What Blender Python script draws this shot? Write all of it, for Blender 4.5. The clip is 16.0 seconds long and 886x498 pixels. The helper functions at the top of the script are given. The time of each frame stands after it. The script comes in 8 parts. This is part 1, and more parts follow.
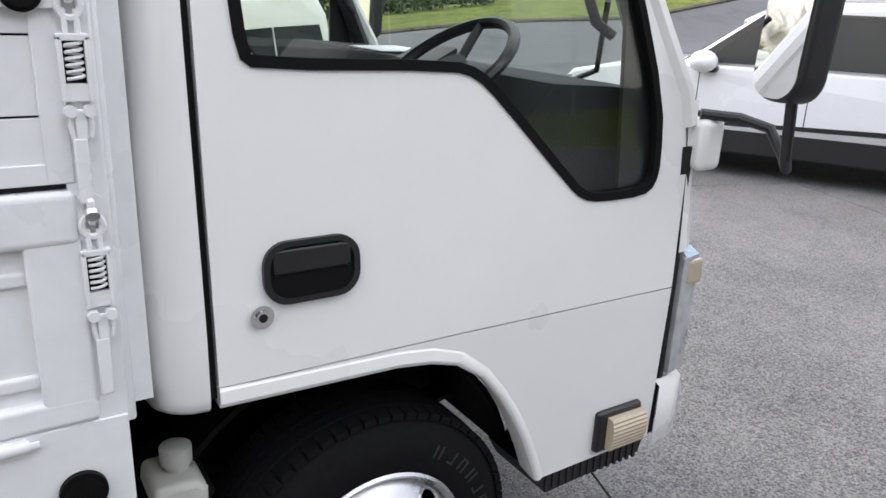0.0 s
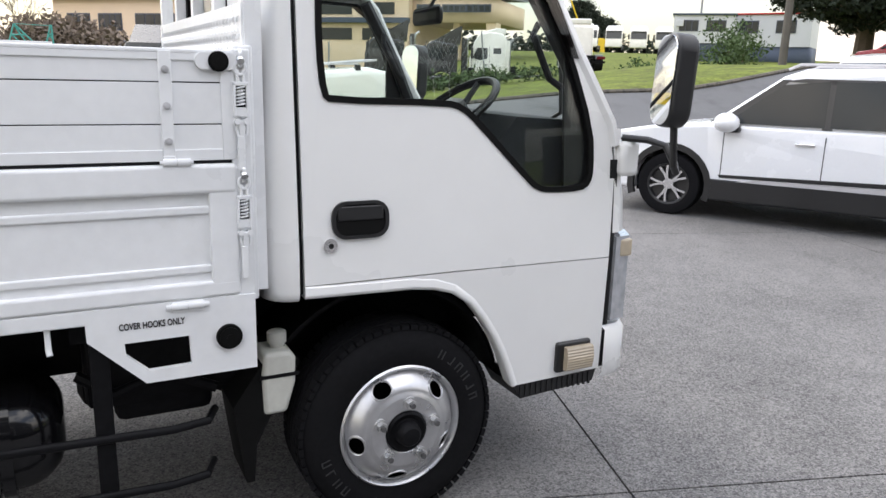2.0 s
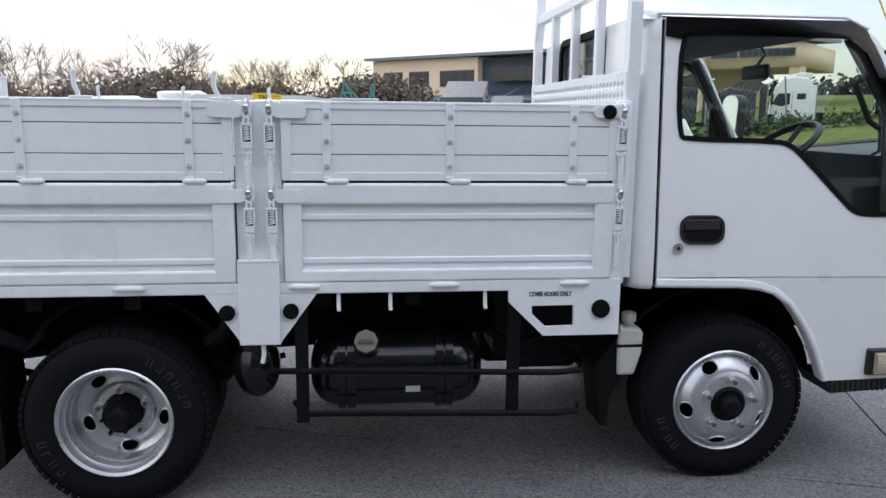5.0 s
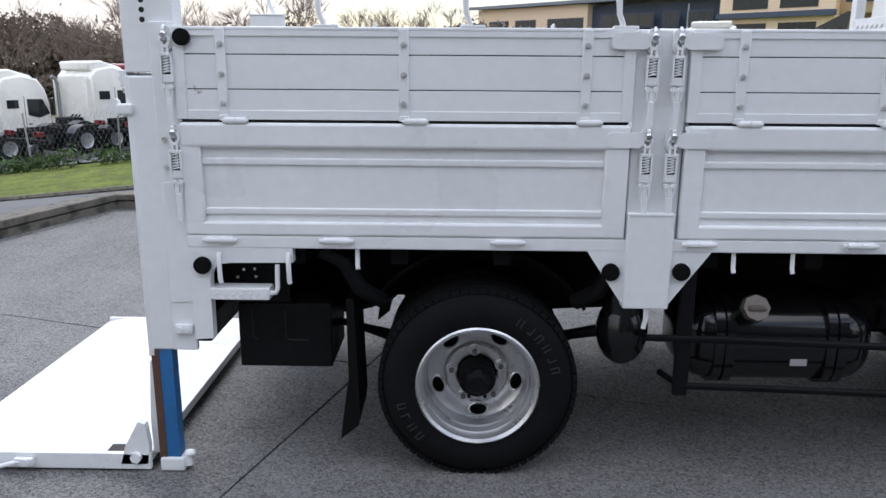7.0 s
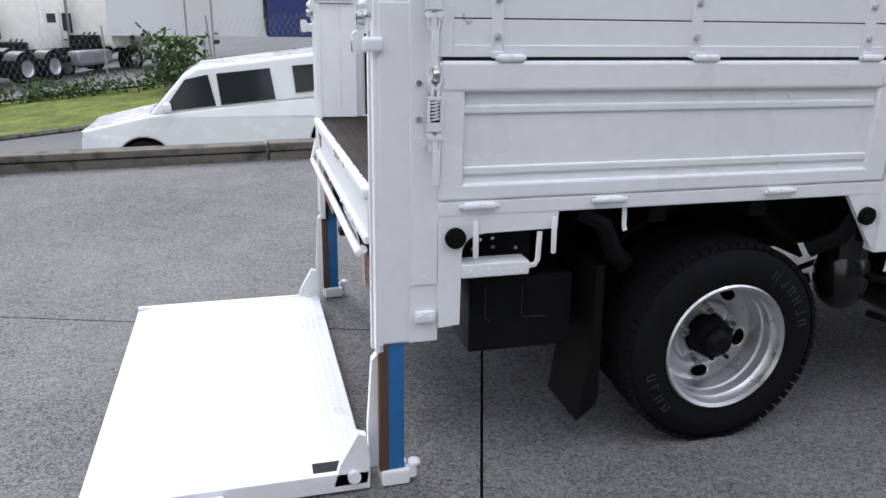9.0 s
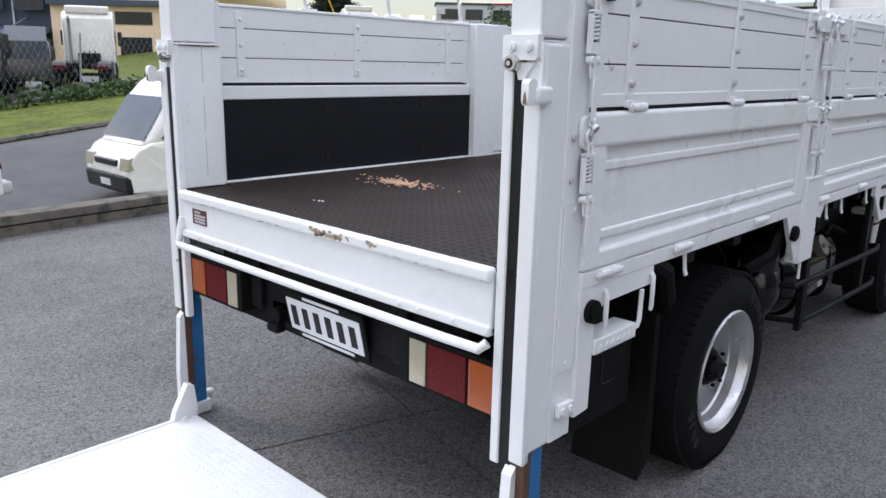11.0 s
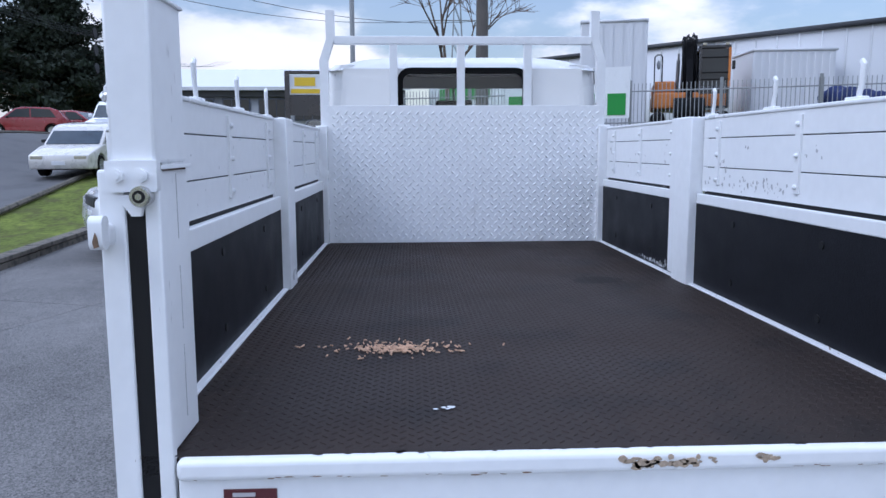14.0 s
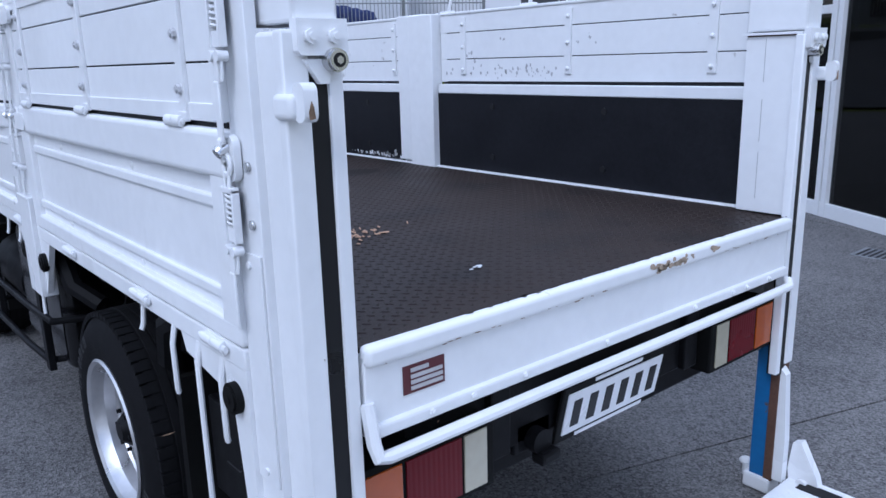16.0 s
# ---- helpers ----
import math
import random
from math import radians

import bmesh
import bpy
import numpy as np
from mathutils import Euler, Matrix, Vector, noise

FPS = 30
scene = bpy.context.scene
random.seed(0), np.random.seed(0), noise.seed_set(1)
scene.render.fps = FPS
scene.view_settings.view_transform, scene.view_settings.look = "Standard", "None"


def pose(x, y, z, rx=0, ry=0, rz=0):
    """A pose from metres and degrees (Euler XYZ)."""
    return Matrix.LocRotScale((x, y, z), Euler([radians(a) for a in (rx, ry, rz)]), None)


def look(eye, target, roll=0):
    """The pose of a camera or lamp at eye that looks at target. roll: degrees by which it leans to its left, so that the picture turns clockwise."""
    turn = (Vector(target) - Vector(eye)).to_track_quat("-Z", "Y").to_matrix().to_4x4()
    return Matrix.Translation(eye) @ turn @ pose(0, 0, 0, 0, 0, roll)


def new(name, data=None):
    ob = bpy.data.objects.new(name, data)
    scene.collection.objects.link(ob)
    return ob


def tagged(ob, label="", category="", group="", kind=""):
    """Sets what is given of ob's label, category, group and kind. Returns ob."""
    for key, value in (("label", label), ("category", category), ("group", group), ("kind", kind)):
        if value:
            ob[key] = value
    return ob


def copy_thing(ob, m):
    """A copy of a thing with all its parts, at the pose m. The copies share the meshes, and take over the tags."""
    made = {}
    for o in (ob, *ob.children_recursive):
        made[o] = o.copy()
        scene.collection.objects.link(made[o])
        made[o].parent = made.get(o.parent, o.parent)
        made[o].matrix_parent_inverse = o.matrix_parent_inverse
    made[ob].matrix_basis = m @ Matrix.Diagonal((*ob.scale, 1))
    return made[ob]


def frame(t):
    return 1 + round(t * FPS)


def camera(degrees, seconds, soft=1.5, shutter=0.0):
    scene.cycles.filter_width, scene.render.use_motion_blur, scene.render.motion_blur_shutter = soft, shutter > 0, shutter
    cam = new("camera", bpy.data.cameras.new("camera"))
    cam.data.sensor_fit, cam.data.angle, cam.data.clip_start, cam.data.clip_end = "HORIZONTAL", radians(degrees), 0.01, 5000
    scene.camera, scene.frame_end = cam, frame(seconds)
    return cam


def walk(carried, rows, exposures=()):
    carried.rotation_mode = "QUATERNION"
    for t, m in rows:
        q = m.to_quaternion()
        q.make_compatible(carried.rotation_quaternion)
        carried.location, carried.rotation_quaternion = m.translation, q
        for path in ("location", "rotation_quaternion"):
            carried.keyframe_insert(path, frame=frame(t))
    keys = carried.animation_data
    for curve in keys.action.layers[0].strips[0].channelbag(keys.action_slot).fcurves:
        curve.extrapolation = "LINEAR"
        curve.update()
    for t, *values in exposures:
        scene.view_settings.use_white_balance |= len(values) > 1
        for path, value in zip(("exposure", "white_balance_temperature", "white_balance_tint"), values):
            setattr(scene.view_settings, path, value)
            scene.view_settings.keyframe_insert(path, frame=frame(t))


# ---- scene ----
cam = camera(60.84, 16.0)
EXPOSURES = [(0, .86, 6660, 10), (2.5, .86, 6680, 10), (3.2, .8, 6480, 10), (5.5, .4, 6060, 10), (7, .4, 6140, 10), (8, .48, 6300, 10), (10.5, .4, 6280, 11), (11.5, .31, 6240, 11), (12.5, .26, 5780, 11), (13.5, .09, 5370, 12), (14.5, -.07, 5180, 13), (15.5, -.12, 5140, 13), (16, -.03, 5200, 13)]
ROWS = [
    (0.0, 1.816, -2.049, 1.570, -32.33, -18.43, -2.35),
    (0.5, 1.719, -2.220, 1.545, -31.89, -17.13, -2.42),
    (1.0, 1.569, -2.449, 1.527, -30.85, -15.78, -2.26),
    (1.5, 1.500, -2.696, 1.529, -29.18, -14.57, -2.04),
    (2.0, 1.494, -2.991, 1.545, -27.12, -13.23, -1.51),
    (2.5, 1.401, -3.254, 1.543, -24.31, -11.97, -0.97),
    (3.0, 1.348, -3.494, 1.563, -20.87, -10.62, -0.55),
    (5.5, 0.796, -3.724, 1.531, -3.16, -10.35, -0.56),
    (6.0, 0.586, -3.572, 1.529, -0.69, -11.36, -0.43),
    (6.5, 0.234, -3.497, 1.508, 0.85, -12.39, -0.36),
    (7.0, -0.086, -3.357, 1.467, 1.01, -13.64, -0.36),
    (7.5, -0.408, -3.204, 1.451, 0.77, -15.16, -0.48),
    (8.0, -0.810, -3.112, 1.445, -0.86, -16.77, -0.53),
    (10.5, -2.2936, -2.1080, 1.3648, -41.408, -15.211, -1.311),
    (11.0, -2.4974, -1.8095, 1.3798, -46.566, -13.715, -1.194),
    (11.5, -2.5861, -1.4450, 1.3958, -51.818, -12.058, -1.014),
    (12.0, -2.7125, -1.0699, 1.4091, -58.205, -10.587, -0.808),
    (12.5, -2.6482, -0.7098, 1.4284, -65.675, -9.408, -0.387),
    (13.0, -2.5796, -0.3417, 1.4691, -74.446, -8.438, -0.531),
    (13.5, -2.5898, 0.0100, 1.4778, -83.383, -7.701, -0.139),
    (14.0, -2.4681, 0.3213, 1.4614, -92.570, -7.519, 0.244),
    (14.5, -2.4197, 0.6669, 1.4397, -101.798, -8.160, 0.517),
    (15.0, -2.3575, 0.9349, 1.4338, -111.373, -9.450, 0.993),
    (15.5, -2.1910, 1.1168, 1.4079, -121.124, -11.491, 1.214),
    (16.0, -2.1723, 1.3808, 1.3793, -130.014, -13.925, 1.430),
]
walk(cam, [(t, pose(x, y, z, 90 + pitch, roll, yaw)) for t, x, y, z, yaw, pitch, roll in ROWS], EXPOSURES)

# ---- world, sun, exposure ----
SUN_AZ, SUN_EL = 338.0, 46.0      # degrees from +y towards +x, and above the horizon
world = bpy.data.worlds.new("world")
scene.world = world
world.use_nodes = True
wt = world.node_tree
bg = wt.nodes["Background"]
sky = wt.nodes.new("ShaderNodeTexSky")
sky.sky_type, sky.sun_disc = "NISHITA", False
sky.sun_elevation, sky.sun_rotation = radians(SUN_EL), radians(SUN_AZ)
sky.air_density, sky.dust_density, sky.ozone_density = 1.0, 1.0, 1.2
co = wt.nodes.new("ShaderNodeTexCoord")
stretch = wt.nodes.new("ShaderNodeMapping")
stretch.inputs["Scale"].default_value = (1.0, 1.0, 2.6)
wt.links.new(co.outputs["Generated"], stretch.inputs["Vector"])
puff = wt.nodes.new("ShaderNodeTexNoise")
puff.inputs["Scale"].default_value, puff.inputs["Detail"].default_value, puff.inputs["Roughness"].default_value = 2.6, 9.0, 0.55
wt.links.new(stretch.outputs["Vector"], puff.inputs["Vector"])
edge = wt.nodes.new("ShaderNodeMapRange")
edge.interpolation_type = "SMOOTHSTEP"
for key, value in (("From Min", 0.44), ("From Max", 0.56), ("To Min", 0.16), ("To Max", 0.98)):
    edge.inputs[key].default_value = value
wt.links.new(puff.outputs["Fac"], edge.inputs["Value"])
body = wt.nodes.new("ShaderNodeTexNoise")
body.inputs["Scale"].default_value, body.inputs["Detail"].default_value = 5.0, 6.0
wt.links.new(stretch.outputs["Vector"], body.inputs["Vector"])
cloud = wt.nodes.new("ShaderNodeValToRGB")
cloud.color_ramp.elements[0].position, cloud.color_ramp.elements[0].color = 0.35, (7.9, 7.9, 8.4, 1)
cloud.color_ramp.elements[1].position, cloud.color_ramp.elements[1].color = 0.68, (9.8, 9.55, 9.35, 1)
wt.links.new(body.outputs["Fac"], cloud.inputs["Fac"])
mixc = wt.nodes.new("ShaderNodeMix")
mixc.data_type = "RGBA"
wt.links.new(edge.outputs["Result"], mixc.inputs["Factor"])
wt.links.new(sky.outputs["Color"], mixc.inputs[6])
wt.links.new(cloud.outputs["Color"], mixc.inputs[7])
# an overcast sky is brightest overhead
sep = wt.nodes.new("ShaderNodeSeparateXYZ")
wt.links.new(co.outputs["Generated"], sep.inputs["Vector"])
rise = wt.nodes.new("ShaderNodeMapRange")
for key, value in (("From Min", 0.0), ("From Max", 1.0), ("To Min", 0.8), ("To Max", 2.3)):
    rise.inputs[key].default_value = value
wt.links.new(sep.outputs["Z"], rise.inputs["Value"])
lift = wt.nodes.new("ShaderNodeMix")
lift.data_type, lift.blend_type = "RGBA", "MULTIPLY"
lift.inputs["Factor"].default_value = 1.0
wt.links.new(mixc.outputs[2], lift.inputs[6])
wt.links.new(rise.outputs["Result"], lift.inputs[7])
# late-day haze warms the sky low down
haze = wt.nodes.new("ShaderNodeValToRGB")
haze.color_ramp.elements[0].position, haze.color_ramp.elements[0].color = 0.0, (1.12, 1.0, 0.86, 1)
haze.color_ramp.elements[1].position, haze.color_ramp.elements[1].color = 0.42, (0.99, 1.0, 1.015, 1)
wt.links.new(sep.outputs["Z"], haze.inputs["Fac"])
warm = wt.nodes.new("ShaderNodeMix")
warm.data_type, warm.blend_type = "RGBA", "MULTIPLY"
warm.inputs["Factor"].default_value = 1.0
wt.links.new(lift.outputs[2], warm.inputs[6])
wt.links.new(haze.outputs["Color"], warm.inputs[7])
wt.links.new(warm.outputs[2], bg.inputs["Color"])
bg.inputs["Strength"].default_value = 0.115
sun_lamp = bpy.data.lights.new("sun", "SUN")
sun_lamp.energy, sun_lamp.angle, sun_lamp.color = 0.9, radians(22), (1.0, 0.96, 0.9)
sun_ob = new("sun", sun_lamp)
az, el = radians(SUN_AZ), radians(SUN_EL)
sun_ob.matrix_world = look((0, 0, 30), (-30 * math.sin(az) * math.cos(el), -30 * math.cos(az) * math.cos(el), 30 - 30 * math.sin(el)))

# ---- materials ----
def mat(name, color, rough=0.5, metal=0.0, spread=0.08, grain=40.0, stain=3.0, bump=0.0, bump_scale=150.0, coat=0.0, dark=None, dark_at=(0.62, 0.75), rspread=0.1, gloss=0.5):
    """Base colour varied by fine grain and by broad stains, both in metres; dark: a second colour that shows in patches."""
    m = bpy.data.materials.new(name)
    m.use_nodes = True
    nt = m.node_tree
    b = nt.nodes["Principled BSDF"]
    tc = nt.nodes.new("ShaderNodeTexCoord")
    geo = nt.nodes.new("ShaderNodeNewGeometry")
    def noise_node(scale, detail=5.0):
        n = nt.nodes.new("ShaderNodeTexNoise")
        n.inputs["Scale"].default_value, n.inputs["Detail"].default_value = scale, detail
        nt.links.new(geo.outputs["Position"], n.inputs["Vector"])
        return n
    fine, broad = noise_node(grain), noise_node(stain)
    add = nt.nodes.new("ShaderNodeMath")
    add.operation = "ADD"
    nt.links.new(fine.outputs["Fac"], add.inputs[0])
    nt.links.new(broad.outputs["Fac"], add.inputs[1])
    ramp = nt.nodes.new("ShaderNodeMapRange")
    for key, value in (("From Min", 0.6), ("From Max", 1.4), ("To Min", 1 - spread), ("To Max", 1 + spread)):
        ramp.inputs[key].default_value = value
    nt.links.new(add.outputs[0], ramp.inputs["Value"])
    mul = nt.nodes.new("ShaderNodeMix")
    mul.data_type, mul.blend_type = "RGBA", "MULTIPLY"
    mul.inputs["Factor"].default_value = 1.0
    mul.inputs[6].default_value = (*color, 1)
    nt.links.new(ramp.outputs["Result"], mul.inputs[7])
    out = mul.outputs[2]
    if dark is not None:
        patch = noise_node(stain * 2.3, 8.0)
        step = nt.nodes.new("ShaderNodeMapRange")
        step.inputs["From Min"].default_value, step.inputs["From Max"].default_value = dark_at
        nt.links.new(patch.outputs["Fac"], step.inputs["Value"])
        mx = nt.nodes.new("ShaderNodeMix")
        mx.data_type = "RGBA"
        nt.links.new(step.outputs["Result"], mx.inputs["Factor"])
        nt.links.new(out, mx.inputs[6])
        mx.inputs[7].default_value = (*dark, 1)
        out = mx.outputs[2]
    nt.links.new(out, b.inputs["Base Color"])
    rr = nt.nodes.new("ShaderNodeMapRange")
    for key, value in (("From Min", 0.3), ("From Max", 0.7), ("To Min", max(0.02, rough - rspread)), ("To Max", min(1, rough + rspread))):
        rr.inputs[key].default_value = value
    nt.links.new(broad.outputs["Fac"], rr.inputs["Value"])
    nt.links.new(rr.outputs["Result"], b.inputs["Roughness"])
    b.inputs["Metallic"].default_value = metal
    b.inputs["Specular IOR Level"].default_value = gloss
    b.inputs["Coat Weight"].default_value = coat
    b.inputs["Coat Roughness"].default_value = 0.06
    if bump:
        rough_n = noise_node(bump_scale, 4.0)
        bp = nt.nodes.new("ShaderNodeBump")
        bp.inputs["Strength"].default_value, bp.inputs["Distance"].default_value = bump, 0.004
        nt.links.new(rough_n.outputs["Fac"], bp.inputs["Height"])
        nt.links.new(bp.outputs["Normal"], b.inputs["Normal"])
    return m


def glass_mat(name, tint, alpha):
    """Thin tinted car glass: mostly clear, with its gloss by Fresnel."""
    m = bpy.data.materials.new(name)
    m.use_nodes = True
    nt = m.node_tree
    nt.nodes.remove(nt.nodes["Principled BSDF"])
    out = nt.nodes["Material Output"]
    clear, gloss, mix, fr, power, scale = (nt.nodes.new(k) for k in ("ShaderNodeBsdfTransparent", "ShaderNodeBsdfGlossy", "ShaderNodeMixShader", "ShaderNodeLayerWeight", "ShaderNodeMath", "ShaderNodeMath"))
    clear.inputs["Color"].default_value = (*tint, 1)
    gloss.inputs["Roughness"].default_value = 0.02
    fr.inputs["Blend"].default_value = 0.5
    power.operation, scale.operation = "POWER", "MULTIPLY_ADD"
    nt.links.new(fr.outputs["Facing"], power.inputs[0])
    power.inputs[1].default_value = 4.0
    nt.links.new(power.outputs[0], scale.inputs[0])
    scale.inputs[1].default_value, scale.inputs[2].default_value = 0.55, alpha
    nt.links.new(scale.outputs[0], mix.inputs["Fac"])
    nt.links.new(clear.outputs[0], mix.inputs[1])
    nt.links.new(gloss.outputs[0], mix.inputs[2])
    nt.links.new(mix.outputs[0], out.inputs["Surface"])
    return m


BED_WHITE = mat("bed_white_paint", (0.78, 0.79, 0.80), 0.34, spread=0.05, grain=25, stain=2.2, bump=0.05, bump_scale=50, dark=(0.66, 0.66, 0.65), dark_at=(0.66, 0.8))
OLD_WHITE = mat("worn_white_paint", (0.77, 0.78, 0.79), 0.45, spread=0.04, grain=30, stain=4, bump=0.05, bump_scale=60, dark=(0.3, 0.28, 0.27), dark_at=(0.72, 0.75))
CAB_WHITE = mat("cab_white_enamel", (0.8, 0.8, 0.79), 0.28, spread=0.02, grain=8, stain=1.5, coat=0.5, rspread=0.05)
RUST = mat("rust_chip", (0.2, 0.13, 0.08), 0.85, spread=0.35, grain=120, stain=30, bump=0.5, bump_scale=250)
BLACK_PANEL = mat("black_ply_panel", (0.0115, 0.012, 0.015), 0.5, spread=0.25, grain=60, stain=5, bump=0.15, bump_scale=200, gloss=0.13)
FLOOR_STEEL = mat("brown_black_bed_floor", (0.03, 0.0222, 0.0192), 0.58, spread=0.22, grain=90, stain=2.0, bump=0.25, bump_scale=350, dark=(0.02, 0.0162, 0.015), dark_at=(0.52, 0.7), gloss=0.14)
RUBBER = mat("tyre_rubber", (0.008, 0.008, 0.009), 0.8, spread=0.3, grain=60, stain=9, bump=0.2, bump_scale=300, gloss=0.1)
BLACK_RUBBER = mat("black_rubber", (0.006, 0.006, 0.006), 0.65, spread=0.2, gloss=0.1)
CHASSIS = mat("black_chassis_paint", (0.007, 0.007, 0.008), 0.5, spread=0.35, grain=40, stain=6, bump=0.1, gloss=0.1)
TANK_BLACK = mat("gloss_black_tank", (0.006, 0.006, 0.007), 0.2, spread=0.2, coat=0.25, gloss=0.35)
PLASTIC = mat("black_plastic", (0.013, 0.013, 0.014), 0.4, spread=0.15)
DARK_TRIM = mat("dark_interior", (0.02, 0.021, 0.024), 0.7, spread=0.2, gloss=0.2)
SEAT_GREY = mat("grey_seat_cloth", (0.12, 0.12, 0.13), 0.9, spread=0.2, grain=200)
SILVER = mat("silver_wheel_paint", (0.57, 0.57, 0.58), 0.34, metal=0.8, spread=0.08, grain=50, stain=12)
CHROME = mat("chrome", (0.85, 0.85, 0.86), 0.08, metal=1.0, spread=0.03)
ZINC = mat("zinc_bolt", (0.62, 0.62, 0.62), 0.3, metal=0.9, spread=0.15)
BLUE = mat("blue_leg_paint", (0.02, 0.13, 0.33), 0.4, spread=0.15, stain=8, dark=(0.12, 0.07, 0.045), dark_at=(0.63, 0.68))
RUSTY = mat("brown_rusted_steel", (0.09, 0.045, 0.028), 0.75, spread=0.3, grain=90, stain=10, bump=0.3)
AMBER = mat("amber_lens", (0.34, 0.065, 0.004), 0.2, spread=0.06, coat=0.2)
RED_LENS = mat("red_lens", (0.1, 0.002, 0.006), 0.3, spread=0.06, gloss=0.2)
CLEAR_LENS = mat("clear_lens", (0.4, 0.37, 0.27), 0.15, spread=0.08, coat=0.6)
PALE_AMBER = mat("pale_amber_lens", (0.45, 0.38, 0.28), 0.15, spread=0.08, coat=0.6)
PLATE_WHITE = mat("plate_white", (0.72, 0.73, 0.75), 0.35, spread=0.05)
INK = mat("black_ink", (0.015, 0.015, 0.016), 0.5, spread=0.05, gloss=0.2)
MAROON = mat("maroon_sticker", (0.09, 0.02, 0.025), 0.4, spread=0.1)
STICKER_SILVER = mat("sticker_silver", (0.45, 0.44, 0.45), 0.4, spread=0.1)
HUSK = mat("pale_seed_husks", (0.62, 0.4, 0.26), 0.8, spread=0.3, grain=300, stain=60)
PLASTIC_MILK = mat("milky_plastic", (0.55, 0.55, 0.5), 0.45, spread=0.1)
MIRROR = mat("mirror", (0.9, 0.9, 0.9), 0.02, metal=1.0, spread=0.0, rspread=0.0)
CAB_GLASS = glass_mat("cab_glass", (0.93, 0.96, 0.945), 0.03)
DARK_GLASS = glass_mat("dark_glass", (0.2, 0.22, 0.22), 0.045)
TINT_FILM = glass_mat("sun_visor_smoke", (0.3, 0.28, 0.28), 0.045)
ASPHALT = mat("road_asphalt", (0.085, 0.085, 0.088), 0.75, spread=0.25, grain=160, stain=0.5, bump=0.3, dark=(0.06, 0.06, 0.062), dark_at=(0.5, 0.7))
JOINT = mat("dark_joint", (0.03, 0.03, 0.03), 0.9, spread=0.2)
GRASS = mat("grass", (0.115, 0.14, 0.03), 0.95, spread=0.75, grain=9, stain=1.1, bump=1.0, bump_scale=22, dark=(0.08, 0.082, 0.032), dark_at=(0.5, 0.7), gloss=0.1)
EARTH = mat("dull_ground", (0.11, 0.11, 0.075), 0.95, spread=0.3, grain=6, stain=0.1, dark=(0.07, 0.085, 0.04), dark_at=(0.45, 0.6))
KERB = mat("kerb_concrete", (0.13, 0.115, 0.095), 0.9, spread=0.35, grain=70, stain=3, bump=0.6, bump_scale=90, dark=(0.05, 0.05, 0.04), dark_at=(0.5, 0.65))
CREAM = mat("cream_wall", (0.84, 0.65, 0.46), 0.8, spread=0.05, stain=0.4)
NAVY = mat("navy_cladding", (0.06, 0.08, 0.12), 0.6, spread=0.1, stain=0.4)
ROOF_GREY = mat("grey_roof", (0.2, 0.22, 0.25), 0.5, spread=0.1)
WALL_WHITE = mat("white_cladding", (0.62, 0.63, 0.65), 0.6, spread=0.04, stain=0.2)
DARK_WALL = mat("charcoal_wall", (0.045, 0.047, 0.052), 0.6, spread=0.1)
FRAME_WHITE = mat("white_door_frame", (0.68, 0.69, 0.7), 0.4, spread=0.04)
STEEL_GREY = mat("galvanised_grey", (0.28, 0.29, 0.3), 0.5, metal=0.4, spread=0.15)
CAR_WHITE = mat("car_white", (0.78, 0.79, 0.81), 0.22, spread=0.02, coat=0.7)
CAR_CREAM = mat("van_white", (0.86, 0.84, 0.79), 0.25, spread=0.008, coat=0.6)
CAR_RED = mat("car_red", (0.25, 0.02, 0.03), 0.25, spread=0.05, coat=0.6)
CAR_SILVER = mat("car_silver", (0.6, 0.58, 0.55), 0.3, metal=0.1, spread=0.05, coat=0.5)
CAR_BLACK = mat("truck_black", (0.02, 0.02, 0.022), 0.3, spread=0.1, coat=0.5)
BARK = mat("bark", (0.1, 0.075, 0.055), 0.95, spread=0.4, grain=20, stain=2, bump=0.5)
TWIG = mat("bare_twig", (0.15, 0.112, 0.09), 0.95, spread=0.3, grain=4, stain=0.3)
NEEDLES = mat("dark_needles", (0.012, 0.02, 0.01), 0.9, spread=0.5, grain=5, stain=0.6)
SHRUB = mat("shrub_leaf", (0.05, 0.085, 0.025), 0.9, spread=0.5, grain=9, stain=0.7)
GREEN_SIGN = mat("green_sign", (0.02, 0.24, 0.03), 0.5, spread=0.05)
YELLOW = mat("yellow_paint", (0.7, 0.48, 0.02), 0.5, spread=0.08)
ORANGE = mat("orange_paint", (0.5, 0.17, 0.03), 0.5, spread=0.15)
BLUE_TARP = mat("blue_tarp", (0.02, 0.035, 0.14), 0.6, spread=0.3, grain=6, stain=3)
RED_PAINT = mat("red_paint", (0.4, 0.02, 0.02), 0.5, spread=0.1)
TEAL = mat("teal_paint", (0.05, 0.3, 0.25), 0.5, spread=0.1)
TIMBER_POLE = mat("grey_timber_pole", (0.11, 0.1, 0.09), 0.9, spread=0.25, grain=30, stain=2)


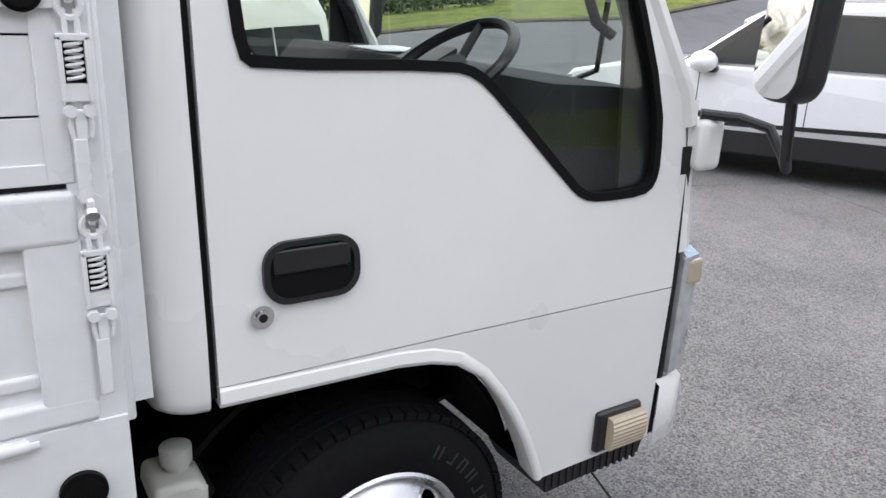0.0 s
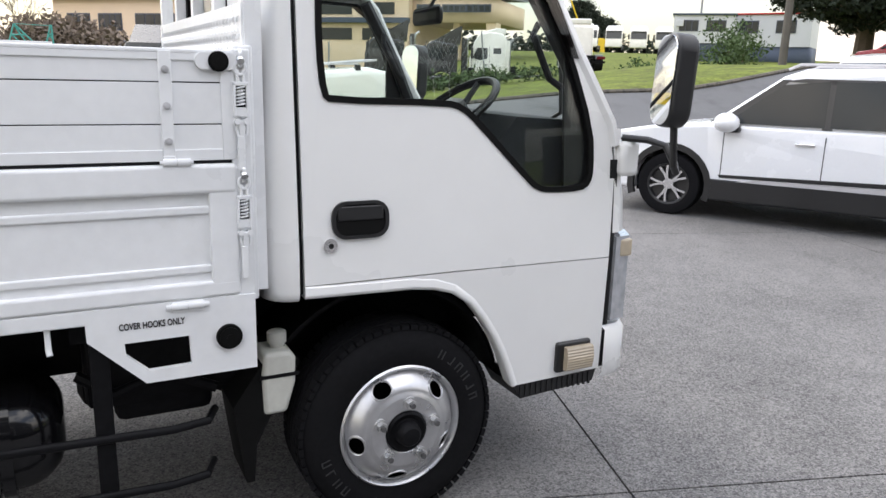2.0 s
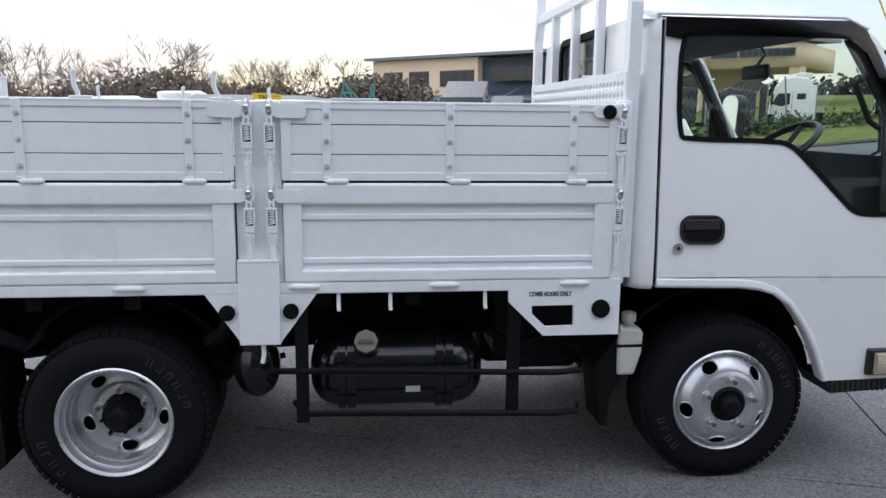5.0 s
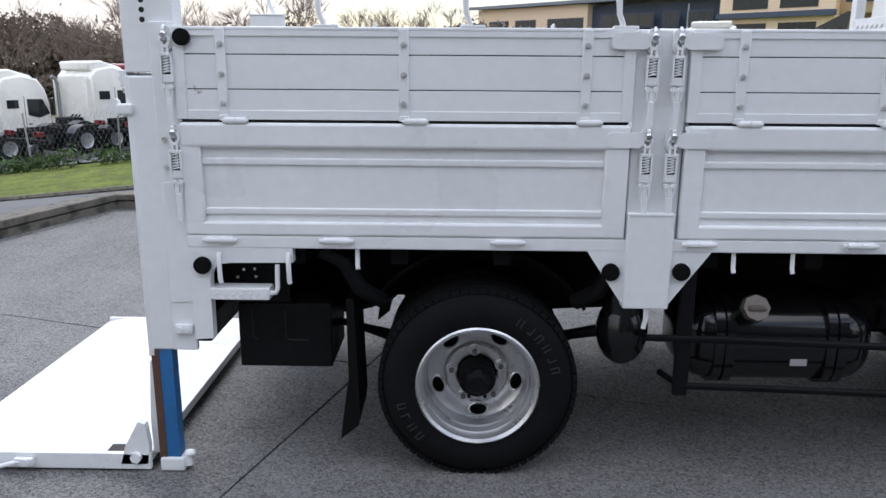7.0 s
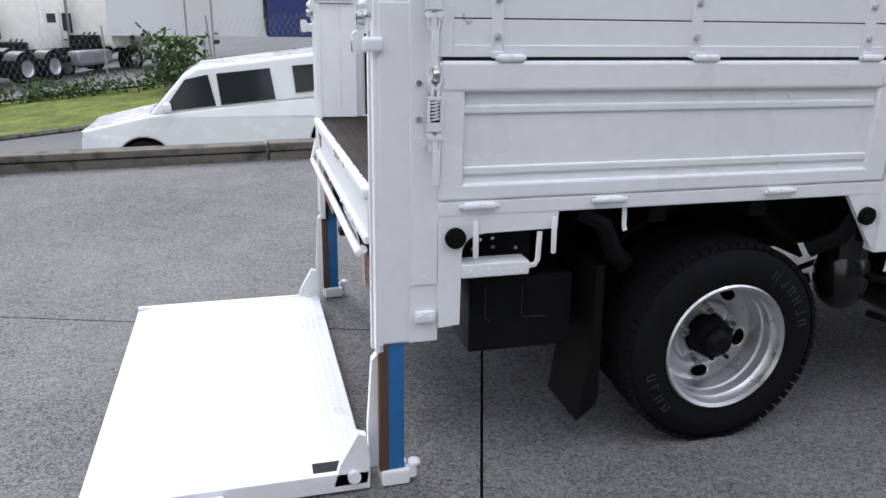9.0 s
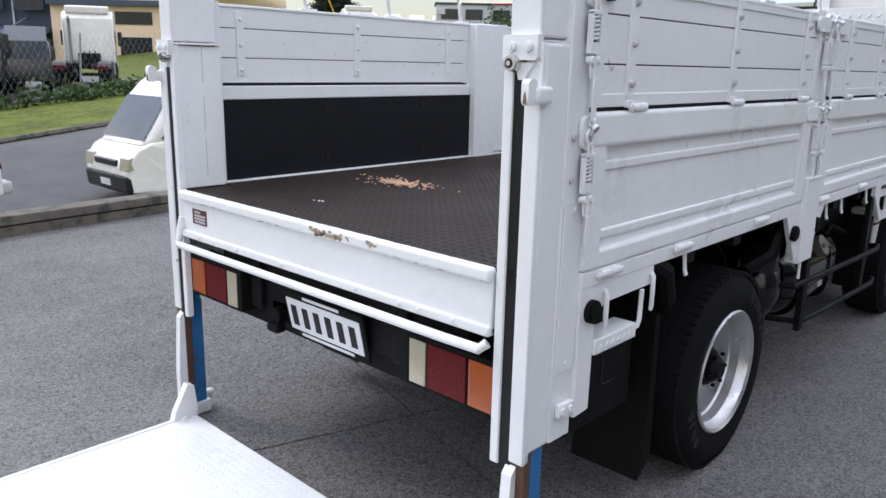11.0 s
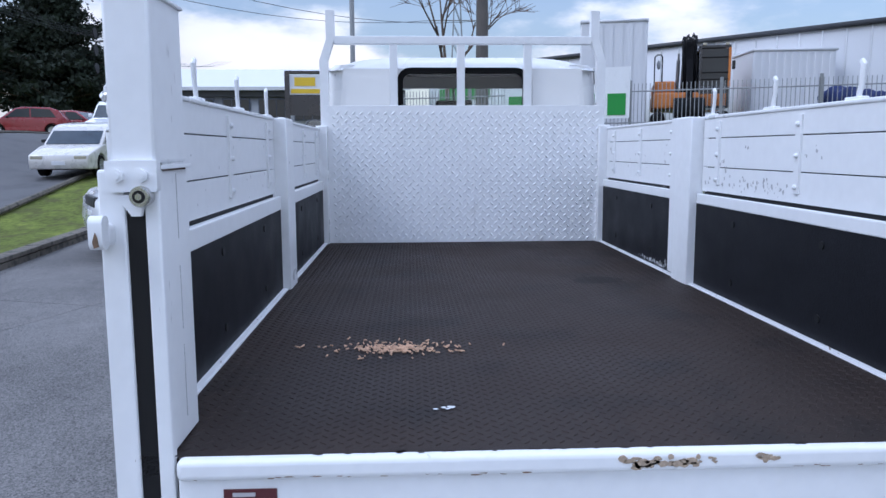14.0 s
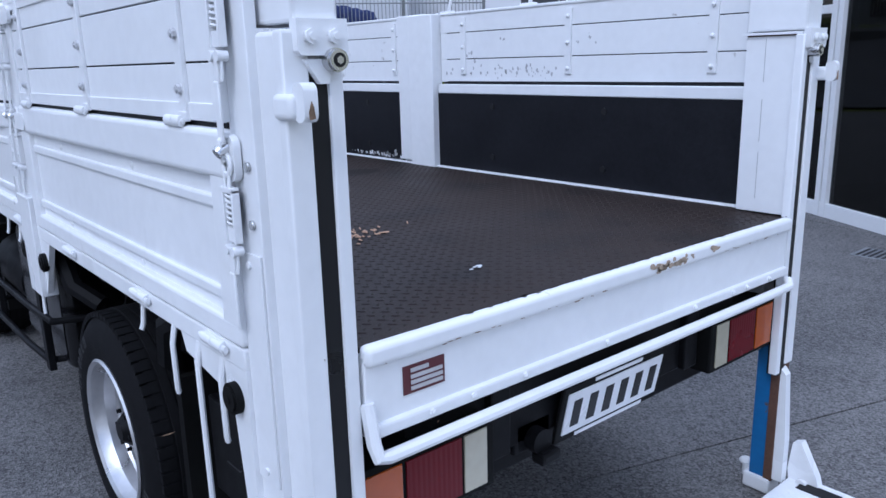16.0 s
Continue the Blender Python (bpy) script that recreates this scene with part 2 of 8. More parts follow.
def aggregate(name, light, dark, seam):
    """Exposed-aggregate concrete: stones told apart by cell, under broad worn stains."""
    m = bpy.data.materials.new(name)
    m.use_nodes = True
    nt = m.node_tree
    b = nt.nodes["Principled BSDF"]
    geo = nt.nodes.new("ShaderNodeNewGeometry")
    cell = nt.nodes.new("ShaderNodeTexVoronoi")
    cell.inputs["Scale"].default_value = 170.0
    big = nt.nodes.new("ShaderNodeTexVoronoi")
    big.inputs["Scale"].default_value = 95.0
    broad = nt.nodes.new("ShaderNodeTexNoise")
    broad.inputs["Scale"].default_value, broad.inputs["Detail"].default_value = 0.5, 7.0
    mid = nt.nodes.new("ShaderNodeTexNoise")
    mid.inputs["Scale"].default_value, mid.inputs["Detail"].default_value = 3.5, 6.0
    for n in (cell, big, broad, mid):
        nt.links.new(geo.outputs["Position"], n.inputs["Vector"])
    def math_node(op, a, c):
        n = nt.nodes.new("ShaderNodeMath")
        n.operation = op
        for i, v in enumerate((a, c)):
            if isinstance(v, (int, float)):
                n.inputs[i].default_value = v
            else:
                nt.links.new(v, n.inputs[i])
        return n.outputs[0]
    sep = nt.nodes.new("ShaderNodeSeparateColor")
    nt.links.new(cell.outputs["Color"], sep.inputs["Color"])
    sep2 = nt.nodes.new("ShaderNodeSeparateColor")
    nt.links.new(big.outputs["Color"], sep2.inputs["Color"])
    grain = math_node("ADD", math_node("MULTIPLY", sep.outputs[0], 0.62), math_node("MULTIPLY", sep2.outputs[0], 0.38))
    wear = math_node("ADD", math_node("MULTIPLY", broad.outputs["Fac"], 0.62), math_node("MULTIPLY", mid.outputs["Fac"], 0.3))
    fac = math_node("ADD", math_node("MULTIPLY", grain, 0.85), math_node("SUBTRACT", wear, 0.375))
    ramp = nt.nodes.new("ShaderNodeValToRGB")
    ramp.color_ramp.elements[0].position, ramp.color_ramp.elements[0].color = 0.12, (*dark, 1)
    ramp.color_ramp.elements[1].position, ramp.color_ramp.elements[1].color = 0.9, (*light, 1)
    nt.links.new(fac, ramp.inputs["Fac"])
    nt.links.new(ramp.outputs["Color"], b.inputs["Base Color"])
    b.inputs["Roughness"].default_value = 0.75
    b.inputs["Specular IOR Level"].default_value = 0.35
    bp = nt.nodes.new("ShaderNodeBump")
    bp.inputs["Strength"].default_value, bp.inputs["Distance"].default_value = 0.6, 0.004
    nt.links.new(cell.outputs["Distance"], bp.inputs["Height"])
    nt.links.new(bp.outputs["Normal"], b.inputs["Normal"])
    return m


BOLT_GREY = mat("dull_bolt_head", (0.6, 0.6, 0.61), 0.36, metal=0.4, spread=0.2, grain=90, stain=40)
SCUFF = mat("grey_scuff", (0.42, 0.42, 0.43), 0.7, spread=0.3, grain=200, stain=30)
CHIP = mat("flaked_paint", (0.36, 0.285, 0.21), 0.85, spread=0.4, grain=220, stain=60, bump=0.4)
LAMP_SILVER = mat("clear_headlamp", (0.5, 0.52, 0.55), 0.12, metal=0.6, spread=0.25, grain=30, stain=18, coat=0.8)
DARK_STEEL = mat("dark_steel", (0.13, 0.13, 0.13), 0.45, metal=0.6, spread=0.25)


CONCRETE = aggregate("exposed_aggregate_concrete", (0.235, 0.228, 0.222), (0.036, 0.035, 0.036), None)

# ---- builders ----
class Shape:
    """One mesh being built from simple solids; s mirrors it across the truck's centreline."""
    def __init__(self, s=1):
        self.bm, self.s = bmesh.new(), s

    def box(self, x0, x1, y0, y1, z0, z1, bevel=0.0, seg=2, m=None):
        r = bmesh.ops.create_cube(self.bm, size=1.0)
        vs = r["verts"]
        bmesh.ops.scale(self.bm, vec=(abs(x1 - x0), abs(y1 - y0), abs(z1 - z0)), verts=vs)
        bmesh.ops.translate(self.bm, vec=((x0 + x1) / 2, (y0 + y1) / 2, (z0 + z1) / 2), verts=vs)
        if m is not None:
            bmesh.ops.transform(self.bm, matrix=m, verts=vs)
        if bevel:
            es = list({e for v in vs for e in v.link_edges})
            bmesh.ops.bevel(self.bm, geom=es, offset=bevel, segments=seg, affect="EDGES", profile=0.5)
        return self

    def rod(self, p, q, r, n=10, r2=None):
        p, q = Vector(p), Vector(q)
        d = q - p
        m = Matrix.Translation((p + q) / 2) @ d.to_track_quat("Z", "Y").to_matrix().to_4x4()
        bmesh.ops.create_cone(self.bm, cap_ends=True, segments=n, radius1=r, radius2=r if r2 is None else r2, depth=d.length, matrix=m)
        return self

    def tube(self, pts, r, n=8):
        """A bent bar through pts."""
        pts = [Vector(p) for p in pts]
        rings = []
        q, was = None, None
        for i, p in enumerate(pts):
            a = (pts[min(i + 1, len(pts) - 1)] - pts[max(i - 1, 0)]).normalized()
            q = a.to_track_quat("Z", "Y") if q is None else was.rotation_difference(a) @ q
            was = a
            rr = r[i] if isinstance(r, (list, tuple)) else r
            rings.append([self.bm.verts.new(p + q @ Vector((rr * math.cos(k * math.tau / n), rr * math.sin(k * math.tau / n), 0))) for k in range(n)])
        self.skin(rings, True)
        self.bm.faces.new(rings[0][::-1])
        self.bm.faces.new(rings[-1])
        return self

    def skin(self, rings, closed):
        for a, b in zip(rings, rings[1:]):
            n = len(a)
            for k in range(n if closed else n - 1):
                try:
                    self.bm.faces.new((a[k], a[(k + 1) % n], b[(k + 1) % n], b[k]))
                except ValueError:
                    pass

    def ball(self, c, r, seg=12, squash=(1, 1, 1)):
        m = Matrix.Translation(c) @ Matrix.Diagonal((*squash, 1))
        bmesh.ops.create_uvsphere(self.bm, u_segments=seg, v_segments=max(6, seg // 2), radius=r, matrix=m)
        return self

    def prism(self, outline, axis, a, b, holes=(), bevel=0.0):
        """A plate with that outline (and holes), from a to b along the axis. Outline in the two other axes, in x, y, z order."""
        def place(u, v, w):
            return {"x": (w, u, v), "y": (u, w, v), "z": (u, v, w)}[axis]
        made = []
        edges = []
        for loop in (outline, *holes):
            vs = [self.bm.verts.new(place(u, v, a)) for u, v in loop]
            edges += [self.bm.edges.new((vs[i], vs[(i + 1) % len(vs)])) for i in range(len(vs))]
        r = bmesh.ops.triangle_fill(self.bm, edges=edges, use_beauty=True, use_dissolve=False)
        fs = [g for g in r["geom"] if isinstance(g, bmesh.types.BMFace)]
        bmesh.ops.recalc_face_normals(self.bm, faces=fs)
        ext = bmesh.ops.extrude_face_region(self.bm, geom=fs, use_keep_orig=True)
        vs = [g for g in ext["geom"] if isinstance(g, bmesh.types.BMVert)]
        d = b - a
        bmesh.ops.translate(self.bm, vec={"x": (d, 0, 0), "y": (0, d, 0), "z": (0, 0, d)}[axis], verts=vs)
        if bevel:
            bmesh.ops.recalc_face_normals(self.bm, faces=self.bm.faces)
            es = [e for e in self.bm.edges if len(e.link_faces) == 2 and e.calc_face_angle(0) > 0.9]
            bmesh.ops.bevel(self.bm, geom=es, offset=bevel, segments=3, affect="EDGES", profile=0.5)
        return self

    def lathe(self, profile, axis_y=True, n=48, c=(0, 0, 0), cut=None):
        """A turned solid round the y axis through c; profile rows (radius, y). cut(angle, radius, y) drops faces."""
        rings = [[self.bm.verts.new((c[0] + r * math.cos(k * math.tau / n), c[1] + y, c[2] + r * math.sin(k * math.tau / n))) for k in range(n)] for r, y in profile]
        for i in range(len(rings) - 1):
            for k in range(n):
                rm, ym = (profile[i][0] + profile[i + 1][0]) / 2, (profile[i][1] + profile[i + 1][1]) / 2
                if cut and cut((k + 0.5) * math.tau / n, rm, ym):
                    continue
                self.bm.faces.new((rings[i][k], rings[i][(k + 1) % n], rings[i + 1][(k + 1) % n], rings[i + 1][k]))
        return self

    def lozenges(self, u, v, size, place, tall=0.003, fat=0.15):
        """Raised tread bars on a plate u by v metres, crossing ways; place(u, v, h) gives the point."""
        pitch = size * 1.414
        L, W, H = size * 0.43, size * fat, tall
        for j in range(int(v / (pitch / 2))):
            for i in range(int(u / pitch)):
                cu, cv = (i + 0.3 + 0.5 * (j % 2)) * pitch, (j + 0.5) * pitch / 2
                a = 0.785 if j % 2 else -0.785
                ca, sa = math.cos(a), math.sin(a)
                vs = [self.bm.verts.new(place(cu + x * ca - y * sa, cv + x * sa + y * ca, h)) for x, y, h in ((-L, 0, 0), (0, -W, 0), (L, 0, 0), (0, W, 0), (-L * 0.55, 0, H), (L * 0.55, 0, H))]
                a0, b0, c0, d0, t0, t1 = vs
                for f in ((a0, b0, t0), (b0, t1, t0), (b0, c0, t1), (c0, d0, t1), (d0, t0, t1), (d0, a0, t0)):
                    self.bm.faces.new(f)
        return self


def smooth_mesh(me, angle=35):
    me.polygons.foreach_set("use_smooth", [True] * len(me.polygons))
    bm = bmesh.new()
    bm.from_mesh(me)
    lim = radians(angle)
    for f in bm.faces:
        # a large flat face edged by narrow bevels stays flat
        near = [g.calc_area() for e in f.edges for g in e.link_faces if g is not f and e.calc_face_angle(0) > 0.12]
        if near and max(near) < 0.5 * f.calc_area():
            f.smooth = False
    for e in bm.edges:
        e.smooth = len(e.link_faces) == 2 and e.calc_face_angle(0) < lim
    bm.to_mesh(me)
    bm.free()


def part(name, sh, material, parent=None, label="", angle=35, fix=True):
    """Links a shape as one mesh object under a thing or a part."""
    bm = sh.bm
    if sh.s < 0:
        bmesh.ops.scale(bm, vec=(1, -1, 1), verts=bm.verts)
        bmesh.ops.reverse_faces(bm, faces=bm.faces)
    if fix and len(bm.faces) < 20000:
        bmesh.ops.recalc_face_normals(bm, faces=bm.faces)
    me = bpy.data.meshes.new(name)
    bm.to_mesh(me)
    bm.free()
    if not name.endswith("tread"):
        smooth_mesh(me, angle)
    me.materials.append(material)
    ob = new(name, me)
    if parent is not None:
        ob.parent = parent
    if label:
        tagged(ob, label)
    return ob


def thing(name, label, category, group="", kind=""):
    return tagged(new(name), label, category, group, kind)


def lone(name, sh, material, label, category, group="", kind="", angle=35):
    return tagged(part(name, sh, material, None, "", angle), label, category, group, kind)


def arc(cx, cz, r, a0, a1, n=8):
    return [(cx + r * math.cos(radians(a0 + (a1 - a0) * i / n)), cz + r * math.sin(radians(a0 + (a1 - a0) * i / n))) for i in range(n + 1)]


def rounded(x0, x1, z0, z1, r, n=5):
    return arc(x1 - r, z1 - r, r, 0, 90, n) + arc(x0 + r, z1 - r, r, 90, 180, n) + arc(x0 + r, z0 + r, r, 180, 270, n) + arc(x1 - r, z0 + r, r, 270, 360, n)


def lettering(name, text, size, material, m, parent, label="", width=None):
    cu = bpy.data.curves.new(name, "FONT")
    cu.body, cu.size, cu.align_x, cu.align_y, cu.extrude = text, size, "CENTER", "CENTER", 0.0005
    cu.offset = size * 0.022
    cu.materials.append(material)
    ob = new(name, cu)
    ob.matrix_basis = m
    if width:
        bpy.context.view_layer.update()
        k = width / max(ob.dimensions.x, 1e-3)
        ob.matrix_basis = m @ Matrix.Diagonal((k, 1, 1, 1))
    ob.parent = parent
    if label:
        tagged(ob, label)
    return ob

# ---- ground, forecourt, road ----
def sstep(a, b, x):
    t = min(1.0, max(0.0, (x - a) / (b - a)))
    return t * t * (3 - 2 * t)


def kerb_y(x):
    return 4.33 + 0.1 * (x + 3.6)


def kerb_x(y):
    return -3.62 - 0.26 * (4.3 - y)


def road_z(x):
    return 0.1 * (min(x, 33.0) - 13.0) if x > 2 else -1.1 + 0.03 * (max(x, -40.0) - 2)


def road_wide(x):
    return 6.5 - 1.8 * sstep(10, 20, x)


def land(x, y):
    """Height of the ground: flat lot, road falling to the left, verge between, yards rising behind."""
    lot = 2.2 * sstep(12, 29, x) + 0.05 * max(0, min(x, 80) - 29)
    bank = 0.105 * (min(max(x, -25.0), 26.0) - 5.1)
    yard = min(bank, 0.3) + (bank - min(bank, 0.3)) * sstep(26, 42, x)
    far = road_z(x) + (bank - road_z(x)) * sstep(10 + 2.2 * sstep(10, 20, x), 15 + sstep(10, 20, x), y) + (yard - bank) * sstep(23.5, 28, y) + 0.033 * max(0, min(y, 70) - 17) * sstep(40, 70, x) + 0.02 * max(0, min(y, 160) - 40) * sstep(10, 40, x)
    k = kerb_y(x)
    z = lot + (far - lot) * sstep(k + 0.25, k + 3.6, y)
    w = sstep(0.2, 3.0, kerb_x(min(y, 4.3)) - x)
    return z + (min(z, road_z(x)) - z) * w if y < k + 4 else z


gx = [-320, -200, -120, -70, -40, -28, -20] + [-16 + 0.8 * i for i in range(56)] + [30, 33, 37, 42, 48, 55, 65, 80, 110, 160, 240, 360]
gy = [-320, -180, -90, -45, -25, -15, -10, -7, -5, -3, -1, 1, 3] + [4 + 0.35 * i for i in range(45)] + [20.5, 22, 24, 27, 30, 34, 38, 43, 50, 60, 75, 100, 140, 200, 300, 420]
sh = Shape()
grid = [[sh.bm.verts.new((x, y, land(x, y) - 0.06)) for y in gy] for x in gx]
sh.skin(grid, False)
ground = lone("ground", sh, GRASS, "rough green grass and earth falling away beside the road", "ground", kind="structure", angle=180)


def draped(name, rows, lift, material, label, category):
    sh = Shape()
    rings = [[sh.bm.verts.new((x, y, land(x, y) + lift)) for x, y in row] for row in rows]
    sh.skin(rings, False)
    return lone(name, sh, material, label, category, kind="structure", angle=180)


ROAD_X = [-120, -80, -50, -30, -20] + [-14 + 1.5 * i for i in range(40)] + [50, 56, 62, 70, 85, 110]
draped("road", [[(x, kerb_y(x) + 3.2 + k * 0.1 * road_wide(x) + 0.02 * max(0, x - 20)) for k in range(11)] for x in ROAD_X], 0.0, ASPHALT, "worn grey asphalt road climbing past the lot", "road")
draped("driveway", [[(x0 - 0.25, y) for x0 in [kerb_x(min(y, 4.3)) - 1.2 * k for k in range(9)]] for y in [-20 + 0.8 * i for i in range(36)]], 0.0, ASPHALT, "dark asphalt driveway beside the lot", "driveway")
draped("yard", [[(x, y) for y in [kerb_y(x) - 0.3 - 1.4 * k for k in range(9)]] for x in [14 + 1.5 * i for i in range(14)]], 0.0, ASPHALT, "asphalt yard rising behind the lot", "ground")
draped("truck_yard", [[(x, y) for y in [23.0 + 2.5 * k for k in range(17)]] for x in [-60 + 4 * i for i in range(20)]], 0.0, ASPHALT, "grey gravel truck yard behind the verge", "ground")
for off, nm in ((3.1, "near"), (9.78, "far")):
    sh = Shape()
    for x0, x1 in zip(ROAD_X[3:], ROAD_X[4:-3]):
        y0, y1 = (kerb_y(x) + (off if off < 5 else 3.28 + road_wide(x)) + 0.02 * max(0, x - 20) for x in (x0, x1))
        sh.bm.verts.ensure_lookup_table()
        a = [(x0, y0, land(x0, y0)), (x1, y1, land(x1, y1))]
        sh.tube([(a[0][0], a[0][1], a[0][2] + 0.03), (a[1][0], a[1][1], a[1][2] + 0.03)], 0.07, 6)
    lone("road_kerb", sh, KERB, "low grey concrete road kerb", "kerb", kind="structure")


def clip(poly, edge_a, edge_b):
    out = []
    ex, ey = edge_b[0] - edge_a[0], edge_b[1] - edge_a[1]
    def side_of(p):
        return ex * (p[1] - edge_a[1]) - ey * (p[0] - edge_a[0])
    for i, p in enumerate(poly):
        q = poly[(i + 1) % len(poly)]
        a, b = side_of(p), side_of(q)
        if a >= 0:
            out.append(p)
        if a * b < 0:
            t = a / (a - b)
            out.append((p[0] + (q[0] - p[0]) * t, p[1] + (q[1] - p[1]) * t))
    return out


LOT = [(kerb_x(-17.0), -17.0), (14.2, -17.0), (14.2, kerb_y(14.2) - 0.02), (-3.62, 4.3)]
forecourt = thing("forecourt", "grey exposed-aggregate concrete forecourt cast in bays", "forecourt", kind="structure")
part("bed_under", Shape().prism(LOT, "z", -0.3, -0.035), JOINT, forecourt)
ang = math.atan(0.315)
ca, sa = math.cos(ang), math.sin(ang)
BAY_U, BAY_V = 4.05, 4.6
for i in range(-3, 5):
    for j in range(-5, 4):
        g = 0.005
        rect = [(i * BAY_U + g, j * BAY_V + g), ((i + 1) * BAY_U - g, j * BAY_V + g), ((i + 1) * BAY_U - g, (j + 1) * BAY_V - g), (i * BAY_U + g, (j + 1) * BAY_V - g)]
        poly = [(-0.514 + u * ca + v * sa, 0.19 - u * sa + v * ca) for u, v in rect]
        for a, b in zip(LOT, LOT[1:] + LOT[:1]):
            poly = clip(poly, a, b) if len(poly) > 2 else poly
        if len(poly) > 2:
            part("concrete_bay", Shape().prism(poly, "z", -0.05, 0.0), CONCRETE, forecourt)

# low timber-and-concrete kerb round the lot
kerb = thing("lot_kerb", "low weathered kerb wall round the forecourt, mossy and stained", "kerb", kind="structure")
rng = random.Random(8)
x = -3.7
while x < 14:
    L = 2.4
    a, b = (x, kerb_y(x)), (x + L - 0.012, kerb_y(x + L - 0.012))
    m = Matrix.Translation(((a[0] + b[0]) / 2, (a[1] + b[1]) / 2 + 0.1, 0)) @ Matrix.Rotation(math.atan(0.1), 4, "Z")
    part("kerb_block", Shape().box(-L / 2 + 0.006, L / 2 - 0.006, -0.1, 0.1, -0.4, 0.075, 0.01, m=m).box(-L / 2 + 0.004, L / 2 - 0.004, -0.115, 0.105, 0.085, 0.155 + rng.uniform(-0.008, 0.008), 0.012, m=m), KERB, kerb)
    x += L
y = 4.4
while y > -14.5:
    L = 2.4
    a, b = (kerb_x(y), y), (kerb_x(y - L), y - L)
    m = Matrix.Translation(((a[0] + b[0]) / 2 - 0.1, (a[1] + b[1]) / 2, 0)) @ Matrix.Rotation(-math.atan(0.26), 4, "Z")
    part("kerb_block", Shape().box(-0.1, 0.1, -L / 2 + 0.006, L / 2 - 0.006, -0.5, 0.075, 0.01, m=m).box(-0.105, 0.115, -L / 2 + 0.004, L / 2 - 0.004, 0.085, 0.155 + rng.uniform(-0.008, 0.008), 0.012, m=m), KERB, kerb)
    y -= L

# grit, dead leaves and drips on the concrete
LEAF = mat("dead_leaf", (0.06, 0.04, 0.025), 0.9, spread=0.5, grain=60, stain=8)
rng = random.Random(41)
sh = Shape()
for i in range(420):
    if i < 260:
        x = rng.uniform(-3.4, 9.0)
        y = kerb_y(x) - 0.03 - abs(rng.gauss(0, 0.12))
        if rng.random() < 0.35:
            y = rng.uniform(-4, 4)
            x = kerb_x(y) + 0.03 + abs(rng.gauss(0, 0.14))
    else:
        x, y = rng.uniform(-3.0, 7.0), rng.uniform(-4.5, 3.8)
    r = rng.uniform(0.004, 0.018) if i < 260 else rng.uniform(0.002, 0.007)
    sh.bm.faces.new([sh.bm.verts.new((x + r * math.cos(k) * rng.uniform(0.5, 1.3), y + r * math.sin(k) * rng.uniform(0.4, 1.0), 0.002 + rng.uniform(0, 0.005))) for k in (0, 1.1, 2.2, 3.3, 4.4, 5.4)])
tagged(part("leaf_litter", sh, LEAF, None, fix=False), "dark dead leaves and grit lying on the concrete", "leaves", kind="stuff")

grate = thing("drain_grate", "small dark drain grate in the concrete", "drain")
part("frame", Shape().box(-0.34, -0.06, -4.34, -4.06, -0.02, 0.003, 0.001), STEEL_GREY, grate)
for k in range(6):
    part("slot", Shape().box(-0.32 + 0.042 * k, -0.3 + 0.042 * k, -4.32, -4.08, 0.001, 0.0045), INK, grate)

# ---- the flatbed truck: x forwards, rear axle at x = 0, centreline y = 0 ----
truck = thing("flatbed_truck", "white flatbed truck with planked drop sides and lowered tail lift", "truck")
FLOOR_Z, REAR, FRONT = 0.915, -1.17, 1.985


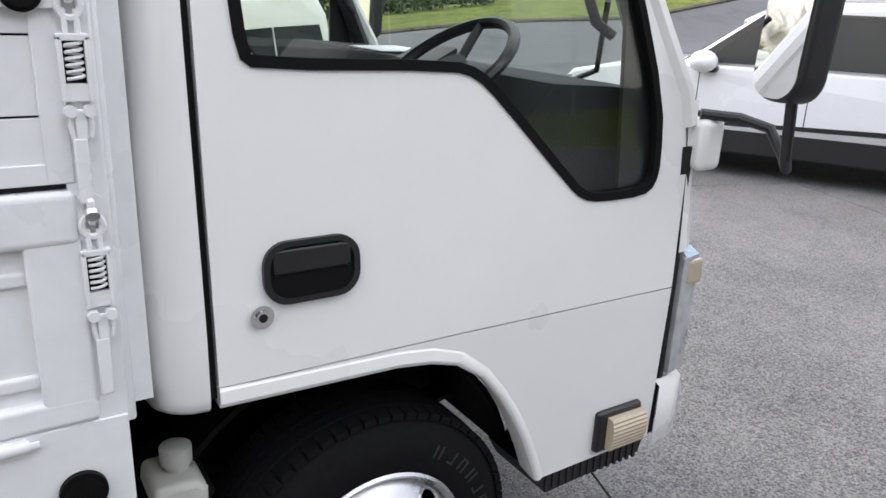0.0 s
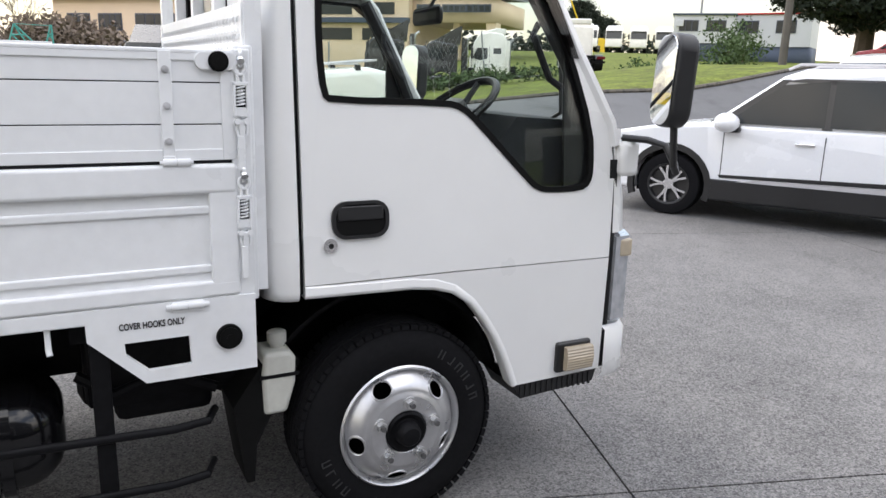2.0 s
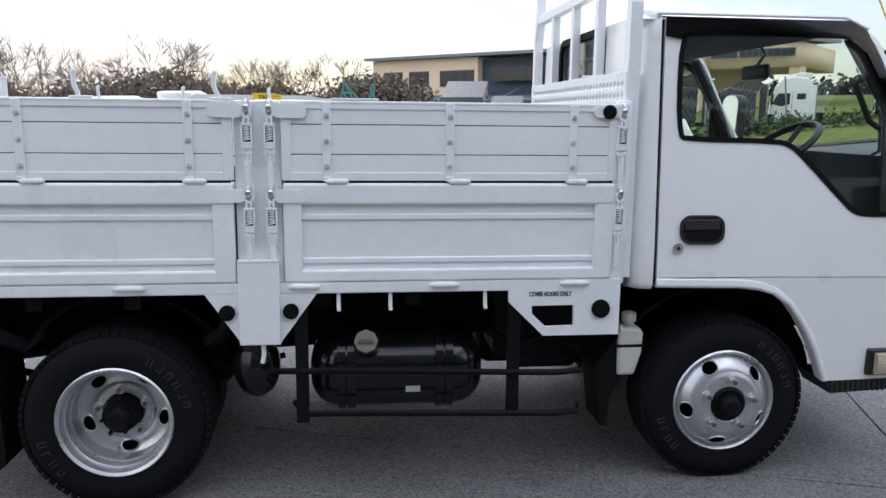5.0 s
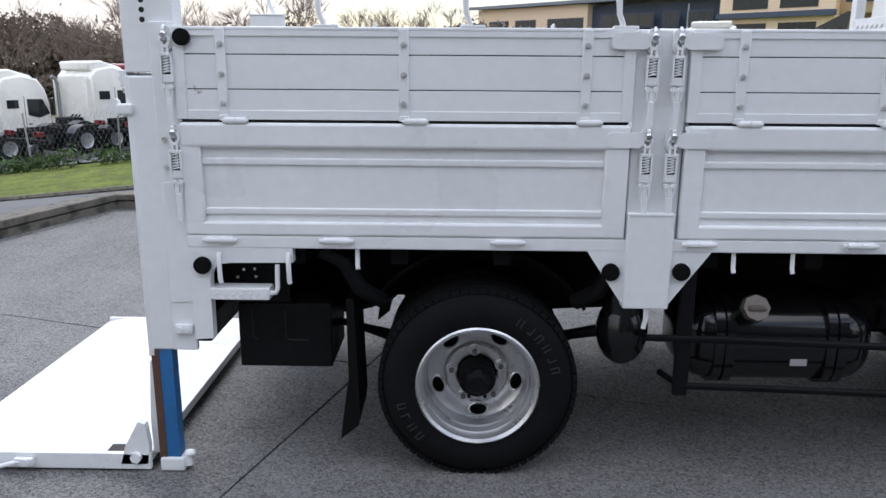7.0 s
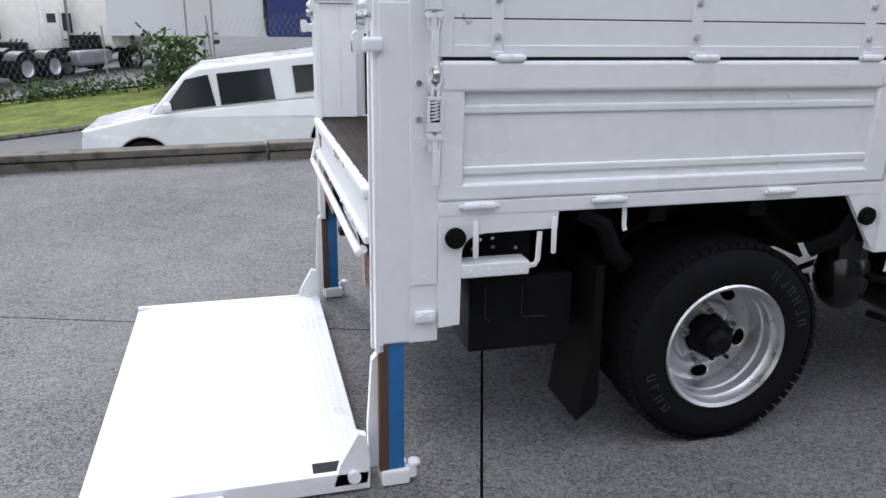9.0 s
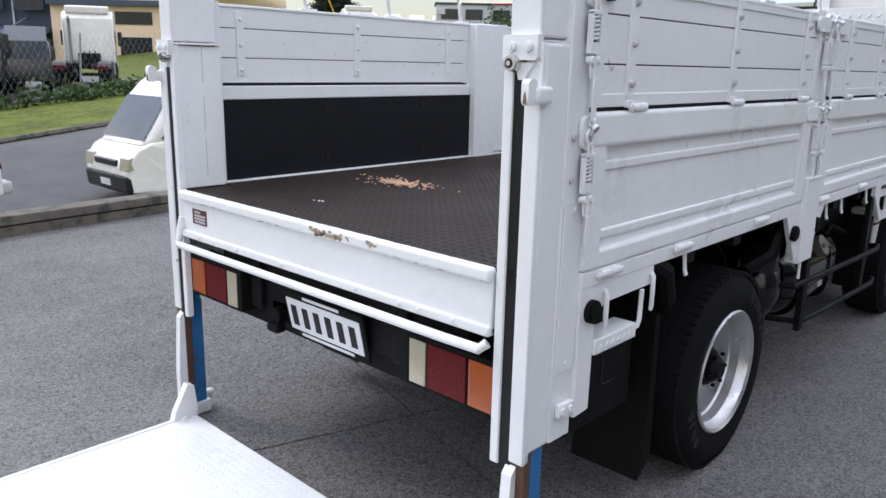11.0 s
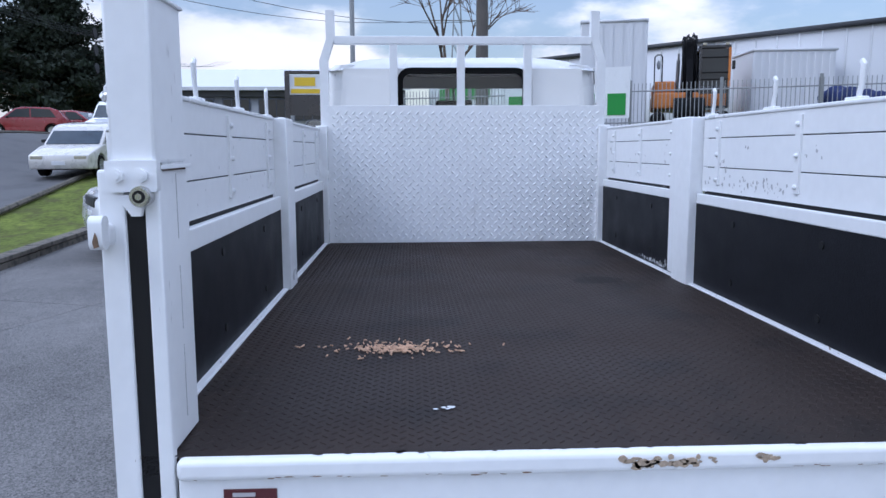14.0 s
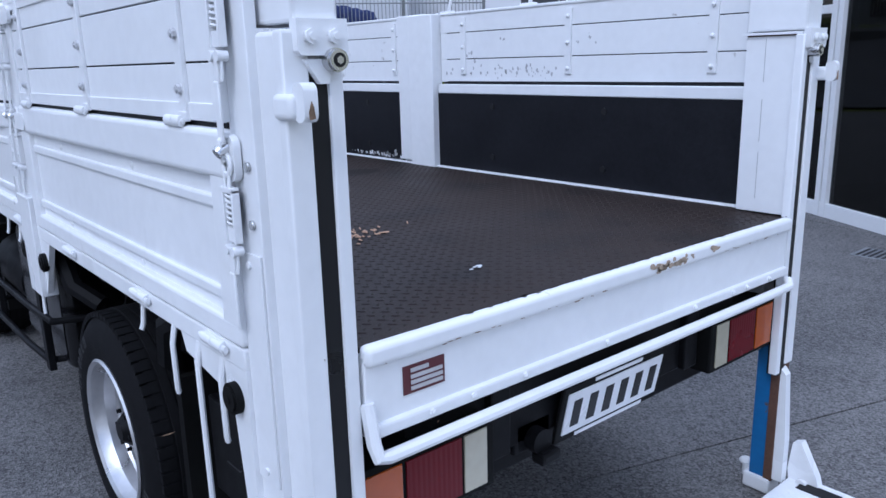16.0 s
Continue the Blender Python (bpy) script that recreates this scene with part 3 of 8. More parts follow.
def wheel(x, y, face, front, parent):
    """face: +1 or -1, the side to which the rim looks; built at the hub, y outwards to the rim's lip."""
    hub_z = 0.352
    s = Shape(face)
    R, rb = 0.356, 0.215
    prof = [(rb, 0.0), (0.235, 0.006), (0.262, 0.012), (0.295, 0.012), (0.322, 0.0), (0.338, -0.012), (R, -0.03), (R, -0.165), (0.338, -0.183), (0.30, -0.2), (rb, -0.19)]
    s.lathe(prof, n=72)
    for k in range(66):
        a = k * math.tau / 66
        for y0, y1, da in ((-0.003, -0.055, 0.0), (-0.142, -0.195, 0.02)):
            m = Matrix.Rotation(-(a + da), 4, "Y") @ Matrix.Translation((R + 0.0015, (y0 + y1) / 2, 0))
            s.box(-0.014, 0.0015, -0.022, 0.02, -0.0135, 0.0135, m=m)
    for yy in (-0.07, -0.098, -0.126):
        s.lathe([(R, yy - 0.012), (R + 0.005, yy - 0.011), (R + 0.005, yy + 0.011), (R, yy + 0.012)], n=72)
    tyre = part("tyre", s, RUBBER, parent, "black treaded truck tyre", angle=25)
    for a0, n in ((14, 6), (196, 4)):
        for i in range(n):
            a = radians(a0 + i * 9.0)
            m = Matrix.Rotation(-a, 4, "Y") @ Matrix.Translation((0.283, 0.0125, 0))
            mark = Shape(face).box(-0.016, 0.016, -0.001, 0.0012, -0.011, -0.0065, m=m)
            if i % 3 != 1:
                mark.box(-0.016, 0.016, -0.001, 0.0012, 0.006, 0.0105, m=m)
            if i % 3 != 2:
                zz = (0.012, -0.016, -0.002)[i % 3]
                mark.box(zz, zz + 0.0045, -0.001, 0.0012, -0.0065, 0.0075, m=m)
            part("sidewall_mark", mark, mat_sidewall, tyre, "worn grey sidewall mark")
    hole_r = 0.172 if front else 0.154

    def cut(a, r, y):
        for k in range(5):
            c = math.tau * k / 5 + (0.8 if front else 1.0)
            da = (a - c + math.pi) % math.tau - math.pi
            if (da * hole_r / 0.034) ** 2 + ((r - hole_r) / 0.022) ** 2 < 1:
                return True
        return False
    s = Shape(face)
    if front:
        prof = [(0.218, -0.002), (0.223, 0.006), (0.217, 0.012), (0.208, 0.006), (0.204, -0.006)]
        prof += [(0.202 - 0.003 * i, -0.010 + 0.05 * math.sin(i / 20 * 1.5)) for i in range(21)]
        prof += [(0.135, 0.044), (0.125, 0.047), (0.078, 0.047), (0.072, 0.043)]
        nut_r, nut_y, nut_ring = 0.104, 0.047, 5
    else:
        prof = [(0.218, -0.002), (0.223, 0.006), (0.217, 0.012), (0.206, 0.004), (0.201, -0.02), (0.194, -0.03), (0.191, -0.062), (0.186, -0.07), (0.184, -0.12)]
        prof += [(0.182 - 0.003 * i, -0.13 - 0.012 * math.sin(i / 20 * 2.6)) for i in range(21)]
        prof += [(0.116, -0.124), (0.108, -0.12), (0.08, -0.12), (0.074, -0.124)]
        nut_r, nut_y, nut_ring = 0.096, -0.12, 5
    s.lathe(prof, n=140, cut=cut)
    rim = part("rim", s, SILVER, parent, "silver painted steel rim with oval vents", angle=40, fix=False)
    for k in range(5):
        c = math.tau * k / 5 + (0.8 if front else 1.0)
        ring = []
        for q in range(26):
            th = math.tau * q / 24
            a, r = c + 0.036 / hole_r * math.cos(th), hole_r + 0.024 * math.sin(th)
            y = -0.010 + 0.05 * math.sin((0.202 - r) / 0.06 * 1.5) if front else -0.13 - 0.012 * math.sin((0.182 - r) / 0.06 * 2.6)
            ring.append((r * math.cos(a), y, r * math.sin(a)))
        part("vent_lip", Shape(face).tube(ring, 0.0042, 6), SILVER, rim)
    s = Shape(face)
    s.lathe([(0.205, -0.12), (0.19, -0.14), (0.02, -0.14)] if front else [(0.19, -0.17), (0.02, -0.17)], n=40)
    part("brake_drum", s, CHASSIS, parent)
    s = Shape(face)
    if front:
        s.lathe([(0.075, 0.03), (0.073, 0.05), (0.066, 0.056), (0.05, 0.05), (0.044, 0.052), (0.04, 0.08), (0.03, 0.092), (0.001, 0.095)], n=28)
    else:
        s.lathe([(0.07, -0.12), (0.068, -0.06), (0.062, -0.05), (0.05, -0.048), (0.05, -0.036), (0.03, -0.012), (0.001, -0.012)], n=28)
        for k in range(6):
            a = k * math.tau / 6
            s.rod((0.058 * math.cos(a), -0.032, 0.058 * math.sin(a)), (0.058 * math.cos(a), -0.02, 0.058 * math.sin(a)), 0.007, 6)
    part("hub", s, CHASSIS, parent, "black hub cap")
    for k in range(nut_ring):
        a = math.tau * k / nut_ring + (1.48 if front else 1.66)
        cx, cz = nut_r * math.cos(a), nut_r * math.sin(a)
        s = Shape(face)
        s.rod((cx, nut_y - 0.004, cz), (cx, nut_y + 0.006, cz), 0.023, 20)
        s.rod((cx, nut_y, cz), (cx, nut_y + 0.024, cz), 0.0175, 6)
        nut = part("wheel_nut", s, ZINC, parent, "bright hexagonal wheel nut")
        part("stud_end", Shape(face).rod((cx, nut_y + 0.02, cz), (cx, nut_y + 0.033, cz), 0.0095, 12), DARK_STEEL, nut)
    return tyre


def wheel_set(x, y, face, front):
    w = new("wheel")
    w.location = (x, y, 0.352)
    w.parent = truck
    wheel(x, y, face, front, w)
    return w


mat_sidewall = mat("sidewall_grey", (0.02, 0.02, 0.021), 0.75, spread=0.2)
# wheels: the shape's rim looks to +y, or to -y with face -1
for face in (-1, 1):
    wheel_set(2.484, face * 0.808, face, True)
    wheel_set(0.0, face * 0.842, face, False)
    inner = Shape(face)
    inner.lathe([(0.2, 0.55), (0.32, 0.585), (0.35, 0.56), (0.35, 0.41), (0.32, 0.39), (0.2, 0.41)], n=56, c=(0, 0, 0.352))
    part("inner_tyre", inner, RUBBER, truck, "black inner twin tyre")

# chassis and running gear
for y in (-0.36, 0.36):
    s = Shape().box(-1.12, 3.1, y - 0.03, y + 0.03, 0.55, 0.73, 0.006)
    for i in range(16):
        s.rod((-1.0 + i * 0.17, y * 1.083 - 0.004, 0.6 + 0.06 * (i % 2)), (-1.0 + i * 0.17, y * 1.083 + 0.004, 0.6 + 0.06 * (i % 2)), 0.008, 8)
    part("chassis_rail", s, CHASSIS, truck)
for x in (-1.0, -0.45, 0.45, 1.1, 1.7, 2.2):
    part("crossmember", Shape().box(x - 0.03, x + 0.03, -0.33, 0.33, 0.57, 0.7), CHASSIS, truck)
for i in range(9):
    x = -1.0 + i * 0.36
    part("floor_bearer", Shape().box(x - 0.03, x + 0.03, -0.8, 0.8, 0.79, 0.9), CHASSIS, truck)
part("axle", Shape().rod((0, -0.62, 0.352), (0, 0.62, 0.352), 0.05, 16).ball((0, 0.02, 0.352), 0.15, 18, (1, 0.9, 1)), CHASSIS, truck)
part("front_axle", Shape().box(2.43, 2.52, -0.66, 0.66, 0.3, 0.38, 0.01), CHASSIS, truck)
part("propeller_shaft", Shape().rod((0.15, 0.02, 0.4), (2.0, 0.0, 0.5), 0.045, 12), CHASSIS, truck)
for y in (-0.5, 0.5):
    s = Shape()
    for k in range(4):
        h = 0.5 - 0.028 * k
        n = 9
        L = 0.62 - 0.09 * k
        s.tube([(-L + 2 * L * i / n, y, h - 0.10 * (1 - ((2 * i / n) - 1) ** 2)) for i in range(n + 1)], 0.013, 4)
    part("leaf_spring", s, CHASSIS, truck)
    part("front_spring", Shape().tube([(1.95, y * 0.8, 0.5), (2.3, y * 0.8, 0.4), (2.6, y * 0.8, 0.4), (3.0, y * 0.8, 0.5)], 0.03, 6), CHASSIS, truck)
part("exhaust_silencer", Shape().rod((0.55, 0.55, 0.45), (1.2, 0.55, 0.45), 0.11, 18).rod((-0.2, 0.55, 0.45), (0.55, 0.55, 0.45), 0.03, 10), CHASSIS, truck)
part("battery_box", Shape().box(0.75, 1.3, 0.5, 0.78, 0.4, 0.68, 0.012), CHASSIS, truck)
# black bulk added to block far-side light and ground under the tray
part("underside_blocker", Shape().box(0.62, 1.28, 0.44, 0.8, 0.33, 0.8, 0.04, 3), TANK_BLACK, truck)
part("air_bottle", Shape().rod((1.36, 0.66, 0.5), (1.92, 0.66, 0.5), 0.13, 18), CHASSIS, truck)
part("tray_brace", Shape().box(-0.9, 1.9, 0.3, 0.36, 0.62, 0.86), CHASSIS, truck)
part("gearbox", Shape().box(1.5, 2.3, -0.3, 0.3, 0.36, 0.8, 0.06), CHASSIS, truck)
part("engine_sump", Shape().box(1.95, 3.0, -0.32, 0.32, 0.34, 0.8, 0.06), CHASSIS, truck)
part("front_spring_hanger", Shape().box(1.52, 2.02, -0.62, -0.3, 0.5, 0.84, 0.03).box(1.6, 1.9, -0.6, 0.6, 0.44, 0.84, 0.03), CHASSIS, truck)
part("air_cleaner", Shape().rod((1.62, -0.42, 0.62), (1.95, -0.42, 0.62), 0.15, 20), CHASSIS, truck)
part("cable_loom", Shape().tube([(1.5, -0.6, 0.62), (1.6, -0.64, 0.56), (1.75, -0.62, 0.6), (1.9, -0.66, 0.54)], 0.018, 8), CHASSIS, truck)
part("air_tank", Shape().ball((0.53, -0.72, 0.53), 0.1, 18, (0.95, 0.95, 1.3)).rod((0.53, -0.72, 0.53), (0.53, -0.72, 0.72), 0.075, 16), TANK_BLACK, truck, "gloss black pear-shaped reservoir")
part("brake_pipe", Shape().tube([(0.2, -0.5, 0.47), (0.32, -0.6, 0.46), (0.45, -0.66, 0.5)], 0.02, 8), CHASSIS, truck)
# fuel tank on the driver's side
RUSTED_CAP = mat("dull_brass_cap", (0.16, 0.14, 0.12), 0.45, metal=0.5, spread=0.3, grain=90, stain=30)
tank = part("fuel_tank", Shape().box(0.74, 1.46, -0.78, -0.4, 0.33, 0.64, 0.125, 8), TANK_BLACK, truck, "gloss black steel fuel tank with filler cap")
for x in (0.87, 0.91, 1.27, 1.31):
    part("tank_strap", Shape().prism([(-0.788 + 0.388 * (0.5 + 0.5 * math.copysign(abs(math.cos(a)) ** 0.55, math.cos(a))), 0.485 + 0.162 * math.copysign(abs(math.sin(a)) ** 0.55, math.sin(a))) for a in [math.tau * k / 40 for k in range(40)]], "x", x - 0.016, x + 0.016), TANK_BLACK, tank)
part("tank_seam", Shape().box(0.86, 1.34, -0.783, -0.6, 0.479, 0.485, 0.002), TANK_BLACK, tank)
part("filler_neck", Shape().rod((0.97, -0.7, 0.6), (0.97, -0.80, 0.64), 0.05, 20), TANK_BLACK, tank)
part("filler_cap", Shape().rod((0.97, -0.8, 0.64), (0.97, -0.83, 0.655), 0.047, 8).box(0.94, 1.0, -0.842, -0.828, 0.646, 0.664, 0.004), RUSTED_CAP, tank, "octagonal dull metal filler cap")
s = Shape().box(1.13, 1.19, -0.7815, -0.779, 0.42, 0.445, 0.0)
part("tank_label", s, STICKER_SILVER, tank, "small pale label")
# side guard bars
for z0, z1, xa, xb in ((0.545, 0.515, 0.55, 1.84), (0.365, 0.34, 0.68, 1.83)):
    for sd in (-1, 1):
        part("side_guard_bar", Shape(-sd).tube([(xa, -0.72, z0), (xa + 0.04, -0.845, z0), (xa + 0.3, -0.86, z0), (xb - 0.1, -0.86, z1), (xb, -0.84, z1), (xb + 0.04, -0.72, z1 - 0.02)], 0.0125, 10), CHASSIS, truck, "thin black side guard bar")
for x in (0.72, 1.56):
    for sd in (-1, 1):
        part("guard_bracket", Shape(-sd).box(x - 0.025, x + 0.025, -0.855, -0.83, 0.33, 0.84, 0.004), CHASSIS, truck)
# washer bottle, front mudguard
bottle = part("washer_bottle", Shape().prism([(2.025, 0.46), (2.1, 0.46), (2.13, 0.56), (2.132, 0.645), (2.115, 0.668), (2.03, 0.668), (2.02, 0.6)], "y", -0.77, -0.64, bevel=0.014), PLASTIC_MILK, truck, "milky plastic washer bottle")
part("bottle_neck", Shape().rod((2.086, -0.705, 0.66), (2.086, -0.705, 0.69), 0.023, 16), PLASTIC_MILK, bottle)
part("bottle_cap", Shape().rod((2.086, -0.705, 0.684), (2.086, -0.707, 0.716), 0.031, 20).ball((2.086, -0.707, 0.716), 0.031, 14, (1, 1, 0.3)), PLASTIC_MILK, bottle, "pale screw cap")
part("bottle_strap", Shape().box(2.015, 2.14, -0.772, -0.765, 0.585, 0.597), CHASSIS, bottle)
for face in (-1, 1):
    s = Shape(face)
    pts = arc(2.475, 0.352, 0.475, 165, 10, 18)
    out = pts + [(2.475 + (x - 2.475) * 0.97, 0.352 + (z - 0.352) * 0.97) for x, z in pts[::-1]]
    s.prism(out, "y", 0.3, 0.68)
    part("front_wheel_arch", s, CHASSIS, truck, "black plastic inner arch")
    s = Shape(face).prism([(1.93, 0.5), (1.965, 0.235), (1.99, 0.235), (2.0, 0.36), (2.06, 0.48), (2.145, 0.63), (2.13, 0.65), (2.04, 0.655)], "y", 0.56, 0.76)
    part("front_mud_flap", s, BLACK_RUBBER, truck)
    s = Shape(face)
    pts = arc(0, 0.352, 0.47, 150, 30, 16)
    s.prism(pts + [(x * 0.975, 0.352 + (z - 0.352) * 0.97) for x, z in pts[::-1]], "y", 0.3, 0.66)
    part("rear_mudguard", s, CHASSIS, truck)
    for dx in (-1, 1):
        s = Shape(face).tube([(dx * 0.55, 0.8, 0.84), (dx * 0.47, 0.81, 0.8), (dx * 0.42, 0.8, 0.7), (dx * 0.35, 0.74, 0.64)], 0.03, 8)
        part("mudguard_stay", s, CHASSIS, truck)
    s = Shape(face).prism([(-0.472, 0.66), (-0.445, 0.66), (-0.43, 0.22), (-0.436, 0.17), (-0.502, 0.115), (-0.492, 0.2), (-0.468, 0.36)], "y", 0.55, 0.8)
    part("rear_mud_flap", s, BLACK_RUBBER, truck, "black rubber mud flap with a curled lower edge")
    s = Shape(face).box(-0.872, -0.532, 0.45, 0.76, 0.384, 0.628, 0.006)
    box_ = part("tool_box", s, CHASSIS, truck, "black steel box behind the rear wheel")
    for x in (-0.82, -0.7):
        part("weld_seam", Shape(face).tube([(x, 0.761, 0.6), (x, 0.761, 0.5), (x + 0.012, 0.761, 0.49), (x + (0.08 if x > -0.8 else 0.015), 0.761, 0.489)], 0.0022, 5), PLASTIC, box_)


def drop_side(side):
    """One side of the tray, built with y outwards and mirrored for side -1."""
    def P(name, sh, material, parent, label="", angle=35):
        for v in sh.bm.verts:      # the side's relief is shallow
            if v.co.y > 0.84:
                v.co.y = 0.84 + 0.7 * (v.co.y - 0.84)
        return part(name, sh, material, parent, label, angle)

    def S():
        return Shape(side)
    rail = P("side_rail", S().box(-1.0, FRONT, 0.82, 0.876, 0.858, 0.902, 0.006), BED_WHITE, truck, "white steel tray rail")
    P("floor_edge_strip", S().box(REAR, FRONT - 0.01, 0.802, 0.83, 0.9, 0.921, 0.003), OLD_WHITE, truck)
    strap_xs = {"rear": (-0.846, -0.256, 0.331), "front": (0.829, 1.291, 1.769)}
    for key, x0, x1 in (("rear", -1.0, 0.484), ("front", 0.664, 1.945)):
        board = P("lower_side_board", S().box(x0, x1, 0.832, 0.856, 0.905, 1.28, 0.004), BED_WHITE, truck, "white pressed steel drop side")
        P("top_edge", S().box(x0, x1, 0.836, 0.884, 1.2, 1.282, 0.012, 4), BED_WHITE, board)
        P("bottom_edge", S().box(x0, x1, 0.838, 0.88, 0.903, 0.95, 0.009, 3), BED_WHITE, board)
        for xa, xb in ((x0, x0 + 0.068), (x1 - 0.078, x1)):
            P("end_edge", S().box(xa, xb, 0.838, 0.8795, 0.935, 1.215, 0.006, 3), BED_WHITE, board)
        for z in (1.153, 0.985):
            P("pressed_rib", S().box(x0 + 0.066, x1 - 0.076, 0.85, 0.866, z - 0.012, z + 0.012, 0.006, 3), BED_WHITE, board)
        bx = (-0.481, 0.096) if key == "rear" else (1.271, 1.80)
        for x in (*bx,):
            for z in (1.178, 0.963):
                P("rivet", S().rod((x, 0.854, z), (x, 0.8595, z), 0.0085, 14).rod((x, 0.854, z), (x, 0.862, z), 0.0045, 10), BED_WHITE, board)
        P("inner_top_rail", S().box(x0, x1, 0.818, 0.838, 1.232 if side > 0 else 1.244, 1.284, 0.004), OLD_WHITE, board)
        bxs = ((-0.935, 0.525) if side > 0 else (-0.978, 0.562)) if key == "rear" else (0.765, 1.955)
        lin = P("black_liner", S().box(bxs[0], bxs[1], 0.822, 0.8345, 0.916, 1.236 if side > 0 else 1.247, 0.002), BLACK_PANEL, board, "black painted plywood liner")
        for x in ((-0.44, 0.14) if key == "rear" else (1.05, 1.65)):
            for z in (1.193, 0.985):
                P("liner_bolt", S().rod((x, 0.8225, z), (x, 0.818, z), 0.012, 12), INK, lin)
        # upper timber board: three planks in a frame
        upper = P("upper_side_board", S().box(x0 + 0.01, x1 - 0.01, 0.85, 0.856, 1.278, 1.575, 0.0), DARK_TRIM, truck, "white drop side of three painted planks")
        for za, zb in ((1.296, 1.3875), (1.391, 1.498), (1.5015, 1.575)):
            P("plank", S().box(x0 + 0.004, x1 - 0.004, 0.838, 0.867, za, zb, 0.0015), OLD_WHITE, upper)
        P("cap_strip", S().box(x0, x1, 0.833, 0.8755, 1.574, 1.586, 0.004), BED_WHITE, upper)
        P("top_rail", S().box(x0 + 0.001, x1 - 0.001, 0.86, 0.8735, 1.556, 1.575, 0.002), BED_WHITE, upper)
        P("foot_strip", S().box(x0 + 0.003, x1 - 0.003, 0.86, 0.8725, 1.292, 1.322, 0.002), BED_WHITE, upper)
        for xa, xb in ((x0 - 0.002, x0 + 0.034), (x1 - 0.034, x1 + 0.002)):
            P("end_strip", S().box(xa, xb, 0.84, 0.8745, 1.293, 1.573, 0.002), BED_WHITE, upper)
        for i, x in enumerate(strap_xs[key]):
            st = P("hinge_strap", S().box(x - 0.016, x + 0.016, 0.866, 0.8795, 1.3, 1.581, 0.003), BED_WHITE, upper)
            for z in (1.532, 1.438, 1.345):
                P("bolt", S().rod((x, 0.879, z), (x, 0.8825, z), 0.01, 14).rod((x, 0.882, z), (x, 0.8905, z), 0.0085, 6).rod((x, 0.89, z), (x, 0.894, z), 0.0048, 8), BOLT_GREY, st, "painted hexagon bolt")
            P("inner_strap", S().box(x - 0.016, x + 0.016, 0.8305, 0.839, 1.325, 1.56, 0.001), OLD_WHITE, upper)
            for z in (1.532, 1.438, 1.345):
                P("rivet", S().ball((x, 0.829, z), 0.008, 10), OLD_WHITE, upper)
            off = 0.02 if i < 2 else 0.0
            hz = 1.289
            P("hinge", S().rod((x - 0.018 + off, 0.884, hz), (x + 0.017 + off, 0.884, hz), 0.0105, 14).rod((x + 0.0185 + off, 0.884, hz), (x + 0.053 + off, 0.884, hz), 0.0105, 14).rod((x - 0.026 + off, 0.884, hz), (x + 0.06 + off, 0.884, hz), 0.005, 10).box(x - 0.016, x + 0.016, 0.868, 0.884, hz, hz + 0.018, 0.003), BED_WHITE, upper, "painted barrel hinge")
    for x in (-0.884, -0.487, 0.094, 0.737, 1.276, 1.795):
        z = 0.887
        P("board_hinge", S().rod((x - 0.045, 0.886, z), (x - 0.0008, 0.886, z), 0.0105, 14).rod((x + 0.0008, 0.886, z), (x + 0.045, 0.886, z), 0.0105, 14).rod((x - 0.058, 0.886, z), (x + 0.058, 0.886, z), 0.007, 10).box(x - 0.042, x + 0.042, 0.872, 0.884, z - 0.018, z + 0.012, 0.003), BED_WHITE, rail, "painted barrel hinge")
    # centre post
    post = P("centre_post", S().box(0.49, 0.66, 0.79, 0.852, 0.9, 1.584, 0.005), BED_WHITE, truck, "white steel stake post")
    P("post_shoe", S().box(0.49, 0.645, 0.83, 0.898, 0.662, 0.99, 0.004).box(0.49, 0.645, 0.86, 0.901, 0.984, 0.994, 0.003), BED_WHITE, post)
    P("post_gusset", S().prism([(0.362, 0.86), (0.494, 0.666), (0.642, 0.664), (0.782, 0.858)], "y", 0.85, 0.874), BED_WHITE, post)
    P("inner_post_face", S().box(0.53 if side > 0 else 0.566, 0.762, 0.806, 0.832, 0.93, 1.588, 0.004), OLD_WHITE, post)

    def buffer(x, z, r, par):
        P("rubber_buffer", S().rod((x, 0.87, z), (x, 0.893, z), r, 24).rod((x, 0.893, z), (x, 0.899, z), r * 0.78, 24).rod((x, 0.899, z), (x, 0.902, z), r * 0.25, 8), BLACK_RUBBER, par, "black rubber buffer")
    buffer(0.445, 0.788, 0.03, post)
    buffer(0.684, 0.791, 0.03, post)
    # front gusset with its slot
    gus = P("front_gusset", S().prism([(1.53, 0.9), (1.532, 0.812), (1.675, 0.672), (1.985, 0.672), (1.985, 0.9)], "y", 0.85, 0.877, holes=[[(1.625, 0.796), (1.796, 0.797), (1.799, 0.71), (1.685, 0.708), (1.627, 0.762)]]), BED_WHITE, truck, "white corner plate with a cut-out for hooks")
    buffer(1.906, 0.781, 0.037, gus)
    if side < 0:
        lettering("sign_text", "COVER HOOKS ONLY", 0.026, INK, pose(1.699, -0.8672, 0.843, 90, 0, 0), gus, "black stencilled words COVER HOOKS ONLY", width=0.172)
    fpost = P("front_post", S().box(1.945, 2.0, 0.79, 0.862, 0.88, 1.6, 0.006), BED_WHITE, truck)
    P("post_flange", S().box(1.935, 1.99, 0.85, 0.872, 0.9, 1.59, 0.004), BED_WHITE, fpost)

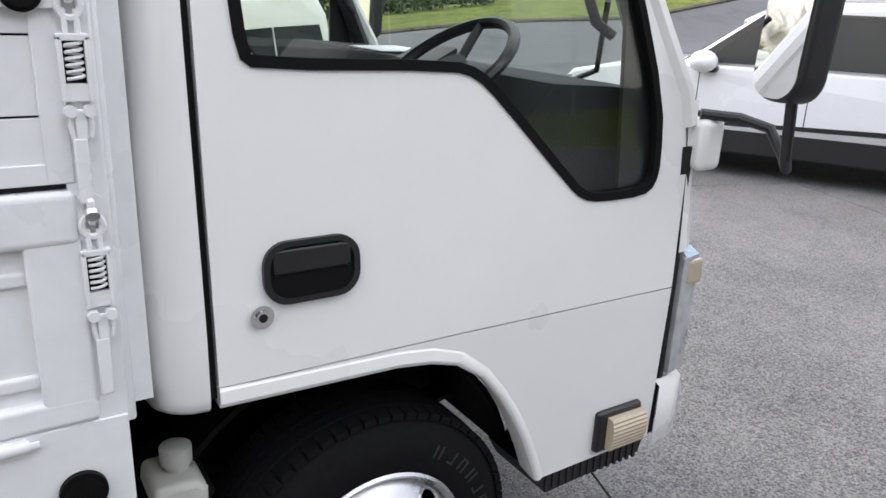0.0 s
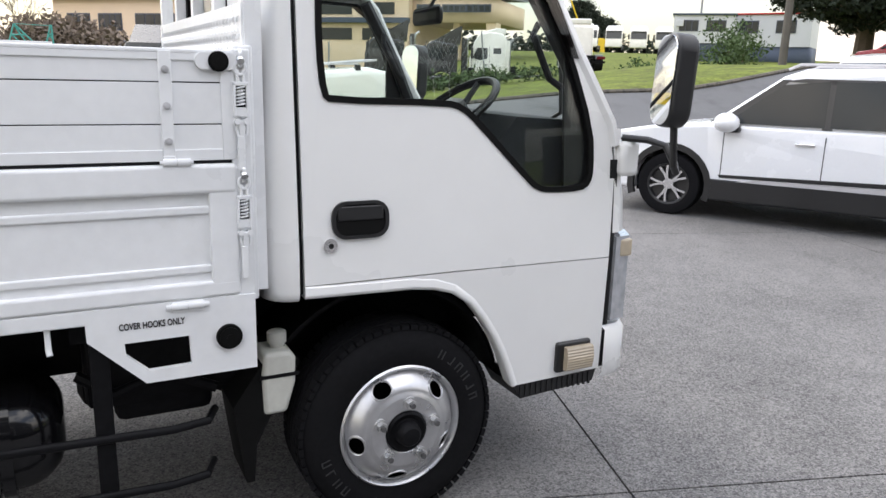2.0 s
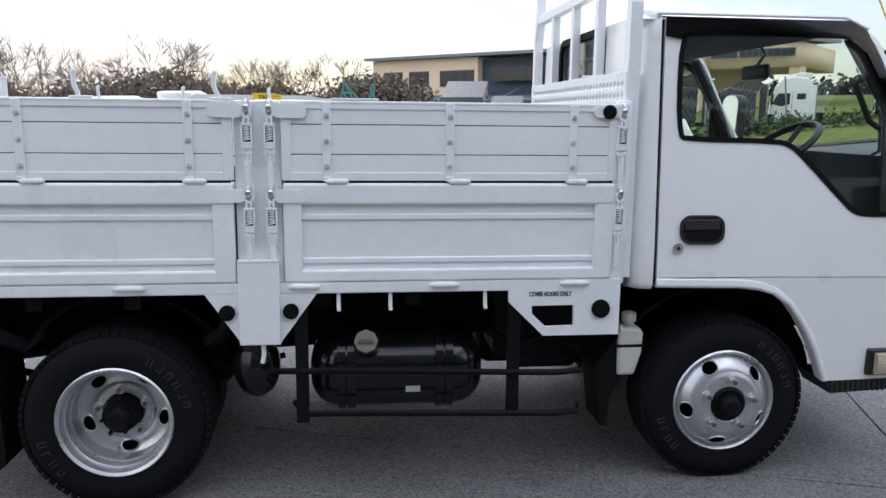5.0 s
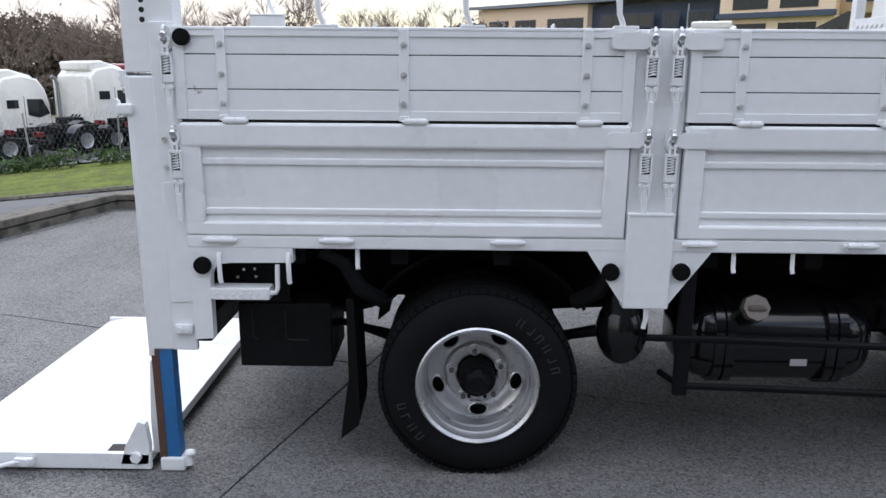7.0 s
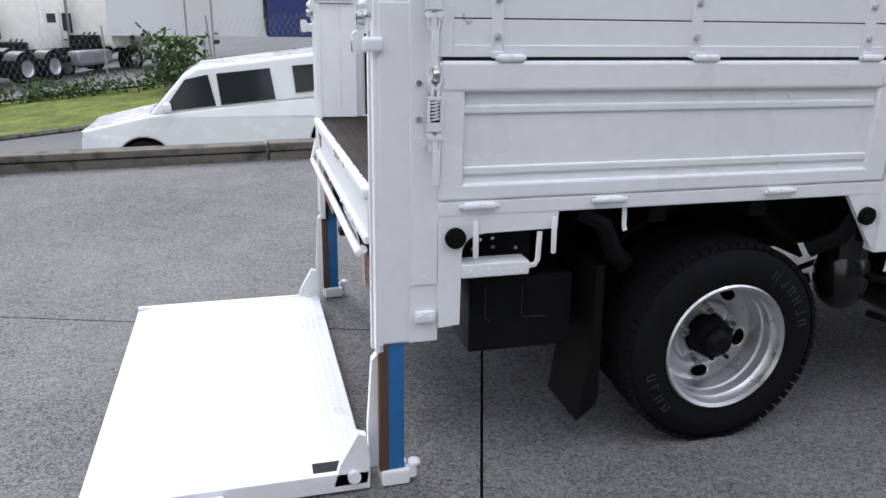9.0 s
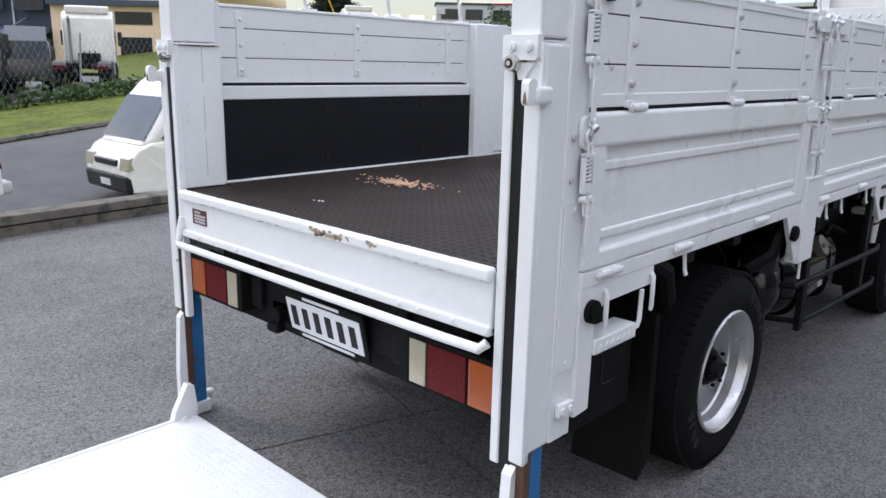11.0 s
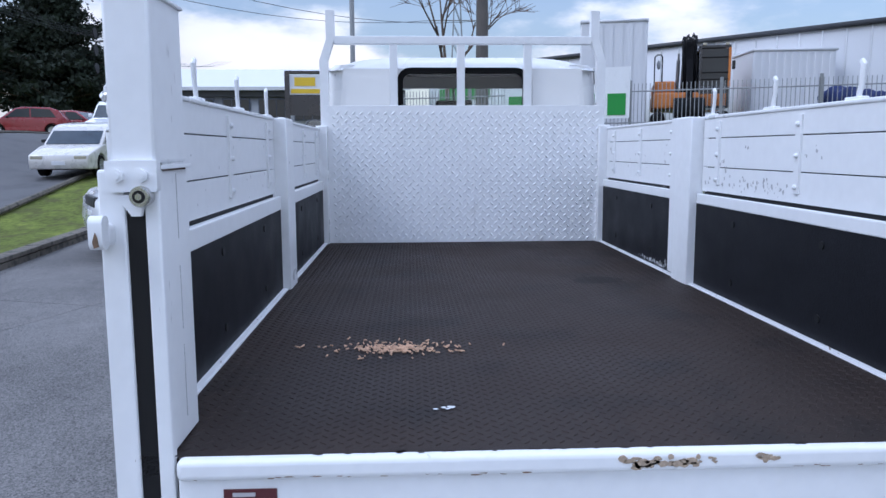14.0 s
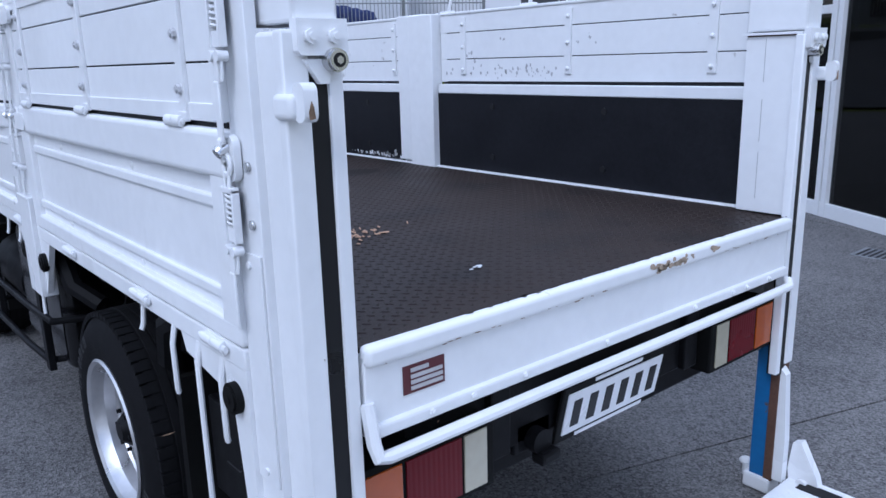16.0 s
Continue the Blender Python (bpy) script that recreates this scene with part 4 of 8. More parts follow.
    def catch(x, z, par, lean=0.0):
        """Over-centre catch: eye plate, hook bolt, spring cage and handle."""
        o = 0.872
        c = P("spring_catch", S().prism(rounded(x - 0.022, x + 0.022, z - 0.045, z + 0.032, 0.02), "y", o - 0.012, o + 0.006, holes=[rounded(x - 0.009, x + 0.009, z - 0.03, z - 0.012, 0.008)]), BED_WHITE, par, "painted spring catch with hanging handle")
        P("eye_ring", S().tube([(x + 0.0145 * math.cos(k * math.tau / 16), o + 0.012, z - 0.016 + 0.0165 * math.sin(k * math.tau / 16)) for k in range(17)], 0.0055, 7), BED_WHITE, c, "painted eye ring")
        P("hook", S().tube([(x, o - 0.004, z + 0.026), (x, o + 0.012, z + 0.032), (x, o + 0.024, z + 0.022), (x, o + 0.025, z + 0.002), (x, o + 0.016, z - 0.01)], 0.0055, 8), BED_WHITE, c, "bent hook through the eye")
        P("hook_bolt", S().rod((x, o - 0.002, z + 0.014), (x, o + 0.03, z + 0.004), 0.0085, 12).rod((x, o + 0.026, z + 0.008), (x, o + 0.033, z + 0.002), 0.0105, 12), ZINC, c)
        P("link", S().tube([(x - 0.008, o + 0.012, z - 0.02), (x - 0.008, o + 0.016, z - 0.056)], 0.004, 6).tube([(x + 0.008, o + 0.012, z - 0.02), (x + 0.008, o + 0.016, z - 0.056)], 0.004, 6), BED_WHITE, c)
        P("spring_cage", S().box(x - 0.021, x - 0.014, o, o + 0.02, z - 0.145, z - 0.055, 0.002).box(x + 0.014, x + 0.021, o, o + 0.02, z - 0.145, z - 0.055, 0.002).box(x - 0.021, x + 0.021, o, o + 0.02, z - 0.062, z - 0.052, 0.002).box(x - 0.018, x + 0.018, o, o + 0.014, z - 0.145, z - 0.12, 0.002), BED_WHITE, c)
        P("spring", S().tube([(x + 0.011 * math.cos(k * 0.9), o + 0.01 + 0.009 * math.sin(k * 0.9), z - 0.064 - 0.0013 * k) for k in range(40)], 0.0026, 5), BED_WHITE, c)
        # black plate put in for the shade inside the spring cage
        P("cage_shade", S().box(x - 0.015, x + 0.015, o - 0.001, o + 0.0015, z - 0.122, z - 0.06), CHASSIS, c)
        P("catch_handle", S().box(x - 0.008, x + 0.008, o + 0.012, o + 0.021, z - 0.2, z - 0.155, 0.003).box(x - 0.0095 + lean, x + 0.0095 + lean, o + 0.016, o + 0.023, z - 0.292, z - 0.196, 0.003), BED_WHITE, c, "flat painted catch handle")
        for dx in (-0.0125, 0.0125):
            P("pivot", S().rod((x + dx, o, z - 0.158), (x + dx, o + 0.026, z - 0.158), 0.0085, 12).tube([(x + dx, o + 0.015, z - 0.16), (x + dx * 1.15, o + 0.015, z - 0.178), (x + dx * 0.9, o + 0.015, z - 0.196)], 0.004, 6), BED_WHITE, c)
    for z in (1.555, 1.243):
        catch(0.54, z, post)
        catch(0.622, z, post)
        catch(1.962, z, fpost, -0.004)
        for xa, xb in ((0.405, 0.528), (0.635, 0.757)):
            P("catch_tab", S().prism(rounded(xa, xb, z - 0.033, z + 0.017, 0.02), "y", 0.874, 0.889), BED_WHITE, post)
    P("catch_tab", S().prism(rounded(1.845, 1.955, 1.535, 1.578, 0.02), "y", 0.872, 0.886), BED_WHITE, fpost)
    buffer(1.905, 1.556, 0.027, fpost)
    for x in (-0.42, 0.865, 1.065, 1.44):
        P("rope_hook", S().tube([(x, 0.845, 0.865), (x, 0.855, 0.8), (x + 0.002, 0.862, 0.785)], 0.008, 8), BED_WHITE, rail)
    P("rope_hook", S().tube([(0.575, 0.87, 0.675), (0.577, 0.872, 0.62), (0.57, 0.875, 0.585)], 0.0085, 8), BED_WHITE, post)
    # rear corner: bracket with a step
    if side < 0:
        out = [(-1.0, 0.86), (-0.64, 0.86), (-0.64, 0.808), (-0.86, 0.805)] + arc(-0.872, 0.745, 0.058, 90, 180, 6) + [(-0.932, 0.53), (-0.995, 0.525)]
        br = P("corner_bracket", S().prism(out, "y", 0.82, 0.873), BED_WHITE, truck, "white corner bracket with a folded step")
        buffer(-0.951, 0.797, 0.03, br)
        P("step", S().box(-0.93, -0.725, 0.80, 0.885, 0.674, 0.716, 0.005).lozenges(0.2, 0.04, 0.02, lambda u, v, h: (-0.928 + u, 0.886 + h, 0.675 + v)), BED_WHITE, br, "white chequer plate step")
        pl = P("backing_plate", S().box(-0.93, -0.68, 0.745, 0.752, 0.63, 0.86, 0.002), CHASSIS, br, "black backing plate with pale bolts")
        for x, z in ((-0.842, 0.753), (-0.803, 0.755), (-0.866, 0.724), (-0.80, 0.727), (-0.727, 0.72)):
            P("bolt", S().rod((x, 0.752, z), (x, 0.757, z), 0.0055, 8), ZINC, pl)
        P("step_rod", S().tube([(-0.728, 0.87, 0.697), (-0.705, 0.872, 0.7), (-0.697, 0.872, 0.715), (-0.695, 0.872, 0.8)], 0.0085, 8), BED_WHITE, br)
        for x in (-0.893, -0.655):
            P("rope_hook", S().tube([(x, 0.876, 0.84), (x, 0.886, 0.83), (x + 0.002, 0.886, 0.745), (x + 0.003, 0.882, 0.737)], 0.0085, 8), BED_WHITE, br)
    else:
        br = P("corner_bracket", S().prism([(-1.0, 0.86), (-0.7, 0.86), (-0.72, 0.82), (-0.93, 0.79), (-0.96, 0.53), (-1.0, 0.525)], "y", 0.82, 0.873), BED_WHITE, truck, "white corner bracket")
        buffer(-0.951, 0.797, 0.03, br)
        for x, zb in ((-0.9, 0.7), (-0.79, 0.46), (-0.66, 0.72)):
            P("rope_hook", S().tube([(x, 0.87, 0.86), (x, 0.882, 0.82), (x, 0.882, zb), (x + 0.004, 0.878, zb - 0.01)], 0.0085, 8), BED_WHITE, br)
    # lift column at the rear corner
    d = 0.0 if side < 0 else -0.012
    XI = -1.0
    e = 0.0
    ya, yb = (0.753, 0.838) if side < 0 else (0.745, 0.822)

    def C():
        return Shape(side)
    col = P("lift_column", C().box(-1.165, -1.075, 0.82 + d, 0.848 + d, 0.478, 1.43, 0.008, 3), OLD_WHITE, truck, "tall white tail lift column with a dark slot")
    P("outer_flange", C().box(-1.176, -1.15, 0.8 + e, 0.846 + e, 0.45, 1.43, 0.005), OLD_WHITE, col)
    P("inner_flange", C().box(-1.176, -1.15, 0.742 + e, 0.768 + e, 0.43, 1.43, 0.004), OLD_WHITE, col)
    P("inner_panel", C().box(-1.165, XI + (0.0 if side < 0 else 0.015), ya + 0.004, ya + 0.017, 0.92, 1.432, 0.003), OLD_WHITE, col)
    P("side_flange", C().box(-1.08, -0.995, 0.83, 0.856, 0.48, 1.6, 0.003), OLD_WHITE, col)
    for z0, z1 in ((0.96, 1.1), (1.13, 1.25), (1.3, 1.42)):
        P("panel_seam", C().box(-1.06, -1.0588, ya + 0.003, ya + 0.0046, z0, z1), SCUFF, col)
    P("column_head", C().box(-1.174, XI, ya, yb, 1.44, 1.722, 0.006), OLD_WHITE, col)
    P("column_cap", C().box(-1.179, XI + 0.005, ya - 0.005, yb + 0.005, 1.718, 1.725, 0.002), OLD_WHITE, col)
    P("seam_edge", C().box(-1.168, XI + 0.01, ya - 0.006, ya + 0.005, 1.43, 1.437, 0.001), OLD_WHITE, col)
    P("seam_shadow", C().box(-1.16, XI - 0.004, ya + 0.0015, ya + 0.005, 1.4265, 1.4298), RUSTY, col)
    P("cap_rod", C().tube([(-1.06, 0.79 + d, 1.705), (-1.055, 0.8 + d, 1.73), (-1.075, 0.8 + d, 1.78), (-1.1, 0.8 + d, 1.9)], 0.011, 8), BED_WHITE, col)
    P("slot_channel", C().box(-1.17, -1.135, 0.766 + e, 0.802 + e, 0.42, 1.386), INK, col)
    P("slot_block", C().box(-1.17, -1.14, 0.767 + e, 0.801 + e, 0.885, 0.93, 0.004), ZINC, col)
    P("bolted_plate", C().prism([(ya - 0.002, 1.393), (yb - 0.003, 1.393), (yb + 0.003, 1.4), (yb + 0.003, 1.445), (ya - 0.005, 1.445), (ya - 0.005, 1.398)], "x", -1.19, -1.17).prism([(yb - 0.01, 1.388), (yb - 0.06, 1.388), (yb - 0.05, 1.352), (yb - 0.035, 1.352)], "x", -1.184, -1.172), BED_WHITE, col)
    for y in ((0.774, 0.818) if side < 0 else (0.764, 0.804)):
        P("bolt", C().rod((-1.19, y, 1.42), (-1.198, y, 1.42), 0.0115, 6).rod((-1.19, y, 1.42), (-1.201, y, 1.42), 0.006, 8), BED_WHITE, col)
    rol = P("roller", C().rod((-1.175, 0.778 + d, 1.386), (-1.2, 0.778 + d, 1.386), 0.0175, 24).rod((-1.2, 0.778 + d, 1.386), (-1.206, 0.778 + d, 1.386), 0.0155, 24), ZINC, col, "worn steel roller")
    P("roller_recess", C().rod((-1.2, 0.778 + d, 1.386), (-1.2068, 0.778 + d, 1.386), 0.0105, 20), INK, rol)
    P("roller_pin", C().rod((-1.2, 0.778 + d, 1.386), (-1.2085, 0.778 + d, 1.386), 0.0062, 6), ZINC, rol)
    hk = P("gate_catch", C().box(-1.205, -1.15, 0.83 + d, 0.87 + d, 1.303, 1.34, 0.009, 3).prism(rounded(-1.228, -1.198, 1.3, 1.356, 0.013), "y", 0.832 + d, 0.856 + d), BED_WHITE, col, "white hooked gate catch with rust")
    P("rust_spot", C().prism([(0.838 + d, 1.306), (0.846 + d, 1.304), (0.848 + d, 1.314), (0.843 + d, 1.33), (0.84 + d, 1.322)], "x", -1.23, -1.227), RUST, hk)
    P("cover_plate", S().box(-1.075, -1.0, 0.857, 0.8625, 0.66, 1.08, 0.001), BED_WHITE, col)
    for z in (0.68, 1.06):
        P("bolt", S().rod((-1.035, 0.862, z), (-1.035, 0.868, z), 0.007, 10), BED_WHITE, col)
    P("stop_block", S().box(-1.065, -1.005, 0.857, 0.88, 0.545, 0.58, 0.004).rod((-1.05, 0.88, 0.562), (-1.05, 0.888, 0.562), 0.012, 12).rod((-1.02, 0.88, 0.562), (-1.02, 0.886, 0.562), 0.01, 6), BED_WHITE, col)
    for z in (1.225, 1.13):
        P("bolt", S().rod((-1.055, 0.857, z), (-1.055, 0.864, z), 0.008, 10), ZINC, col)
    catch(-1.022, 1.555, col, 0.004)
    catch(-1.015, 1.243, col, 0.004)
    buffer(-0.968, 1.552, 0.027, col)
    for k in range(3):
        P("peg_hole", S().rod((-1.09, 0.8755, 1.665 - 0.03 * k), (-1.09, 0.8775, 1.665 - 0.03 * k), 0.009, 12), INK, col)
    # inner corner panel beside the column
    P("corner_panel", S().box(-1.0, -0.955 if side > 0 else -0.984, 0.79, 0.835, 0.92, 1.59, 0.003), OLD_WHITE, truck)
    # lift leg down to the platform
    leg = P("lift_leg", S().box(-1.15, -1.098, 0.79, 0.842, 0.04, 0.5, 0.003), BLUE, truck, "blue painted lift leg with rusted edges")
    P("leg_edge", S().box(-1.168, -1.14, 0.786, 0.846, 0.05, 0.48, 0.003), RUSTY, leg, "brown rusted edge")
    P("leg_edge", S().box(-1.1, -1.092, 0.79, 0.842, 0.05, 0.48, 0.002), BLUE, leg)
    P("leg_arm", S().prism([(-1.2, 0.06), (-1.168, 0.06), (-1.168, 0.44), (-1.185, 0.42), (-1.2, 0.2)], "y", 0.79, 0.82), BED_WHITE, leg)
    P("leg_foot", S().box(-1.165, -1.075, 0.78, 0.86, 0.003, 0.055, 0.008).rod((-1.07, 0.83, 0.02), (-1.07, 0.83, 0.06), 0.02, 12).ball((-1.06, 0.83, 0.065), 0.022, 10, (1, 1, 0.6)), BED_WHITE, leg)
    # stake pegs along the top edge
    for x in (-0.515, -0.045, 0.44):
        P("stake_peg", S().tube([(x, 0.86, 1.585), (x, 0.86, 1.6), (x - 0.012, 0.858, 1.63), (x - 0.015, 0.858, 1.675), (x - 0.005, 0.858, 1.685)], [0.009, 0.009, 0.009, 0.0105, 0.009], 8).box(x - 0.03, x + 0.05, 0.845, 0.875, 1.584, 1.594, 0.003), BED_WHITE, truck, "white stake peg on the board's top edge")


for side in (-1, 1):
    drop_side(side)

# tray floor with raised tread bars
floor_ = part("tray_floor", Shape().box(REAR + 0.012, FRONT, -0.815, 0.815, 0.895, FLOOR_Z), FLOOR_STEEL, truck, "dark brown-black chequer plate tray floor")
s = Shape().lozenges(FRONT - REAR - 0.06, 1.6, 0.0235, lambda u, v, h: (REAR + 0.04 + u, -0.8 + v, FLOOR_Z + h), 0.0017)
tagged(part("floor_tread", s, FLOOR_STEEL, floor_, fix=False), kind="stuff")
# rear sill
sill = part("rear_sill", Shape().box(-1.178, -1.15, -0.735, 0.735, 0.755, 0.905, 0.004), OLD_WHITE, truck, "white rear sill with chipped paint")
part("sill_lip", Shape().box(-1.192, -1.16, -0.735, 0.735, 0.884, 0.922, 0.011, 4), OLD_WHITE, sill)
part("sill_fold", Shape().box(-1.19, -1.15, -0.735, 0.735, 0.752, 0.778, 0.006), OLD_WHITE, sill)
rng = random.Random(5)
for ya, yb in ((-0.05, -0.2), (-0.31, -0.34)):
    n = max(2, int(abs(yb - ya) / 0.012))
    s = Shape()
    for i in range(n):
        y = ya + (yb - ya) * (i + 0.5) / n
        w, h = rng.uniform(0.004, 0.012), rng.uniform(0.003, 0.008)
        z = 0.905 + rng.uniform(-0.006, 0.008)
        s.prism([(y + w * math.cos(k), z + h * math.sin(k) * rng.uniform(0.6, 1.1)) for k in (0, 0.9, 1.8, 2.7, 3.6, 4.5, 5.4)], "x", -1.1935, -1.191)
    tagged(part("rust_chip", s, CHIP, sill, "rust where the paint has chipped"), kind="stuff")
for y in (0.6, 0.5, 0.36, 0.1, -0.25, -0.43, -0.5, -0.62):
    part("bolt", Shape().rod((-1.185, y, 0.767), (-1.195, y, 0.767), 0.007, 6).rod((-1.185, y, 0.767), (-1.198, y, 0.767), 0.0035, 8), OLD_WHITE, sill)
part("under_rail", Shape().tube([(-1.18, 0.734, 0.82), (-1.196, 0.734, 0.75), (-1.203, 0.73, 0.727), (-1.203, 0.71, 0.722), (-1.203, 0.6, 0.722), (-1.203, -0.6, 0.722), (-1.203, -0.72, 0.724), (-1.19, -0.735, 0.74)], 0.013, 10), BED_WHITE, truck, "white tube rail below the sill")
plate_ = part("builder_sticker", Shape().box(-1.1805, -1.1775, 0.562, 0.656, 0.811, 0.864), MAROON, sill, "maroon and silver builder's sticker")
for i, z in enumerate((0.855, 0.843, 0.832, 0.821)):
    part("sticker_bar", Shape().box(-1.1825, -1.1802, 0.568 if i else 0.6, 0.64, z - 0.004, z + 0.003), STICKER_SILVER, plate_)
# tail lamps
part("lamp_beam", Shape().box(-1.06, -0.98, -0.74, 0.74, 0.47, 0.57, 0.006), CHASSIS, truck)
part("under_panel", Shape().box(-1.1, -1.08, -0.6, 0.6, 0.55, 0.74, 0.004), CHASSIS, truck)
for face in (-1, 1):
    lamp = part("tail_lamp", Shape(face).box(-1.149, -1.06, 0.408, 0.748, 0.524, 0.676, 0.006), BLACK_RUBBER, truck, "rear lamp cluster with amber, red and clear lenses")
    for y0, y1, m_, lab in ((0.646, 0.736, AMBER, "amber lens"), (0.5, 0.636, RED_LENS, "red lens"), (0.432, 0.492, CLEAR_LENS, "clear lens")):
        n = int((y1 - y0) / 0.006)
        flutes = [(-1.152 - (0.0014 if m_ is not RED_LENS else 0.0003) * (i % 2), y0 + (y1 - y0) * i / n) for i in range(n + 1)]
        s = Shape(face).prism([(-1.128, y0), *flutes, (-1.128, y1)], "z", 0.538, 0.662)
        part("lens", s, m_, lamp, lab)
# number plate, its characters kept as plain bars
tilt = Matrix.Translation((-1.115, -0.02, 0.585)) @ Matrix.Rotation(radians(-12), 4, "Y")
s = Shape().box(-0.008, 0.004, -0.2, 0.2, -0.078, 0.082, 0.006, m=tilt)
np_ = part("plate_frame", s, BLACK_RUBBER, truck, "black plate surround")
part("number_plate", Shape().box(-0.0115, -0.006, -0.182, 0.182, -0.056, 0.058, 0.003, m=tilt), PLATE_WHITE, np_, "white plate with black bars")
for i in range(6):
    y = 0.145 - i * 0.058
    part("plate_bar", Shape().box(-0.0128, -0.0112, y - 0.0145, y + 0.0145, -0.036, 0.036, m=tilt), INK, np_)
for z, w in ((0.071, 0.09), (-0.068, 0.13)):
    part("surround_bar", Shape().box(-0.0095, -0.0078, -w, w, z - 0.005, z + 0.005, m=tilt), PLATE_WHITE, np_)
part("towing_eye", Shape().box(-1.1, -0.95, 0.18, 0.3, 0.52, 0.6, 0.01).rod((-1.13, 0.24, 0.55), (-1.08, 0.24, 0.55), 0.03, 16).box(-1.15, -1.11, 0.2, 0.26, 0.5, 0.53, 0.008), CHASSIS, truck)
part("spare_wheel", Shape().lathe([(0.1, 0.0), (0.2, 0.02), (0.33, 0.02), (0.345, -0.05), (0.345, -0.14), (0.3, -0.18)], n=40, c=(0, 0, 0)), CHASSIS, truck).matrix_basis = pose(-0.65, 0.0, 0.62, 90, 0, 0)

# tail lift platform lying on the ground
plat = part("lift_platform", Shape().box(-1.95, -1.205, -0.84, 0.67, 0.03, 0.068, 0.004), BED_WHITE, truck, "white chequer plate lift platform lowered to the ground")
s = Shape().lozenges(0.73, 1.48, 0.018, lambda u, v, h: (-1.945 + u, -0.82 + v, 0.068 + h), 0.0013)
tagged(part("platform_tread", s, BED_WHITE, plat, fix=False), kind="stuff")
for y0, y1 in ((-0.855, -0.835), (0.665, 0.685)):
    part("platform_edge", Shape().box(-2.035, -1.2, y0, y1, 0.008, 0.072, 0.004), BED_WHITE, plat)
part("ramp_lip", Shape().prism([(-1.948, 0.012), (-2.035, 0.03), (-2.035, 0.05), (-1.948, 0.068)], "y", -0.84, 0.67), BED_WHITE, plat)
for y in (-0.82, 0.70):
    s = Shape().prism([(-1.31, 0.03), (-1.21, 0.03), (-1.2, 0.1), (-1.21, 0.19), (-1.235, 0.2), (-1.29, 0.1)], "y", y - 0.035, y - 0.005)
    s.rod((-1.25, y - 0.05, 0.06), (-1.25, y + 0.01, 0.06), 0.02, 14)
    part("hinge_lug", s, BED_WHITE, plat)
part("release_lever", Shape().tube([(-1.86, -0.9, 0.012), (-1.74, -0.88, 0.03), (-1.68, -0.868, 0.042)], 0.009, 8).box(-1.7, -1.63, -0.875, -0.856, 0.025, 0.055, 0.004).rod((-1.66, -0.88, 0.04), (-1.66, -0.86, 0.04), 0.016, 12), BED_WHITE, plat)
part("hinge_notch", Shape().box(-1.37, -1.25, -0.83, -0.78, 0.0685, 0.0705), INK, plat)

# headboard
hb = part("headboard", Shape().box(1.98, 1.995, -0.82, 0.82, 0.915, 1.715, 0.002), BED_WHITE, truck, "white chequer plate headboard with a ladder frame")
s = Shape().lozenges(1.6, 0.78, 0.0325, lambda u, v, h: (1.98 - h, -0.8 + u, 0.925 + v), 0.0062, 0.17)
tagged(part("headboard_tread", s, BED_WHITE, hb, fix=False), kind="stuff")
for y in (-1, 1):
    s = Shape()
    pts = [(0.805, 0.9), (0.805, 1.97), (0.765, 2.09), (0.765, 2.25)]
    out = [(u - 0.024, v) for u, v in pts] + [(u + 0.024, v) for u, v in pts[::-1]]
    s.prism([(y * u, v) for u, v in out], "x", 1.985, 2.033)
    part("headboard_post", s, BED_WHITE, hb)
part("top_bar", Shape().box(1.987, 2.031, -0.745, 0.745, 2.062, 2.108, 0.004), BED_WHITE, hb)
for y in (0.405, 0.015, -0.375):
    part("upright_bar", Shape().box(1.99, 2.028, y - 0.023, y + 0.023, 1.71, 2.064, 0.003), BED_WHITE, hb)

# spilt seed husks, loose on the tray floor
rng = random.Random(3)
s = Shape()
for i in range(260):
    a, r = rng.uniform(0, math.tau), abs(rng.gauss(0, 1))
    x, y = -0.44 + 0.05 * r * math.cos(a), 0.36 + 0.105 * r * math.sin(a)
    b, L = rng.uniform(0, math.tau), rng.uniform(0.003, 0.008)
    d = Vector((math.cos(b) * L, math.sin(b) * L, rng.uniform(-0.002, 0.002)))
    p = Vector((x, y, FLOOR_Z + 0.005))
    s.rod(p - d, p + d, 0.0022, 5)
lone("seed_husks", s, HUSK, "pale seed husks spilt on the dark tray floor", "debris", kind="stuff")
s = Shape()
for i in range(6):
    s.ball((-0.922 + rng.gauss(0, 0.008), 0.25 + rng.gauss(0, 0.014), FLOOR_Z + 0.003), 0.0045, 6, (1, 1.4, 0.3))
lone("paint_flake", s, PLATE_WHITE, "small white flake lying on the tray floor", "debris")

# scuffs and chips on the inner faces of the boards, and flaking on the sill


def flecks(name, material, parent, label, place, clusters, seed, size=(0.003, 0.012), tall=1.0):
    """Thin irregular patches; clusters: centre u, v, spread u, v, how many."""
    rg = random.Random(seed)
    s = Shape()
    for cu, cv, su, sv, n in clusters:
        for _ in range(n):
            u, v, r = cu + rg.gauss(0, su), cv + rg.gauss(0, sv), rg.uniform(*size)
            vs = [s.bm.verts.new(place(u + r * math.cos(k) * rg.uniform(0.4, 1.1), v + r * tall * math.sin(k) * rg.uniform(0.4, 1.1))) for k in (0, 0.9, 1.8, 2.7, 3.6, 4.5, 5.4)]
            s.bm.faces.new(vs)
    return tagged(part(name, s, material, parent, label, fix=False), kind="stuff")


